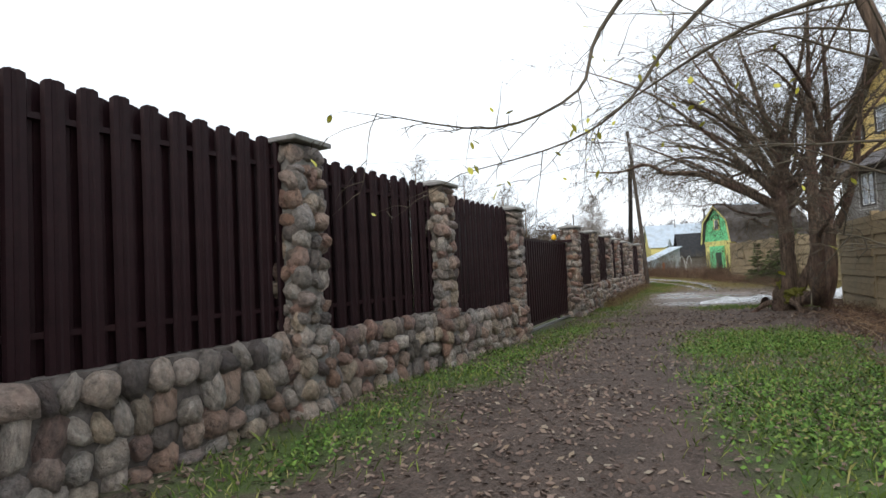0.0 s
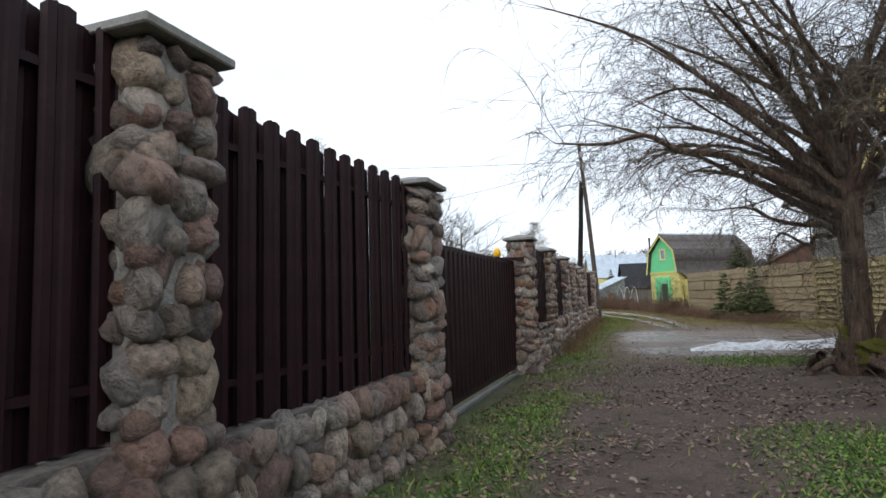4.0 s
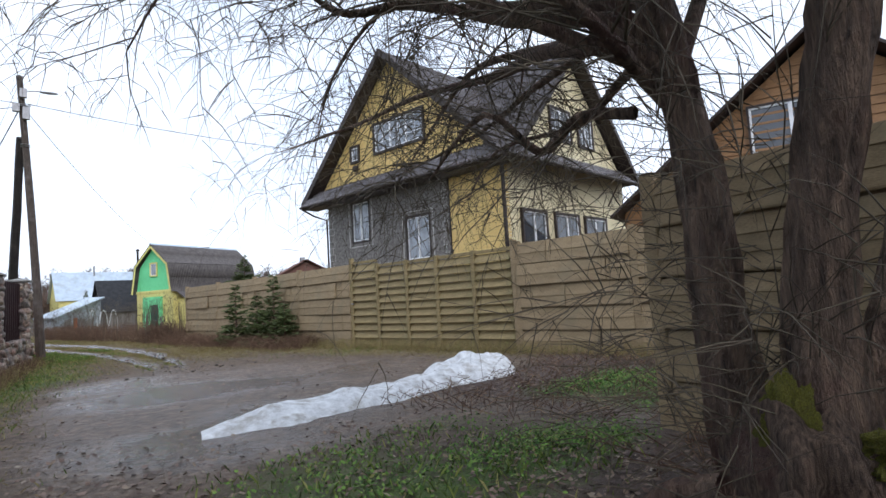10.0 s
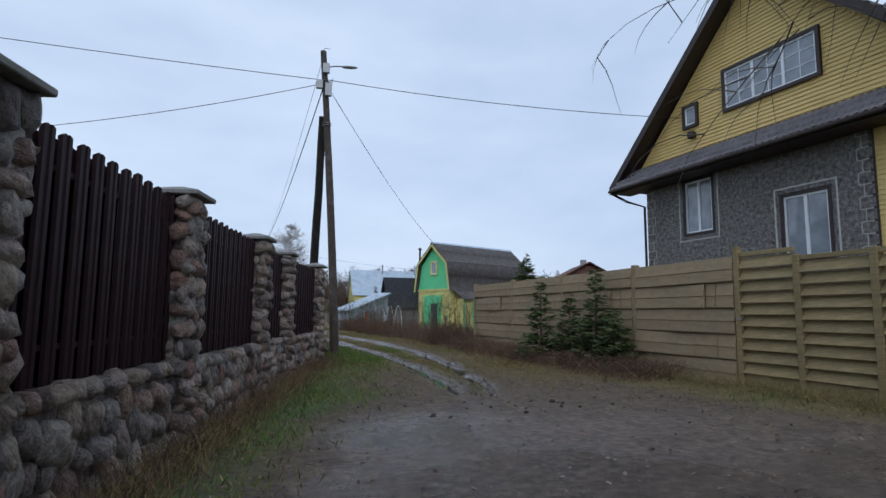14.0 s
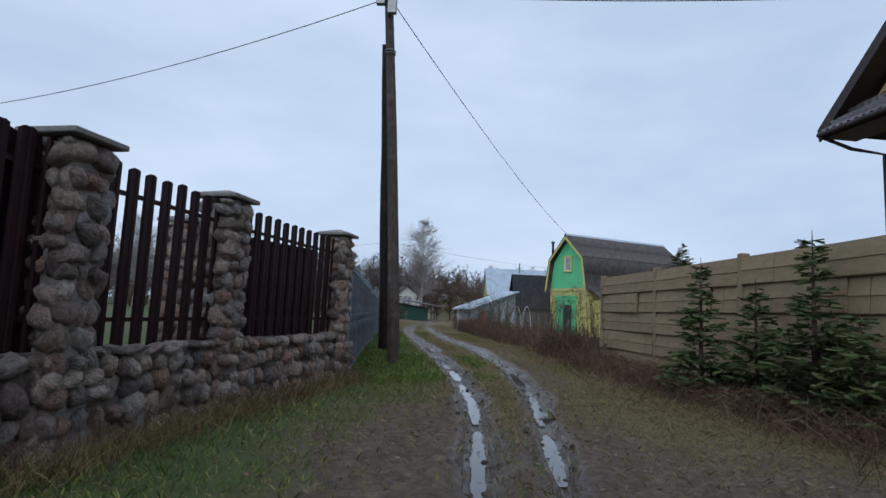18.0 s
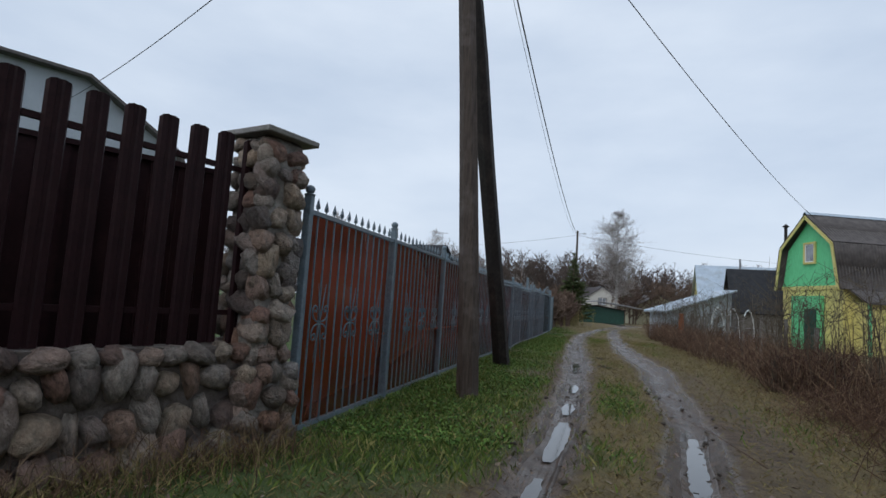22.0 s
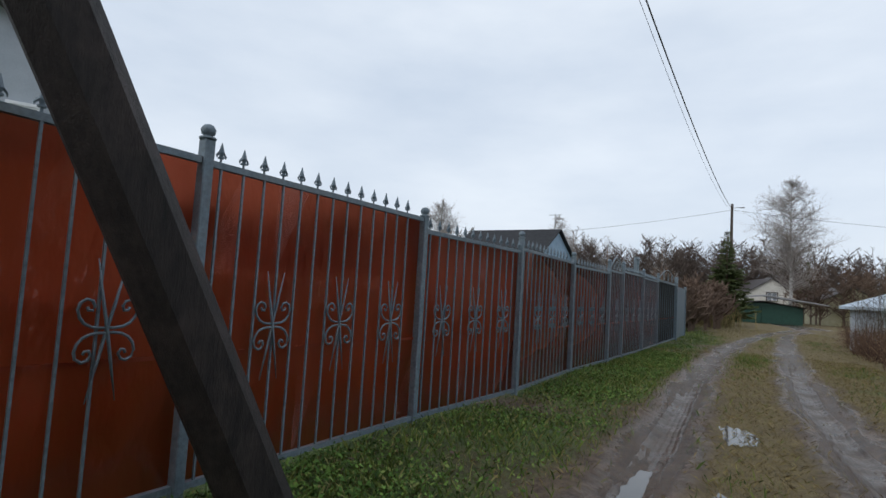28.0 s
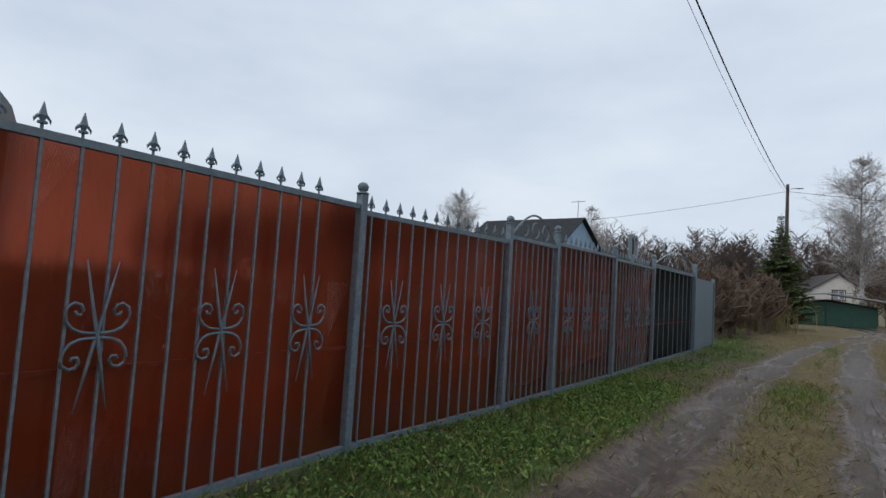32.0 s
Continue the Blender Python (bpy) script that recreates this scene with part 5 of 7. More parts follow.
M_CLADDING = material("cream_cladding", (0.46, 0.42, 0.31), (0.58, 0.54, 0.41), 0.8, scale=2.0, bump=0.1, stain=(0.36, 0.32, 0.22), stain_amount=0.4)
for k in range(20):
    part("cladding_board", mesh_of("cladding_board", (lambda b: (board_run(b, -5.9, 4.3, 0.1 + 0.2 * k, -0.035, 0.2), b)[1])(bmesh.new()), M_CLADDING), None, white)
for x0 in (-2.3, 0.6, 1.9):
    window(white, x0, x0 + 0.75, 5.0, 6.1, -0.02, 1, 2, outer=M_WHITE)


def garden_wall(pts, high):
    ob = thing("garden_board_wall", along(pts[0], pts[-1]), "plain cream board wall in the garden behind the pickets", "fence")
    L = dist(pts[0], pts[-1])
    n = int(high / 0.16)
    for k in range(n):
        part("board", mesh_of("board", (lambda b: (board_run(b, 0.0, L, 0.05 + 0.16 * k, 0.0, 0.16), b)[1])(bmesh.new()), M_CLADDING), None, ob)
    for k in range(int(L / 2.2) + 1):
        part("post", box(2.2 * k - 0.05, 2.2 * k + 0.05, 0.0, 0.1, -0.1, high + 0.08), M_CLADDING, ob)
    part("top_rail", box(0, L, -0.04, 0.05, high, high + 0.05), M_CLADDING, ob)


garden_wall([(4.6, 27.5), (8.3, 35.6)], 2.05)

# timber house behind the near wall
timber = gable_house("timber_house", (22.6, 14.4), -86, 4.9, 8, 3.3, 7.15, M_ORANGE, M_TRIM, "orange varnished timber house with a dark gable roof", over=0.6)
window(timber, -1.6, 0.2, 4.4, 5.6, -0.03, 2, 0, outer=M_TRIM, glass=M_DARKGLASS, casing=0.05)
for k in range(34):
    zz = 0.3 + 0.22 * k
    hw = 4.85 if zz < 3.3 else 4.85 * (6.95 - zz) / 3.85
    if hw > 0.3:
        part("log_board", mesh_of("log_board", (lambda b: (board_run(b, -hw, hw, zz, -0.02, 0.21), b)[1])(bmesh.new()), M_ORANGE), None, timber)


# ---- trees ----
class Tubes:
    """Collects many thin tubes and turns them into one mesh."""

    def __init__(self):
        self.v, self.f = [], []

    def add(self, pts, radii, sides=3):
        n, base = len(pts), len(self.v)
        for i, p in enumerate(pts):
            a, b = pts[max(i - 1, 0)], pts[min(i + 1, n - 1)]
            d = Vector((b[0] - a[0], b[1] - a[1], b[2] - a[2]))
            s = d.cross(Vector((0.31, 0.17, 0.93)))
            if s.length < 1e-6:
                s = Vector((1, 0, 0))
            s.normalize()
            c = d.cross(s).normalized()
            r = radii[i]
            for k in range(sides):
                u, w = r * math.cos(2 * math.pi * k / sides), r * math.sin(2 * math.pi * k / sides)
                self.v.append((p[0] + u * s[0] + w * c[0], p[1] + u * s[1] + w * c[1], p[2] + u * s[2] + w * c[2]))
        for i in range(n - 1):
            for k in range(sides):
                q = base + i * sides
                self.f.append((q + k, q + (k + 1) % sides, q + sides + (k + 1) % sides, q + sides + k))

    def quad(self, c, u, w):
        b = len(self.v)
        self.v += [tuple(c - u - w), tuple(c + u - w), tuple(c + u + w), tuple(c - u + w)]
        self.f.append((b, b + 1, b + 2, b + 3))

    def mesh(self, name, mat, smooth=True):
        me = bpy.data.meshes.new(name)
        me.from_pydata(self.v, [], self.f)
        me.materials.append(mat)
        if smooth:
            me.polygons.foreach_set("use_smooth", [True] * len(me.polygons))
        return me


def smooth_line(pts, steps=4):
    """A rounder line through the points."""
    pts = [Vector(p) for p in pts]
    out = []
    for i in range(len(pts) - 1):
        p0, p1, p2, p3 = pts[max(i - 1, 0)], pts[i], pts[i + 1], pts[min(i + 2, len(pts) - 1)]
        for k in range(steps):
            t = k / steps
            out.append(0.5 * (2 * p1 + (p2 - p0) * t + (2 * p0 - 5 * p1 + 4 * p2 - p3) * t * t + (3 * p1 - p0 - 3 * p2 + p3) * t ** 3))
    return out + [pts[-1]]


HEAD_ROOM = None


def head_room(q):
    """Whether a point of the willow would hang in the way of people on the lane."""
    if HEAD_ROOM is None:
        return False
    x, y, z = q.x + HEAD_ROOM[0], q.y + HEAD_ROOM[1], q.z
    return z < 2.7 and x < 0.85 + float(np.interp(y, (10.7, 13.2, 16.0, 18.7, 19.9), (4.3, 5.6, 7.0, 7.7, 8.5)))


def sprout(T, rng, start, way, length, r, level, droop, spread, many, leaves=None):
    """A branch that wanders, sags by droop and bears smaller ones."""
    n = 5 if level else 4
    way = way.normalized()
    pts, p = [start], start.copy()
    for k in range(n):
        way = (way + Vector((rng.uniform(-1, 1), rng.uniform(-1, 1), rng.uniform(-1, 1))) * 0.20 + Vector((0, 0, -droop * (k + 1) / n))).normalized()
        p = p + way * (length / n)
        pts.append(p.copy())
    keep = next((k for k, q in enumerate(pts) if head_room(q)), n + 1)
    if keep < 2:
        return
    if keep <= n:
        pts, n, level = pts[:keep], keep - 1, 0
    p = pts[-1]
    T.add(pts, [r * (1 - 0.82 * k / n) for k in range(n + 1)], 4 if r > 0.012 else 3)
    if level > 0:
        for k in range(many):
            t = rng.uniform(0.15, 1.0) * n
            i = min(int(t), n - 1)
            q = pts[i].lerp(pts[i + 1], t - i)
            d = (pts[i + 1] - pts[i]).normalized()
            side = Vector((rng.uniform(-1, 1), rng.uniform(-1, 1), rng.uniform(-0.6, 0.9))).normalized()
            sprout(T, rng, q, (d * rng.uniform(0.35, 0.9) + side * spread), length * rng.uniform(0.38, 0.62), max(0.0042, r * 0.45), level - 1, droop * 1.25, spread, max(3, many - 2), leaves)
    if leaves is not None and level == 0:
        leaves.append(p.copy())


def limb(parent, name, pts, radii, mat=None, sides=9, rough=0.05):
    line = smooth_line(pts)
    rad = np.interp(np.linspace(0, 1, len(line)), np.linspace(0, 1, len(radii)), radii)
    T = Tubes()
    rng = random.Random(len(pts) * 7 + int(100 * radii[0]))
    T.add(line, list(rad), sides)
    out = []
    for i, v in enumerate(T.v):
        c = line[i // sides]
        k = 1 + rough * math.sin(3.1 * (i % sides) + 0.7 * (i // sides)) + rng.uniform(-rough, rough)
        out.append(tuple(c[j] + (v[j] - c[j]) * k for j in range(3)))
    T.v = out
    part(name, T.mesh(name, mat or M_BARK), None, parent)
    return line, rad


WB = Vector((9.36, 14.29, 0.0))
willow = thing("old_willow", pose(*WB), "old leafless willow with several leaning mossy trunks", "tree")


def loc(*pts):
    return [(5.4 + 0.88 * (x - 5.4) - WB.x, 12.4 + 0.88 * (y - 12.4) - WB.y, 1.33 + 0.88 * (z - 1.33)) for x, y, z in pts]


WILLOW = [
    (loc((10.15, 15.1, -0.2), (10.33, 15.3, 1.0), (10.33, 15.31, 1.5), (10.39, 15.36, 2.0), (10.39, 15.44, 2.6), (10.42, 15.55, 3.3), (10.5, 15.75, 4.3), (10.4, 16.1, 5.6), (10.2, 16.5, 7.4)), [0.232, 0.163, 0.142, 0.138, 0.129, 0.116, 0.095, 0.060, 0.017]),
    (loc((9.85, 14.75, -0.2), (9.96, 14.78, 0.9), (9.94, 14.73, 1.5), (9.85, 14.64, 2.0), (9.77, 14.55, 2.5), (9.77, 14.53, 3.0), (9.85, 14.75, 3.9), (9.7, 15.0, 5.4), (9.3, 15.3, 7.6)), [0.241, 0.172, 0.150, 0.146, 0.142, 0.129, 0.095, 0.060, 0.017]),
    (loc((9.78, 14.55, 2.8), (10.2, 14.5, 3.4), (10.75, 14.55, 4.1), (11.3, 14.8, 5.6), (11.5, 14.9, 7.2)), [0.103, 0.095, 0.077, 0.047, 0.017]),
    (loc((10.0, 14.65, 0.2), (10.29, 14.49, 1.0), (10.52, 14.32, 1.5), (10.77, 14.09, 2.0), (10.8, 13.8, 2.35), (10.75, 13.45, 2.8), (10.8, 13.2, 3.5), (10.9, 13.0, 5.0), (11.0, 12.6, 6.8)), [0.129, 0.107, 0.099, 0.095, 0.090, 0.086, 0.077, 0.047, 0.017]),
    (loc((10.25, 13.95, 0.2), (10.38, 13.76, 0.9), (10.36, 13.67, 1.5), (10.29, 13.58, 2.0), (10.27, 13.51, 2.5), (10.28, 13.45, 3.1), (10.3, 13.3, 4.6), (10.1, 13.0, 7.0)), [0.198, 0.150, 0.138, 0.129, 0.120, 0.107, 0.069, 0.017]),
    (loc((9.85, 14.95, -0.25), (9.78, 14.66, 0.2), (10.0, 14.3, 0.32), (10.1, 13.95, 0.34), (9.98, 13.65, 0.44), (9.78, 13.38, 0.75), (9.7, 13.2, 1.3), (9.62, 13.06, 1.8), (9.48, 12.85, 2.5), (9.36, 12.65, 3.15), (9.1, 12.2, 4.6), (8.9, 11.7, 6.6)), [0.20, 0.19, 0.18, 0.175, 0.17, 0.165, 0.150, 0.142, 0.129, 0.116, 0.069, 0.017]),
    (loc((10.29, 14.5, 1.0), (10.32, 14.2, 1.7), (10.42, 14.0, 2.5), (10.5, 13.95, 3.4), (10.6, 13.8, 5.0)), [0.060, 0.052, 0.043, 0.039, 0.017]),
]
WILLOW_ARMS = [
    (loc((9.77, 14.53, 2.75), (9.25, 14.75, 3.2), (8.64, 14.85, 3.5), (7.59, 14.76, 3.75), (6.86, 14.69, 3.88), (6.19, 14.63, 4.02), (5.4, 14.5, 3.98), (4.6, 14.7, 3.9)), [0.096, 0.089, 0.078, 0.063, 0.052, 0.037, 0.026, 0.011]),
    (loc((10.39, 15.4, 2.3), (10.0, 15.5, 2.55), (9.6, 15.6, 2.7), (9.2, 15.8, 2.85), (8.8, 16.0, 3.0), (8.4, 16.2, 3.1)), [0.056, 0.048, 0.041, 0.033, 0.022, 0.009]),
    (loc((10.4, 15.5, 2.95), (10.95, 16.3, 3.5), (11.12, 17.1, 3.9), (11.1, 17.83, 4.14), (10.75, 18.6, 4.25), (10.3, 18.9, 4.5), (9.9, 19.2, 4.9)), [0.074, 0.067, 0.056, 0.044, 0.033, 0.022, 0.008]),
    (loc((10.4, 15.5, 2.85), (11.2, 16.6, 3.5), (11.6, 17.6, 3.6), (12.3, 19.0, 4.0), (12.6, 20.5, 4.1), (12.3, 21.8, 3.9)), [0.063, 0.056, 0.044, 0.033, 0.022, 0.008]),
    (loc((10.35, 15.7, 2.42), (10.36, 16.0, 2.46), (10.34, 16.39, 2.42), (10.24, 16.87, 2.54), (10.4, 17.5, 2.4)), [0.041, 0.037, 0.030, 0.022, 0.008]),
    (loc((10.42, 15.55, 3.3), (9.9, 16.4, 4.3), (9.0, 17.2, 5.0), (7.8, 17.8, 5.2)), [0.067, 0.052, 0.033, 0.009]),
    (loc((9.7, 14.6, 3.4), (8.6, 14.2, 4.6), (7.4, 13.4, 5.2), (6.2, 12.6, 5.3)), [0.074, 0.056, 0.037, 0.011]),
    (loc((10.75, 14.55, 4.1), (11.6, 15.2, 5.2), (12.6, 15.8, 5.8), (13.6, 16.3, 5.6)), [0.052, 0.041, 0.030, 0.009]),
    (loc((9.75, 13.1, 2.3), (8.9, 12.5, 3.0), (8.0, 11.6, 3.6), (7.2, 10.8, 3.7)), [0.059, 0.044, 0.030, 0.009]),
    (loc((9.83, 13.25, 1.75), (9.4, 12.6, 1.95), (9.1, 12.1, 2.1), (8.9, 11.3, 2.5), (8.6, 10.4, 2.9)), [0.052, 0.044, 0.037, 0.026, 0.008]),
    (loc((10.28, 13.4, 3.0), (10.8, 12.6, 3.8), (11.5, 11.6, 4.6)), [0.059, 0.041, 0.011]),
    (loc((9.7, 15.0, 4.6), (8.4, 15.5, 5.6), (7.2, 15.9, 6.4)), [0.052, 0.033, 0.009]),
    (loc((9.9, 13.1, 4.2), (9.0, 12.6, 5.2), (8.2, 12.2, 6.0)), [0.044, 0.030, 0.009]),
    (loc((10.4, 16.0, 5.0), (10.6, 17.0, 5.9), (10.6, 18.2, 6.5)), [0.044, 0.030, 0.009]),
    (loc((10.39, 15.4, 2.4), (10.9, 15.9, 3.3), (11.6, 16.3, 4.6), (12.2, 16.8, 6.2)), [0.059, 0.052, 0.033, 0.009]),
    (loc((10.4, 15.5, 2.85), (9.95, 16.9, 3.8), (9.3, 18.2, 4.25), (8.9, 19.0, 4.0), (8.7, 19.5, 3.6)), [0.050, 0.036, 0.024, 0.014, 0.006]),
    (loc((10.42, 15.55, 3.3), (9.7, 17.2, 4.6), (8.9, 18.8, 5.0), (8.5, 19.6, 4.8)), [0.050, 0.036, 0.022, 0.008]),
    (loc((9.25, 14.75, 3.2), (8.5, 16.0, 4.2), (8.1, 17.1, 4.5), (7.8, 18.0, 4.3), (7.6, 18.7, 3.9)), [0.050, 0.040, 0.030, 0.018, 0.007]),
    (loc((9.85, 14.6, 3.6), (8.7, 15.6, 5.0), (7.7, 16.3, 5.5), (6.9, 16.8, 5.4)), [0.056, 0.042, 0.026, 0.008]),
    (loc((10.3, 13.4, 3.3), (9.4, 12.4, 4.6), (8.2, 11.2, 5.4), (7.0, 10.2, 5.5), (6.2, 9.6, 5.0)), [0.060, 0.046, 0.034, 0.022, 0.008]),
    (loc((10.4, 15.5, 2.95), (11.76, 17.17, 3.68), (12.45, 18.31, 4.02), (12.79, 19.2, 3.68), (12.9, 19.9, 3.1)), [0.060, 0.044, 0.030, 0.018, 0.007]),
    (loc((10.4, 15.6, 3.2), (11.3, 17.6, 4.36), (11.76, 19.0, 4.8), (12.0, 20.1, 4.36), (12.0, 20.8, 3.6)), [0.056, 0.042, 0.028, 0.016, 0.006]),
    (loc((10.42, 15.6, 3.4), (11.8, 16.6, 4.5), (13.0, 17.6, 4.7), (13.9, 18.4, 4.2)), [0.052, 0.038, 0.022, 0.007]),
    (loc((10.42, 15.55, 3.0), (11.8, 16.5, 3.6), (12.6, 17.5, 3.6), (12.8, 18.6, 3.3), (12.4, 19.5, 2.9)), [0.056, 0.046, 0.034, 0.022, 0.007]),
    (loc((10.42, 15.5, 2.7), (11.6, 16.2, 3.1), (12.3, 17.0, 3.2), (12.7, 17.9, 3.0), (12.8, 18.8, 2.6)), [0.056, 0.044, 0.032, 0.020, 0.007]),
]
LOW_ARMS = WILLOW_ARMS[-2:]
HEAD_ROOM = WB
rng = random.Random(5)
# middling stems that fan out of the trunks
for k in range(26):
    src = WILLOW[(0, 1, 0, 1, 4, 0, 1, 4)[k % 8]][0]
    j = rng.choice((4, 5))
    s = Vector(src[min(j, len(src) - 2)])
    a = rng.uniform(1.6, 5.4) if k % 3 else rng.uniform(0, 6.28)
    out = Vector((math.cos(a), math.sin(a), 0))
    reach, lift = rng.uniform(1.8, 4.6), rng.uniform(2.4, 4.8)
    r0 = rng.uniform(0.035, 0.06)
    WILLOW_ARMS.append(([tuple(s), tuple(s + out * reach * 0.28 + Vector((0, 0, lift * 0.35))), tuple(s + out * reach * 0.62 + Vector((rng.uniform(-0.2, 0.2), rng.uniform(-0.2, 0.2), lift * 0.72))), tuple(s + out * reach + Vector((0, 0, lift)))], [r0, r0 * 0.8, r0 * 0.5, 0.01]))
crown = Tubes()
for pts, rad in WILLOW:
    stout = 0.87 if rad[0] > 0.15 else 0.85
    line, rr = limb(willow, "trunk", pts, [r * stout for r in rad], sides=18, rough=0.10)
    for i in range(len(line)):
        if line[i].z > 3.3:
            for _ in range(1 if i % 2 else 2):
                a = rng.uniform(0, 6.28)
                sprout(crown, rng, line[i], Vector((math.cos(a), math.sin(a), rng.uniform(0.1, 1.0))), rng.uniform(1.1, 2.6), max(0.010, rr[i] * 0.22), 2, 0.09, 0.75, 6)
for pts, rad in WILLOW_ARMS:
    pts = [pts[0], *((x + rng.uniform(-0.13, 0.13), y + rng.uniform(-0.13, 0.13), z + rng.uniform(-0.13, 0.13)) for x, y, z in pts[1:])]
    line, rr = limb(willow, "limb", pts, rad, sides=8)
    for i in range(len(line) // 3, len(line)):
        for _ in range(2 if rad in [r for _, r in LOW_ARMS] else 1 + i % 2):
            d = (line[i] - line[i - 1]).normalized()
            a = rng.uniform(0, 6.28)
            sprout(crown, rng, line[i], d * 0.8 + Vector((math.cos(a), math.sin(a), rng.uniform(-0.2, 0.8))), rng.uniform(0.7, 2.2), max(0.007, rr[i] * 0.26), 2, 0.26, 0.75, 5)
for k in range(75):
    a = rng.uniform(0, 6.28)
    s = Vector((0.25 + rng.uniform(-0.4, 0.3), 0.55 + rng.uniform(-0.5, 0.3), rng.uniform(0.3, 2.2)))
    sprout(crown, rng, s, Vector((math.cos(a) - 0.6, math.sin(a) + 0.8, rng.uniform(-0.2, 0.9))), rng.uniform(0.5, 1.5), 0.0045, 1, 0.16, 0.7, 5)
part("twig_crown", crown.mesh("twig_crown", M_TWIG), None, willow, "dense bare drooping twigs")
HEAD_ROOM = None


def moss_cushion(seed):
    bm = bmesh.new()
    bmesh.ops.create_icosphere(bm, subdivisions=5, radius=1.0)
    for v in bm.verts:
        o = v.co + Vector((seed * 3.7, 0, 0))
        v.co *= 1 + 0.55 * noise.noise(o * 1.7) + 0.22 * noise.noise(o * 5.0) + 0.13 * noise.noise(o * 14.0) + 0.06 * noise.noise(o * 30.0)
    return bm


for k, (x, y, z, a, sx, sy, sz) in enumerate(((0.02, -0.11, 0.55, -50, 0.23, 0.16, 0.13), (-0.10, -0.02, 0.43, -20, 0.13, 0.12, 0.17), (0.13, -0.22, 0.52, -60, 0.15, 0.10, 0.09), (-0.08, 0.34, 0.62, 10, 0.10, 0.13, 0.20))):
    part("moss_cushion", moss_cushion(k), M_MOSS, willow, "yellow-green moss cushion", m=pose(x, y, z, 0, 0, a) @ Matrix.Diagonal((sx, sy, sz, 1)), smooth=True)
burl = bmesh.new()
bmesh.ops.create_icosphere(burl, subdivisions=4, radius=1.0)
for v in burl.verts:
    v.co *= 1 + 0.28 * noise.noise(v.co * 2.4) + 0.12 * noise.noise(v.co * 7.0)
part("burl", burl, M_BARK, willow, "knobbly burl where the trunks join", m=pose(0.02, 0.32, 0.30, 0, 0, 40) @ Matrix.Diagonal((0.40, 0.28, 0.46, 1)), smooth=True)
for k in range(8):
    roots = Tubes()
    a = rng.uniform(0, 6.28)
    c = Vector((rng.uniform(-0.4, 0.3), rng.uniform(-0.2, 0.6), 0.38))
    e = c + Vector((math.cos(a), math.sin(a), 0)) * rng.uniform(0.4, 0.8)
    roots.add(smooth_line([c, c.lerp(e, 0.5) + Vector((0, 0, -0.08)), (e.x, e.y, 0.02)]), [0.085 - 0.006 * i for i in range(9)], 7)
    part("root", roots.mesh("root", M_BARK), None, willow)


# small leaning tree by the near wall, with a few yellow leaves left
def leaf_mesh():
    bm = bmesh.new()
    pts = [(0, 0, 0), (0.35, 0.22, 0.03), (0.75, 0.2, 0.02), (1.0, 0, -0.04), (0.75, -0.2, 0.02), (0.35, -0.22, 0.03)]
    bm.faces.new([bm.verts.new(p) for p in pts])
    return mesh_of("leaf", bm, M_YLEAF)


M_YLEAF = material("yellow_green_leaf", (0.30, 0.30, 0.03), (0.50, 0.46, 0.06), 0.6, scale=20, bump=0)
LEAF = leaf_mesh()
young = thing("young_bird_cherry", pose(5.02, 4.7, ground_z(5.02, 4.7)), "thin leaning bird cherry with a few yellow leaves", "tree")
yl = lambda *p: [(x - 5.02, y - 4.7, z - 0.14) for x, y, z in p]  # noqa: E731
yt = Tubes()
line, rr = limb(young, "trunk", yl((5.03, 4.68, 0.0), (4.80, 4.86, 1.25), (4.58, 5.08, 2.5), (4.36, 5.28, 3.6), (4.1, 5.5, 5.2)), [0.085, 0.075, 0.062, 0.048, 0.02], sides=9)
spots = []
for i in range(4, len(line)):
    a = rng.uniform(2.2, 4.4)
    sprout(yt, rng, line[i], Vector((math.cos(a), math.sin(a) * 0.8, rng.uniform(0.0, 0.6))), rng.uniform(0.9, 1.8), 0.014, 2, 0.08, 0.6, 5, spots)
for pts, rad in ((yl((4.22, 5.4, 4.5), (3.3, 5.75, 4.15), (2.62, 5.78, 3.4), (2.33, 5.5, 2.8), (1.62, 5.2, 2.46), (0.80, 4.9, 2.52)), [0.030, 0.025, 0.018, 0.013, 0.009, 0.003]),
                 (yl((4.3, 5.35, 3.95), (3.7, 5.6, 3.7), (3.13, 5.62, 3.2), (2.74, 5.52, 2.72), (2.23, 5.5, 2.4), (1.37, 5.36, 2.16)), [0.030, 0.024, 0.018, 0.012, 0.008, 0.003]),
                 (yl((4.4, 5.25, 3.4), (3.9, 5.9, 3.4), (3.4, 6.6, 3.2), (3.0, 7.3, 3.0)), [0.026, 0.018, 0.012, 0.004]),
                 (yl((4.55, 5.1, 2.7), (5.0, 5.6, 2.9), (5.6, 6.2, 2.85), (6.2, 6.7, 2.95)), [0.024, 0.018, 0.012, 0.004])):
    line, rr = limb(young, "branch", pts, rad, M_TWIG, 5)
    for i in range(6, len(line)):
        a = rng.uniform(0, 6.28)
        sprout(yt, rng, line[i], (line[i] - line[i - 1]).normalized() + Vector((math.cos(a), math.sin(a), rng.uniform(-0.8, 0.3))) * 0.8, rng.uniform(0.25, 0.7), 0.005, 1, 0.12, 0.7, 3, spots)
part("twig_crown", yt.mesh("twig_crown", M_TWIG), None, young)
rng.shuffle(spots)
for s in spots[:110]:
    part("leaf", LEAF, None, young, m=Matrix.Translation(s) @ pose(0, 0, 0, rng.uniform(-40, 40), rng.uniform(10, 70), rng.uniform(0, 360)) @ Matrix.Scale(rng.uniform(0.05, 0.095), 4))


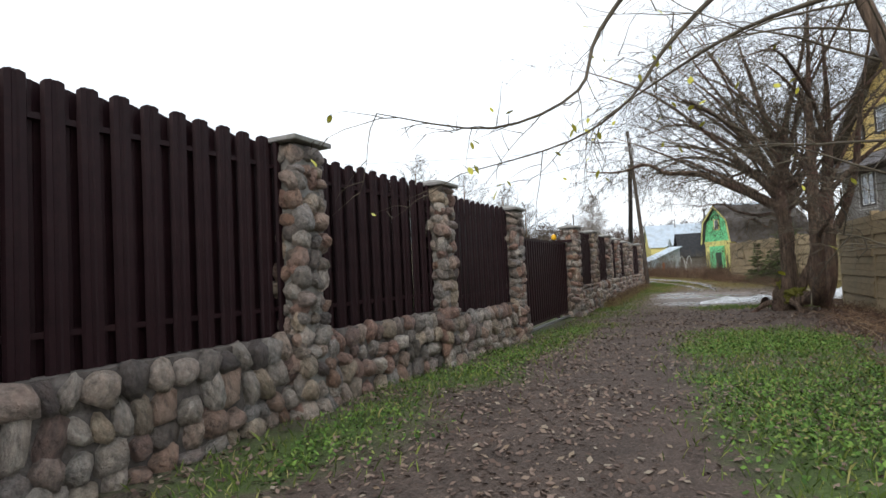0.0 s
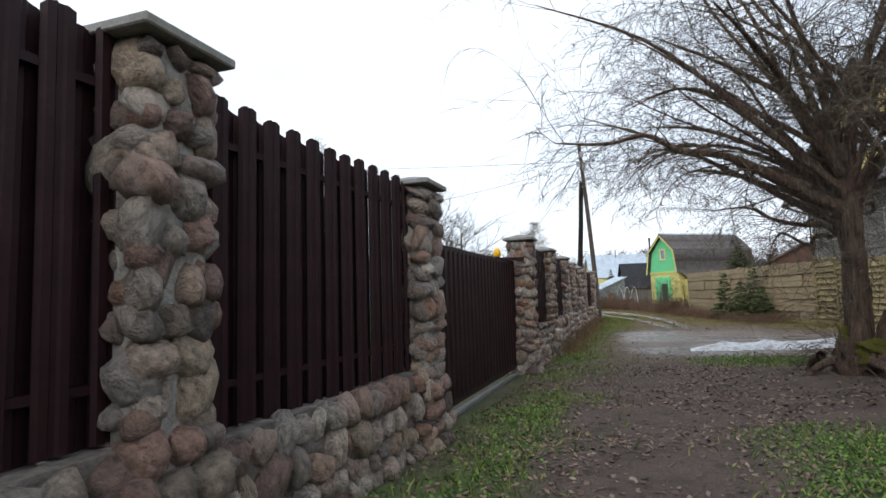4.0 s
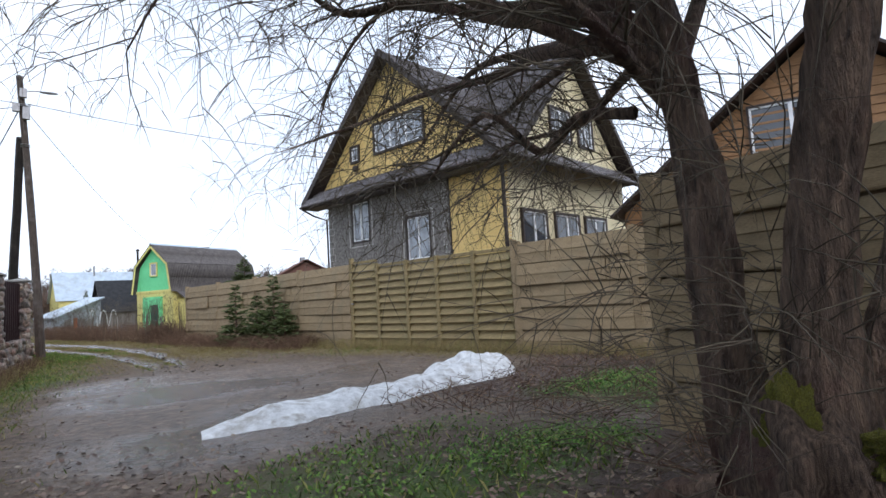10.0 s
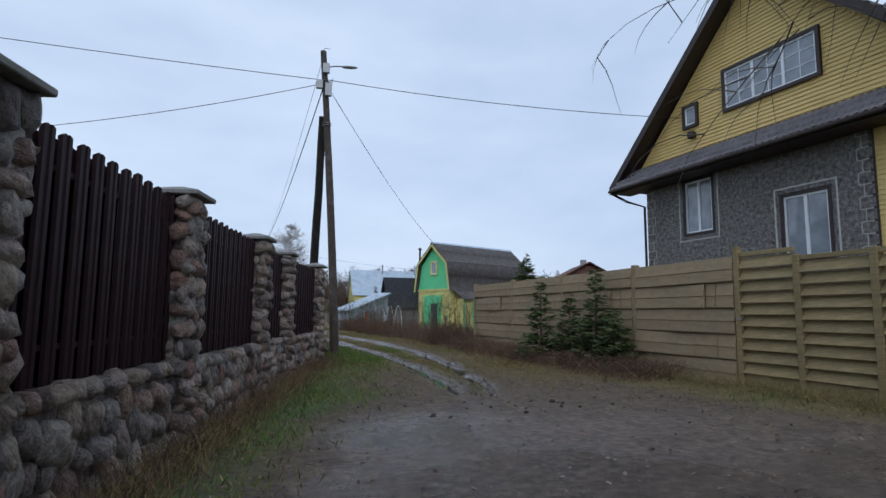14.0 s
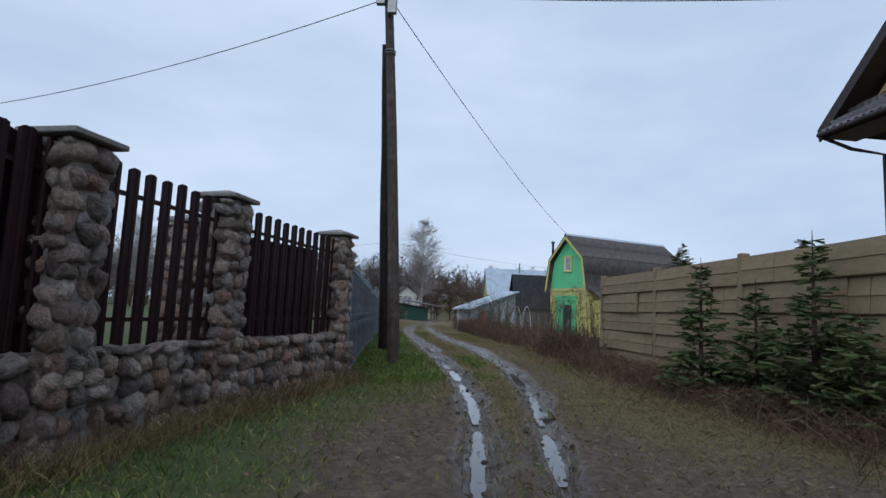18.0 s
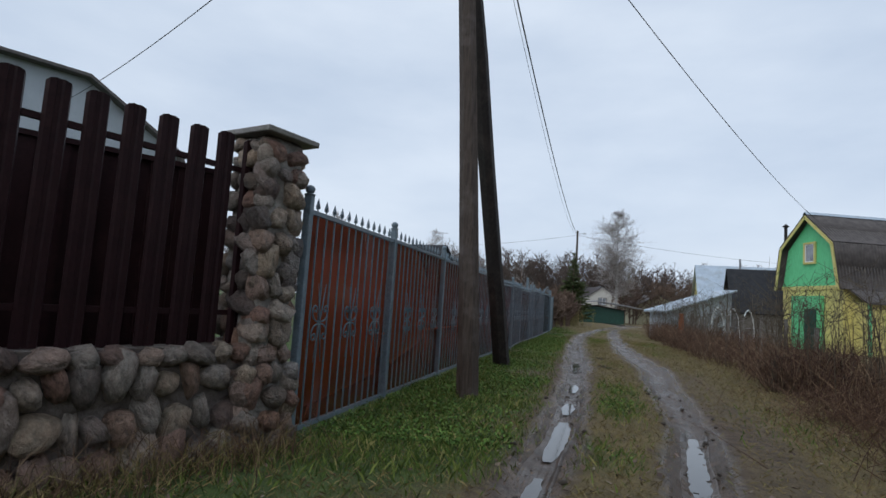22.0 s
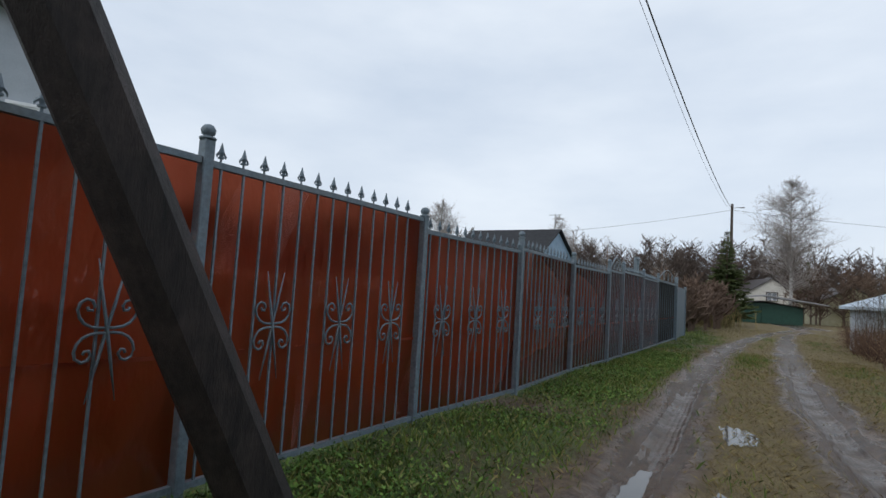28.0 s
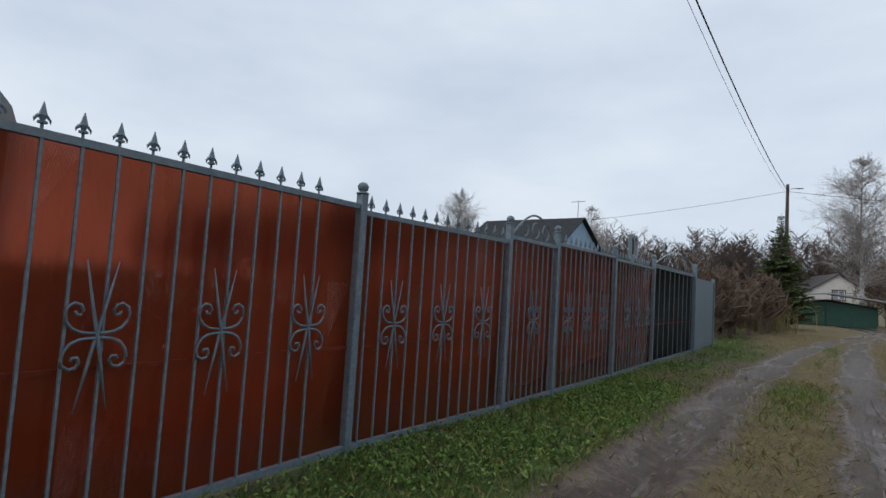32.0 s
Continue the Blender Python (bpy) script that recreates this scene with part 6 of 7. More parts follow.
def bare_tree(name, p, height, spread, seed, label, category="tree", mat=None, level=2, many=7, trunk=0.1, lean=0.0, pale=None, group="", droop=0.02):
    r = random.Random(seed)
    ob = thing(name, pose(p[0], p[1], ground_z(*p)), label, category, group)
    T = Tubes()
    top = Vector((lean, r.uniform(-0.2, 0.2), height))
    line, rr = limb(ob, "trunk", [(0, 0, -0.2), (r.uniform(-0.1, 0.1), r.uniform(-0.1, 0.1), height * 0.35), (lean * 0.5, 0.1, height * 0.7), tuple(top)], [trunk, trunk * 0.75, trunk * 0.4, trunk * 0.08], pale or M_BARK, 7)
    for i in range(len(line)):
        z = line[i].z / height
        if z > 0.18:
            for _ in range(3):
                a = r.uniform(0, 6.28)
                w = spread * (1.15 - z) * r.uniform(0.7, 1.2)
                sprout(T, r, line[i], Vector((math.cos(a), math.sin(a), r.uniform(0.5, 1.3))), w, max(0.008, rr[i] * 0.35), level, droop, 0.6, many)
    part("twig_crown", T.mesh("twig_crown", mat or M_TWIG), None, ob)
    return ob


for k, (x, y, h) in enumerate(((0.4, 22.0, 5.4), (2.3, 24.6, 5.2), (3.7, 22.8, 4.4), (-2.0, 27.0, 6.0), (5.2, 27.0, 4.2))):
    bare_tree("apple_tree", (x, y), h, h * 0.58, 20 + k, "bare apple tree in the garden behind the gate", group="garden trees", trunk=0.11, many=8)
M_BIRCHBARK = material("birch_bark", (0.10, 0.095, 0.09), (0.62, 0.60, 0.57), 0.8, scale=3, stretch=(1, 1, 2.2), bump=0.1)
M_BIRCHTWIG = material("birch_twigs", (0.27, 0.24, 0.22), (0.40, 0.36, 0.34), 0.9, scale=2, bump=0)


def birch(p, height, spread, seed, label):
    r = random.Random(seed)
    ob = thing("birch", pose(p[0], p[1], 0), label, "tree", "birches")
    line, rr = limb(ob, "trunk", [(0, 0, -0.2), (0.1, 0, height * 0.3), (0, 0.1, height * 0.6), (0.05, 0, height)], [height * 0.014, height * 0.010, height * 0.005, 0.008], M_BIRCHBARK, 7)
    T = Tubes()
    for i in range(len(line) * 8):
        t = r.uniform(0.24, 0.93) * (len(line) - 1)
        j = int(t)
        q = line[j].lerp(line[min(j + 1, len(line) - 1)], t - j)
        z = q.z / height
        shape = math.sin(math.pi * min(1.0, (z - 0.08) / 0.92) ** 0.75)
        for _ in range(2):
            a = r.uniform(0, 6.28)
            sprout(T, r, q, Vector((math.cos(a), math.sin(a), r.uniform(0.35, 1.3))), max(0.6, spread * shape * r.uniform(0.55, 1.05)), 0.028, 2, 0.03, 0.65, 8)
    part("twig_crown", T.mesh("twig_crown", M_BIRCHTWIG), None, ob, "fine pale twigs")


birch((29.2, 103.5), 14.8, 4.2, 3, "tall bare birch with white bark at the lane end")
birch((4.0, 118.0), 13.0, 3.0, 4, "bare birch rising behind the gardens")
birch((-8.0, 104.0), 13.0, 3.4, 6, "bare birch rising behind the gardens")


def spruce(p, height, radius, seed, label, group="", dense=1.0):
    r = random.Random(seed)
    ob = thing("spruce", pose(p[0], p[1], ground_z(*p)), label, "tree", group)
    part("trunk", tube([(0, 0, -0.1), (0, 0, height * 0.6), (0, 0, height)], [0.02 * height, 0.011 * height, 0.004], 6), M_BARK, ob)
    T = Tubes()
    whorls = int(max(13, height * 7.5) * dense)
    for w in range(whorls):
        z = height * (0.04 + 0.92 * w / whorls)
        L = radius * (1 - z / height) ** 1.15 * r.uniform(0.65, 1.2) + 0.04
        for k in range(7):
            a = 6.28 * (k + r.random()) / 7
            d = Vector((math.cos(a), math.sin(a), 0))
            tip = Vector((0, 0, z)) + d * L * r.uniform(0.75, 1.1) + Vector((0, 0, 0.45 * L * r.uniform(-0.3, 1.0)))
            s = Vector((0, 0, min(height, max(0.02, z + height * r.uniform(-0.045, 0.045)))))
            tip.z += s.z - z
            T.add([s, s.lerp(tip, 0.5) - Vector((0, 0, 0.04 * L)), tip], [0.008, 0.006, 0.003], 3)
            n = max(5, int(L * 24))
            for j in range(n):
                c = s.lerp(tip, (j + r.random()) / n * 0.85 + 0.15)
                for side in (-1, 1):
                    u = Vector((-d.y, d.x, 0)) * side * 0.6 + d * 0.7 + Vector((0, 0, r.uniform(-0.3, 0.3)))
                    u = u.normalized() * (0.05 + 0.07 * r.random()) * min(1.6, 0.6 + L)
                    wv = Vector((r.uniform(-1, 1), r.uniform(-1, 1), r.uniform(0.2, 1))).cross(u).normalized() * 0.014 * min(2.0, 0.7 + L)
                    T.quad(c + u, u, wv)
    part("needles", T.mesh("needles", M_NEEDLE, False), None, ob)


for k, (x, y, h, r) in enumerate(((18.95, 32.75, 2.4, 0.72), (19.05, 31.65, 2.0, 0.64), (18.9, 30.5, 2.6, 0.78), (18.7, 29.7, 1.55, 0.58))):
    spruce((x, y), h, r, 40 + k, "young green spruce growing beside the concrete fence", "young spruces", 0.8)
spruce((30.0, 47.8), 5.2, 2.3, 50, "dark spruce behind the concrete fence")
spruce((21.8, 86.5), 7.2, 2.0, 51, "dark spruce beside the far pole")
spruce((41.5, 100.0), 5.5, 1.8, 52, "dark spruce beside the blue roof")
spruce((36.5, 130.0), 8.5, 2.2, 53, "dark spruce beyond the cottages")


# ---- far woods ----
def woods(name, centre_line, depth, count, hmin, hmax, mat, seed, label):
    r = random.Random(seed)
    T = Tubes()
    for _ in range(count):
        t = r.random() * (len(centre_line) - 1)
        j = int(t)
        a, b = centre_line[j], centre_line[j + 1]
        p = Vector((a[0] + (b[0] - a[0]) * (t - j) + r.uniform(-depth, depth), a[1] + (b[1] - a[1]) * (t - j) + r.uniform(-depth, depth), 0))
        h = r.uniform(hmin, hmax)
        T.add([p, p + Vector((0, 0, h * 0.5)), p + Vector((r.uniform(-0.4, 0.4), 0, h))], [0.10, 0.07, 0.01], 3)
        for k in range(30):
            z = h * r.uniform(0.12, 0.95)
            ang = r.uniform(0, 6.28)
            L = h * 0.24 * (1.15 - z / h) * r.uniform(0.6, 1.5) + 0.3
            s = p + Vector((0, 0, z))
            e = s + Vector((math.cos(ang) * L, math.sin(ang) * L, L * r.uniform(0.4, 1.3)))
            T.add([s, e], [0.06, 0.02], 3)
            for _ in range(3):
                f = s.lerp(e, r.uniform(0.3, 1.0))
                T.add([f, f + Vector((r.uniform(-1, 1), r.uniform(-1, 1), r.uniform(0, 1.2))) * L * 0.5], [0.045, 0.015], 3)
    tagged(part(name, T.mesh(name, mat, False), None), label, "woods", kind="stuff")


M_WOODS = material("far_bare_woods", (0.075, 0.056, 0.046), (0.12, 0.092, 0.078), 0.95, scale=0.1, bump=0)
M_THICKET = material("reddish_thicket", (0.09, 0.06, 0.045), (0.17, 0.115, 0.085), 0.95, scale=0.5, bump=0)
woods("far_woods", [(-70, 120), (-20, 138), (10, 144), (40, 146), (80, 140), (120, 122), (150, 90), (170, 55)], 9, 1000, 8, 12.5, M_WOODS, 61, "distant brown bare woods along the horizon")
woods("garden_thicket", [(17.2, 68), (18.5, 75), (20.0, 84), (20.6, 92), (15, 98), (5, 104), (-10, 108)], 1.6, 150, 1.3, 2.9, M_THICKET, 62, "thicket of bare brown saplings behind the fence")
woods("lane_thicket", [(34, 112), (40, 118), (48, 122), (56, 120)], 4, 70, 4.0, 7.0, M_THICKET, 63, "bare saplings round the far cottages")


for k, (x, y, h) in enumerate(((11.5, 108.0, 8.5), (17.5, 110.0, 8.0), (7.0, 112.0, 9.5))):
    bare_tree("alder", (x, y), h, h * 0.36, 70 + k, "slender bare tree behind the gardens", group="far bare trees", trunk=0.14, many=6, mat=M_BIRCHTWIG)

# ---- snow ----
def snow_bank():
    n, m = 60, 14
    cx = [(9.75, 19.95, 0.16, 0.06), (10.5, 19.85, 0.52, 0.16), (11.6, 19.72, 0.42, 0.18), (12.6, 19.62, 0.46, 0.17), (13.3, 19.55, 0.55, 0.20), (14.2, 19.6, 0.85, 0.30), (15.0, 19.75, 0.80, 0.30), (15.7, 19.9, 0.12, 0.06)]
    bm = bmesh.new()
    rows = []
    for i in range(n + 1):
        t = i / n * (len(cx) - 1)
        j = min(int(t), len(cx) - 2)
        f = smooth01(t - j)
        x, y, w, h = (a + (b - a) * f for a, b in zip(cx[j], cx[j + 1]))
        row = []
        for k in range(m + 1):
            s = 2 * k / m - 1
            edge = 1 + 0.22 * noise.noise(Vector((x * 1.7, s * 0.5, 3)))
            px, py = x + 0.1 * s, y + s * w * edge
            z = h * max(0.0, 1 - abs(s) ** 2.6) * (1 + 0.45 * noise.noise(Vector((px * 2.2, py * 2.2, 0))) + 0.2 * noise.noise(Vector((px * 7, py * 7, 5))))
            row.append(bm.verts.new((px, py, z + ground_z(px, py) - 0.015)))
        rows.append(row)
    for a, b in zip(rows, rows[1:]):
        for k in range(m):
            bm.faces.new((a[k], b[k], b[k + 1], a[k + 1]))
    bmesh.ops.recalc_face_normals(bm, faces=bm.faces[:])
    tagged(part("snow_bank", bm, M_SNOW, smooth=True), "long strip of dirty melting snow on the mud", "snow")


snow_bank()


# ---- puddles ----
def water_material():
    m = bpy.data.materials.new("standing_water")
    m.use_nodes = True
    nt = m.node_tree
    b = nt.nodes["Principled BSDF"]
    b.inputs["Base Color"].default_value = (0.05, 0.045, 0.038, 1)
    b.inputs["Roughness"].default_value = 0.05
    b.inputs["Specular IOR Level"].default_value = 0.6
    bp = nt.nodes.new("ShaderNodeBump")
    bp.inputs["Strength"].default_value, bp.inputs["Distance"].default_value = 0.08, 0.01
    nt.links.new(noise_of(nt, 5.0, 2.0), bp.inputs["Height"])
    nt.links.new(bp.outputs["Normal"], b.inputs["Normal"])
    return m


M_WATER = water_material()


def puddle(line, y0, y1, half, depth, seed):
    r = random.Random(seed)
    bm = bmesh.new()
    n = max(6, int((y1 - y0) * 12))
    rows = []
    for i in range(n + 1):
        y = y0 + (y1 - y0) * i / n
        x = float(x_at(line, y))
        w = 0.75 * half * (0.25 + 0.75 * math.sin(math.pi * min(max(i / n, 0.02), 0.98)) ** 0.5) * r.uniform(0.8, 1.2)
        rows.append((bm.verts.new((x - w, y, depth)), bm.verts.new((x + w, y, depth))))
    for a, b in zip(rows, rows[1:]):
        bm.faces.new((a[0], a[1], b[1], b[0]))
    tagged(part("puddle", bm, M_WATER), "long still puddle lying in a muddy wheel rut", "puddle", "puddles in the ruts")


for line, y0, y1, half, seed in ((RUT_L, 42.4, 44.6, 0.13, 70), (RUT_L, 28.3, 30.6, 0.10, 71), (RUT_L, 31.0, 34.6, 0.12, 72), (RUT_L, 35.1, 36.9, 0.13, 73), (RUT_L, 37.4, 38.3, 0.11, 74), (RUT_L, 39.4, 40.4, 0.10, 75),
                                 (RUT_R, 28.6, 30.4, 0.11, 76), (RUT_R, 30.9, 33.6, 0.11, 77), (RUT_R, 34.0, 36.6, 0.12, 78)):
    puddle(line, y0, y1, half, -0.058, seed)


def wet_mud():
    """Glossy churned mud, dark, with thin films of water."""
    m = bpy.data.materials.new("wet_rut_mud")
    m.use_nodes = True
    nt = m.node_tree
    b = nt.nodes["Principled BSDF"]
    n = noise_of(nt, 7.0, 8.0, 0.7)
    nt.links.new(ramp_of(nt, n, [(0.3, (0.028, 0.020, 0.015)), (0.6, (0.10, 0.072, 0.053)), (0.75, (0.16, 0.12, 0.09))]), b.inputs["Base Color"])
    r = nt.nodes.new("ShaderNodeMapRange")
    r.inputs["From Min"].default_value, r.inputs["From Max"].default_value = 0.38, 0.62
    r.inputs["To Min"].default_value, r.inputs["To Max"].default_value = 0.2, 0.62
    nt.links.new(noise_of(nt, 2.2, 6.0, 0.65), r.inputs["Value"])
    nt.links.new(r.outputs["Result"], b.inputs["Roughness"])
    b.inputs["Specular IOR Level"].default_value = 0.45
    bp = nt.nodes.new("ShaderNodeBump")
    bp.inputs["Strength"].default_value, bp.inputs["Distance"].default_value = 0.5, 0.02
    nt.links.new(noise_of(nt, 30.0, 4.0, 0.6), bp.inputs["Height"])
    nt.links.new(bp.outputs["Normal"], b.inputs["Normal"])
    return m


M_RUT = wet_mud()


def wheel_rut(line, y0, y1, seed):
    """A pressed track with tyre ribs along it, wandering in width."""
    r = random.Random(seed)
    n, m = int((y1 - y0) / 0.10), 22
    v, f = [], []
    for i in range(n + 1):
        y = y0 + (y1 - y0) * i / n
        end = smooth01((y - y0) / 1.5) * smooth01((y1 - y) / 3.0)
        half = (0.15 + 0.05 * noise.noise(Vector((y * 0.8, seed, 0))) + 0.02 * noise.noise(Vector((y * 4, seed, 2)))) * (0.3 + 0.7 * end)
        c = float(x_at(line, y)) + 0.05 * noise.noise(Vector((y * 0.5, seed, 5)))
        deep = 0.5 + 0.5 * noise.noise(Vector((y * 0.6, seed, 9)))
        for k in range(m + 1):
            s = 2 * k / m - 1
            z = -0.072 + 0.055 * abs(s) ** 3 + 0.009 * deep * math.sin(s * 17 + 0.4 * math.sin(y * 9)) + 0.010 * noise.noise(Vector((s * 2, y * 5, seed)))
            if abs(s) == 1:
                z -= 0.06
            v.append((c + s * half + 0.012 * noise.noise(Vector((k * 0.4, y * 6, 3))), y, z))
    for i in range(n):
        for k in range(m):
            q = i * (m + 1) + k
            f.append((q, q + 1, q + m + 2, q + m + 1))
    me = bpy.data.meshes.new("wheel_rut")
    me.from_pydata(v, [], f)
    me.materials.append(M_RUT)
    me.polygons.foreach_set("use_smooth", [True] * len(me.polygons))
    tagged(new("wheel_rut", me), "wet muddy wheel rut with ribbed tyre tracks", "rut", kind="structure")


wheel_rut(RUT_L, 25.5, 59.0, 1)
wheel_rut(RUT_R, 28.0, 57.0, 2)
for k, (x, y, sx, sy) in enumerate(((17.3, 43.6, 0.22, 0.5), (17.65, 46.2, 0.2, 0.45), (15.6, 31.3, 0.2, 0.35))):
    bm = bmesh.new()
    zc = float(np.mean(ground_height(x + sx * np.cos(np.arange(12)), y + sy * np.sin(np.arange(12))))) + 0.002
    ring = [bm.verts.new((x + sx * math.cos(a) * random.uniform(0.6, 1.3), y + sy * math.sin(a) * random.uniform(0.7, 1.3), zc)) for a in np.linspace(0, 2 * math.pi, 29)[:-1]]
    bm.faces.new(ring)
    tagged(part("puddle", bm, M_WATER), "small round puddle on the grassy lane", "puddle", "puddles in the ruts")


# ---- ground cover ----
class Cards:
    """Blades and leaves scattered over the ground, gathered into one mesh."""

    def __init__(self):
        self.v, self.f, self.n = [], [], 0

    def blades(self, x, y, z, h, w, lean, r):
        n = len(x)
        a = r.uniform(0, 2 * np.pi, n)
        b = r.uniform(0, 2 * np.pi, n)
        ux, uy = np.cos(a) * w, np.sin(a) * w
        lx, ly = np.cos(b) * lean * h, np.sin(b) * lean * h
        p0 = np.stack([x - ux, y - uy, z], 1)
        p1 = np.stack([x + ux, y + uy, z], 1)
        p2 = np.stack([x + lx * 0.4 + ux * 0.7, y + ly * 0.4 + uy * 0.7, z + h * 0.6], 1)
        p3 = np.stack([x + lx, y + ly, z + h], 1)
        self._put(np.stack([p0, p1, p2, p3], 1))

    def leaves(self, x, y, z, size, tilt, r):
        n = len(x)
        a = r.uniform(0, 2 * np.pi, n)
        tx, ty = r.uniform(-tilt, tilt, n), r.uniform(-tilt, tilt, n)
        u = np.stack([np.cos(a), np.sin(a), tx], 1) * size[:, None]
        w = np.stack([-np.sin(a), np.cos(a), ty], 1) * size[:, None] * 0.62
        c = np.stack([x, y, z], 1)
        self._put(np.stack([c - u, c - w, c + u, c + w], 1))

    def _put(self, q):
        n = len(q)
        self.v.append(q.reshape(-1, 3))
        self.f.append(np.arange(4 * n).reshape(n, 4) + self.n)
        self.n += 4 * n

    def thing(self, name, mat, label, category):
        me = bpy.data.meshes.new(name)
        v, f = np.concatenate(self.v), np.concatenate(self.f)
        me.vertices.add(len(v))
        me.vertices.foreach_set("co", v.astype(np.float32).ravel())
        me.loops.add(f.size)
        me.loops.foreach_set("vertex_index", f.ravel().astype(np.int32))
        me.polygons.add(len(f))
        me.polygons.foreach_set("loop_start", np.arange(0, f.size, 4, dtype=np.int32))
        me.polygons.foreach_set("loop_total", np.full(len(f), 4, dtype=np.int32))
        me.update(calc_edges=True)
        me.materials.append(mat)
        tagged(new(name, me), label, category, kind="stuff")


def scatter_material(name, stops, rough=0.75):
    """Each blade or leaf takes one colour of the ramp."""
    m = bpy.data.materials.new(name)
    m.use_nodes = True
    nt = m.node_tree
    b = nt.nodes["Principled BSDF"]
    g = nt.nodes.new("ShaderNodeNewGeometry")
    nt.links.new(ramp_of(nt, g.outputs["Random Per Island"], stops), b.inputs["Base Color"])
    b.inputs["Roughness"].default_value = rough
    b.inputs["Specular IOR Level"].default_value = 0.3
    return m


MS_GRASS = scatter_material("grass_blades", [(0.0, (0.040, 0.075, 0.013)), (0.5, (0.105, 0.16, 0.030)), (0.85, (0.20, 0.24, 0.06)), (1.0, (0.33, 0.29, 0.12))], 0.9)
MS_STRAW = scatter_material("straw_blades", [(0.0, (0.090, 0.068, 0.030)), (0.45, (0.185, 0.142, 0.058)), (0.75, (0.32, 0.25, 0.11)), (1.0, (0.12, 0.145, 0.035))])
MS_WEED = scatter_material("weed_leaves", [(0.0, (0.022, 0.055, 0.010)), (0.45, (0.075, 0.155, 0.028)), (0.85, (0.16, 0.27, 0.055)), (1.0, (0.20, 0.18, 0.07))], 0.9)
MS_LITTER = scatter_material("dead_leaves", [(0.0, (0.045, 0.028, 0.022)), (0.4, (0.12, 0.078, 0.060)), (0.75, (0.21, 0.15, 0.12)), (0.92, (0.20, 0.145, 0.10)), (1.0, (0.28, 0.24, 0.19))], 0.7)
MS_STEM = scatter_material("dead_stems", [(0.0, (0.050, 0.026, 0.019)), (0.5, (0.10, 0.058, 0.040)), (0.85, (0.18, 0.115, 0.072)), (1.0, (0.29, 0.21, 0.13))], 0.9)


def strewn(n, x0, x1, y0, y1, seed, weight):
    r = np.random.RandomState(seed)
    x, y = r.uniform(x0, x1, n), r.uniform(y0, y1, n)
    left = np.where(y < 34.6, x_at(PILLARS, y), x_at(RED, y))
    right = np.where(y < 15.8, x_at(NEAR_WALL, y), np.where(y < 39.2, x_at(FAR_WALL + SLATS + BACK_WALL, y), 40.0))
    keep = (x > left + np.where(y < 34.6, 0.2, 0.02)) & (x < right - 0.1) & (r.uniform(0, 1, n) < weight(x, y))
    x, y = x[keep], y[keep]
    return x, y, ground_height(x, y), np.random.RandomState(seed + 1)


grass = Cards()
for n, x0, x1, y0, y1, seed in ((90000, -2, 11, 0.5, 20, 1), (80000, 6, 19, 20, 38, 2), (110000, 13, 20, 34, 56, 3), (60000, 15, 25, 52, 80, 4)):
    x, y, z, r = strewn(n, x0, x1, y0, y1, seed, lambda a, b: covers(a, b)[1] ** 1.3)
    grass.blades(x, y, z - 0.005, r.uniform(0.03, 0.10, len(x)), r.uniform(0.003, 0.007, len(x)), r.uniform(0.2, 0.9, len(x)), r)
grass.thing("grass", MS_GRASS, "short green grass and sprouting blades", "grass")
straw_c = Cards()
for n, x0, x1, y0, y1, seed in ((90000, 8, 19, 19, 34, 11), (190000, 12, 22, 28, 58, 12), (40000, 16, 26, 56, 80, 13)):
    x, y, z, r = strewn(n, x0, x1, y0, y1, seed, lambda a, b: 0.95 * covers(a, b)[2] ** 1.1 + 0.05 * (1 - covers(a, b)[0]))
    straw_c.blades(x, y, z - 0.005, r.uniform(0.015, 0.05, len(x)), r.uniform(0.0015, 0.004, len(x)), r.uniform(0.5, 2.0, len(x)), r)
straw_c.thing("dry_grass", MS_STRAW, "flattened straw-coloured dry grass", "grass")
weeds = Cards()
for n, x0, x1, y0, y1, seed in ((300000, 0, 11, 1, 14, 21), (330000, 13, 18, 35, 60, 22), (130000, 8, 16.2, 15.6, 19.0, 23)):
    x, y, z, r = strewn(n, x0, x1, y0, y1, seed, lambda a, b: np.clip(covers(a, b)[1] * 1.1 - 0.25, 0, 1) ** 1.2 * np.clip(0.65 + 1.1 * bumps(a, b, 1.7, 31), 0, 1))
    weeds.leaves(x, y, z + r.uniform(0.005, 0.07, len(x)), r.uniform(0.008, 0.022, len(x)), 0.8, r)
weeds.thing("ground_ivy", MS_WEED, "low green leafy weeds carpeting the verge", "plants")
fallen = Cards()
for n, x0, x1, y0, y1, seed in ((90000, -1, 11, 0.5, 21, 41), (60000, 8, 20, 18, 36, 42), (9000, 13, 21, 34, 60, 43)):
    x, y, z, r = strewn(n, x0, x1, y0, y1, seed, lambda a, b: np.clip(np.where(b > 18, 0.10, 0.22) + covers(a, b)[3], 0, 1) * np.clip(0.6 + 0.9 * bumps(a, b, 2.2, 35), 0.05, 1))
    fallen.leaves(x, y, z + r.uniform(0.004, 0.02, len(x)), r.uniform(0.012, 0.036, len(x)), 0.5, r)
fallen.thing("fallen_leaves", MS_LITTER, "wet dead leaves strewn over the lane", "leaves")

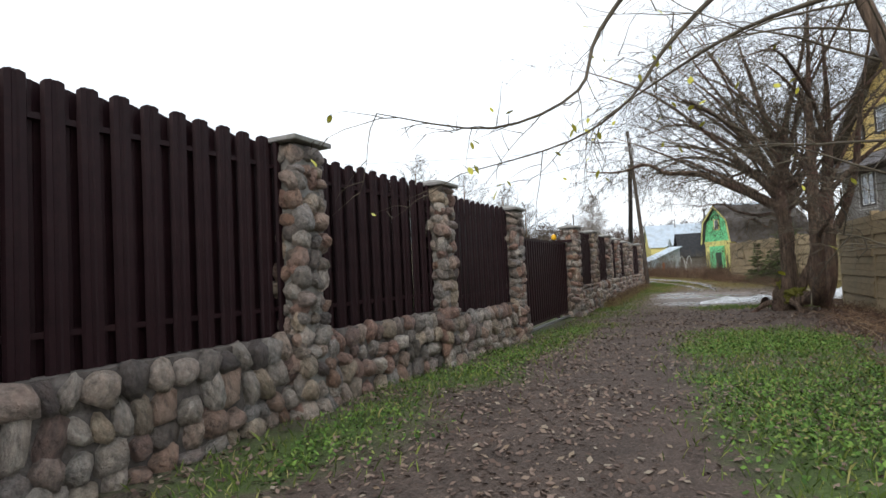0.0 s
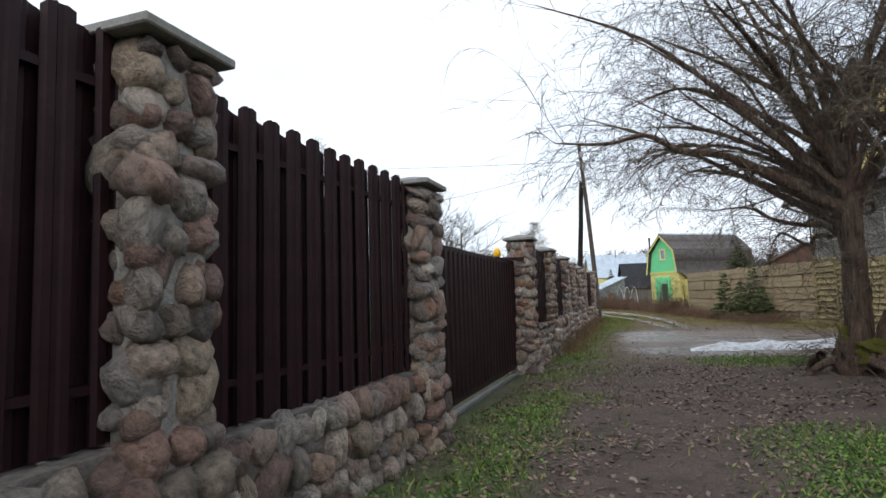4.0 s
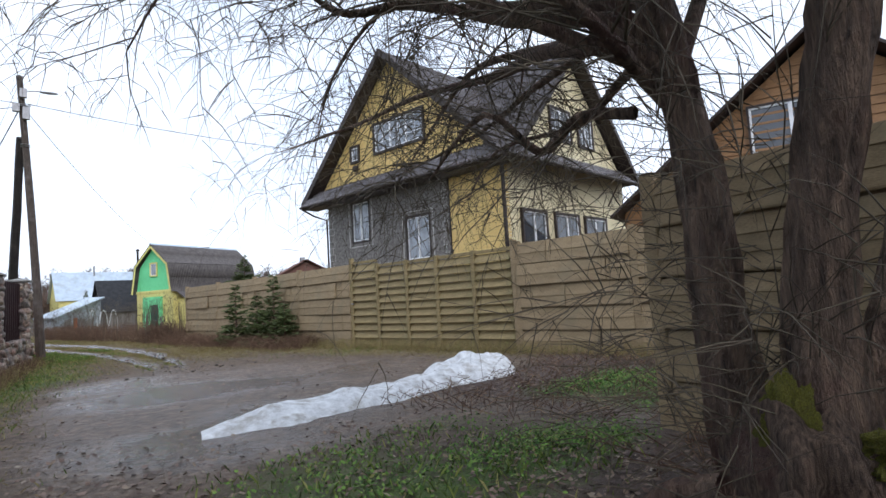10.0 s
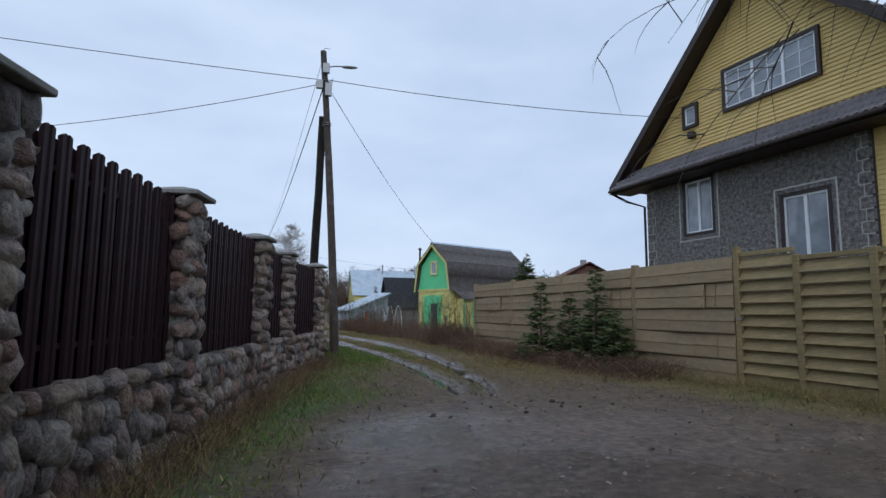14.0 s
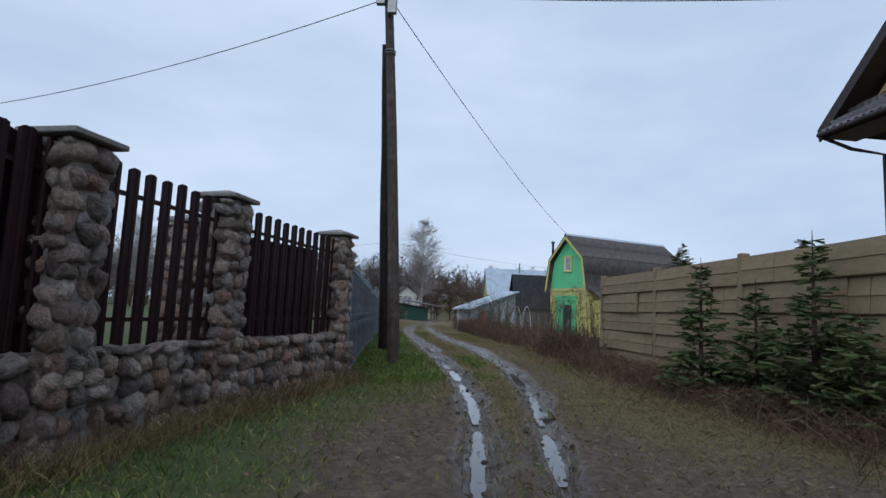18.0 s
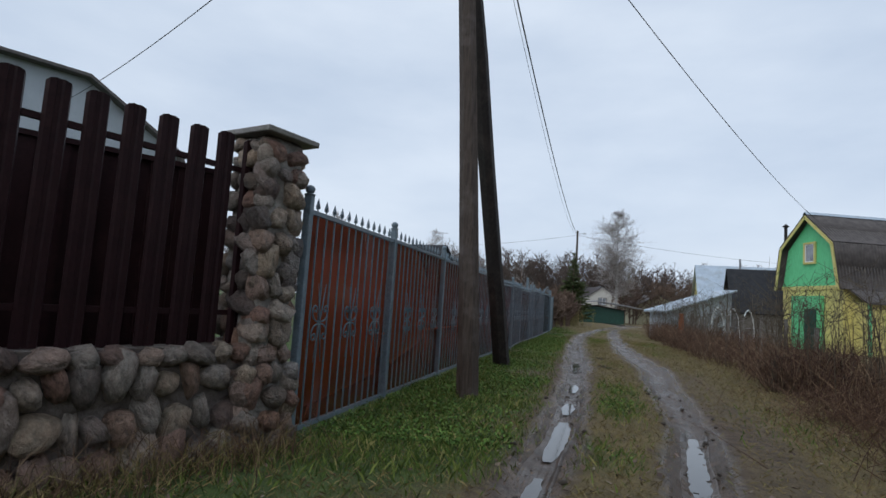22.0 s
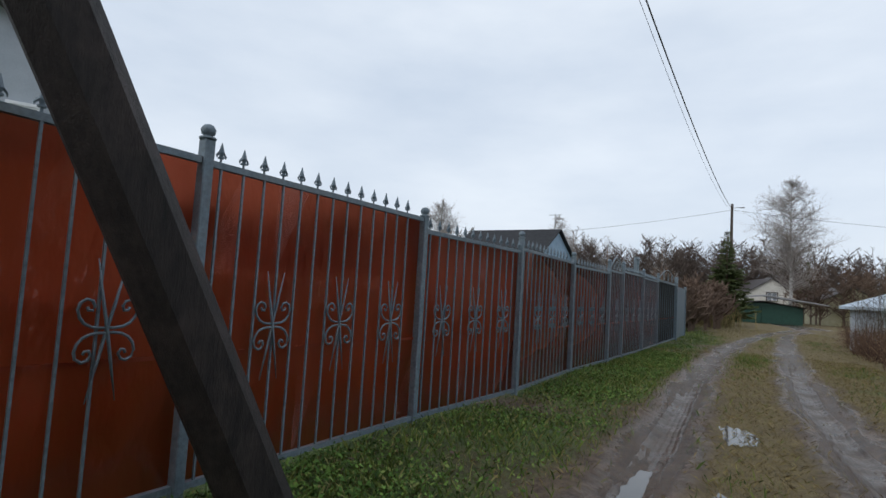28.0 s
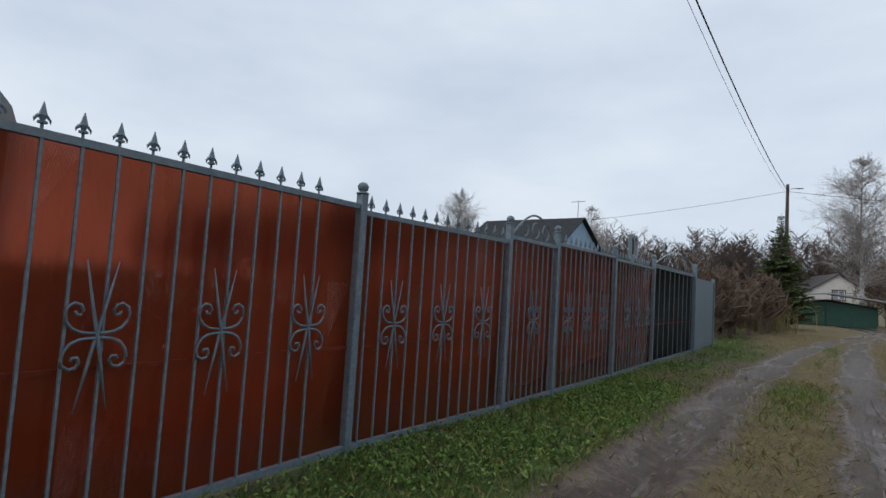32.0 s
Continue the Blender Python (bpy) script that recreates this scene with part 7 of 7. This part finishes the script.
# clods and gravel in the mud
def clod_mesh():
    T = Tubes()
    q = random.Random(52)
    for _ in range(420):
        y = q.uniform(26, 40)
        x = float(x_at(RUT_L, y)) + q.gauss(0.9, 1.0)
        m_, g_, *_ = covers(np.array([x]), np.array([y]))
        if m_[0] < 0.3:
            continue
        s = q.uniform(0.008, 0.03) * (1.5 if q.random() < 0.04 else 1)
        z = float(ground_height(np.array([x]), np.array([y]))[0])
        a = q.uniform(0, 6.28)
        d = Vector((math.cos(a), math.sin(a), 0)) * s * 1.3
        c = Vector((x, y, z + s * 0.2))
        T.add([c - d, c - d * 0.5 + Vector((0, 0, s * 0.3)), c + d * 0.4 + Vector((0, 0, s * 0.25)), c + d], [s * 0.15, s * q.uniform(0.6, 0.9), s * q.uniform(0.5, 0.9), s * 0.1], 5)
    return T


M_CLOD = material("mud_clod", (0.028, 0.022, 0.018), (0.07, 0.057, 0.045), 0.7, scale=14, bump=0.6)
tagged(part("mud_clods", clod_mesh().mesh("mud_clods", M_CLOD), None), "dark clods of churned mud along the ruts", "mud", kind="stuff")


# ---- dead stems and brush ----
def stems(name, n, place, hmin, hmax, seed, label, mat, thick=0.004, lean=0.35, branch=2):
    q = random.Random(seed)
    T = Tubes()
    for _ in range(n):
        x, y = place(q)
        g = ground_z(x, y)
        h = q.uniform(hmin, hmax)
        a = q.uniform(0, 6.28)
        k = q.uniform(0, lean) * h
        tip = Vector((x + math.cos(a) * k, y + math.sin(a) * k, g + h))
        mid = Vector((x, y, g)).lerp(tip, 0.5) + Vector((q.uniform(-0.05, 0.05), q.uniform(-0.05, 0.05), 0.05 * h))
        if lean > 1 and q.random() < 0.35:
            tip.z = g + h * q.uniform(0.15, 0.5)
            mid.z = g + h * 0.85
        T.add(smooth_line([Vector((x, y, g - 0.02)), mid, tip], 2), [thick, thick * 0.9, thick * 0.8, thick * 0.6, thick * 0.3], 3)
        for _ in range(branch):
            s = mid.lerp(tip, q.random())
            T.add([s, s + Vector((q.uniform(-1, 1), q.uniform(-1, 1), q.uniform(0.1, 1))) * 0.28 * h], [thick * 0.6, thick * 0.25], 3)
    tagged(part(name, T.mesh(name, mat, False), None), label, "brush", kind="stuff")


def right_side(q):
    y = q.uniform(38.5, 66)
    while noise.noise(Vector((y * 0.7, 3.1, 0))) < 0.05 and q.random() < 0.75:
        y = q.uniform(38.5, 66)
    return float(x_at(RUT_R, y)) + 2.1 + abs(q.gauss(0, 1.3)) + 0.5 * noise.noise(Vector((y * 1.3, 7.7, 0))), y


def right_edge(q):
    y = q.uniform(28.0, 39.0)
    return float(x_at(FAR_WALL, y)) - 0.12 - abs(q.gauss(0, 0.75)), y


def fence_foot(q):
    y = q.uniform(20, 34.5)
    return float(x_at(PILLARS, y)) + 0.35 + abs(q.gauss(0, 0.25)), y


def wall_foot(q):
    y = q.uniform(3, 15.5)
    return float(x_at(NEAR_WALL, y)) - 0.2 - abs(q.gauss(0, 0.6)), y


def slat_foot(q):
    y = q.uniform(17.0, 29.0)
    return float(x_at(FAR_WALL + SLATS + BACK_WALL, y)) - 0.12 - abs(q.gauss(0, 0.35)), y


stems("dead_brush", 4200, right_side, 0.2, 1.0, 81, "tangled brown dead stems along the lane", MS_STEM, 0.006, 1.5, 5)
stems("bramble_edge", 4200, right_edge, 0.06, 0.5, 82, "flattened brown brambles at the fence foot", MS_STEM, 0.004, 2.6, 2)
stems("fence_straw", 3000, fence_foot, 0.04, 0.24, 91, "pale matted straw at the foot of the stone fence", MS_STRAW, 0.003, 2.2, 1)
stems("dry_stalks", 2200, fence_foot, 0.06, 0.36, 83, "dry straw and stalks at the foot of the stone fence", MS_STEM, 0.003, 1.2, 1)
stems("brush_litter", 1500, wall_foot, 0.05, 0.35, 84, "cut twigs lying along the concrete wall", MS_STEM, 0.006, 3.5, 2)
stems("straw_edge", 2600, slat_foot, 0.05, 0.3, 85, "dry straw along the slatted gate", MS_STRAW, 0.003, 1.6, 1)
stems("bare_saplings", 240, right_side, 1.2, 2.3, 86, "thin bare saplings in the dead brush", M_TWIG, 0.009, 0.25, 8)


def yard_edge(q):
    return q.uniform(11.6, 16.6), q.uniform(16.0, 19.3)


stems("fallen_twigs", 900, yard_edge, 0.03, 0.2, 88, "fallen twigs and dead stalks under the willow", MS_STEM, 0.005, 4.0, 1)


def reed_spot(q):
    return 20.6 + q.gauss(0, 0.7), 82.0 + q.gauss(0, 1.6)


stems("dry_reeds", 500, reed_spot, 0.7, 1.5, 87, "pale dry reed clump by the far spruce", MS_STRAW, 0.012, 0.3, 1)


# ---- garden fence beyond the brush ----
def garden_fence():
    q = random.Random(91)
    pts = [(22.2, 44.0), (23.0, 50.0), (23.9, 56.0), (25.0, 63.0), (26.6, 71.0), (28.6, 80.0), (31.5, 92.0)]
    ob = thing("garden_fence", pose(0, 0, 0), "weathered grey garden fence of uneven boards and posts", "fence")
    plank = mesh_of("board", box(-0.045, 0.045, -0.01, 0.01, 0, 1.0), M_GREYBOARD)
    for a, b in zip(pts, pts[1:]):
        L = dist(a, b)
        m = along(a, b)
        if a[1] >= 56:
            part("rail", box(0, L, 0.01, 0.05, 0.95, 1.02), M_GREYBOARD, ob, m=m)
            n = int(L / 0.17)
            for k in range(n):
                part("board", plank, None, ob, m=m @ pose(k * L / n, 0, 0, 0, q.uniform(-3, 3), 0) @ Matrix.Diagonal((1, 1, q.uniform(1.1, 1.45), 1)))
        for k in range(int(L / 2.0)):
            part("post", tube([(0, 0, -0.1), (0, 0, q.uniform(1.2, 1.5))], 0.05, 6), M_GREYBOARD, ob, m=m @ pose(2.0 * k, 0.06, 0, 0, q.uniform(-4, 4), 0))
    for z in (0.5, 1.05):
        part("wire", tube([(x, y, z) for x, y in pts[:4]], 0.004, 4), M_STEEL, ob)
    post = thing("rusty_post", pose(22.8, 56.0, 0), "thick rusty orange steel post by the lane", "post")
    part("shaft", tube([(0, 0, -0.1), (0, 0, 1.45)], [0.11, 0.11], 8), material("rust", (0.22, 0.07, 0.03), (0.34, 0.13, 0.06), 0.85, scale=8, bump=0.4), post)


garden_fence()
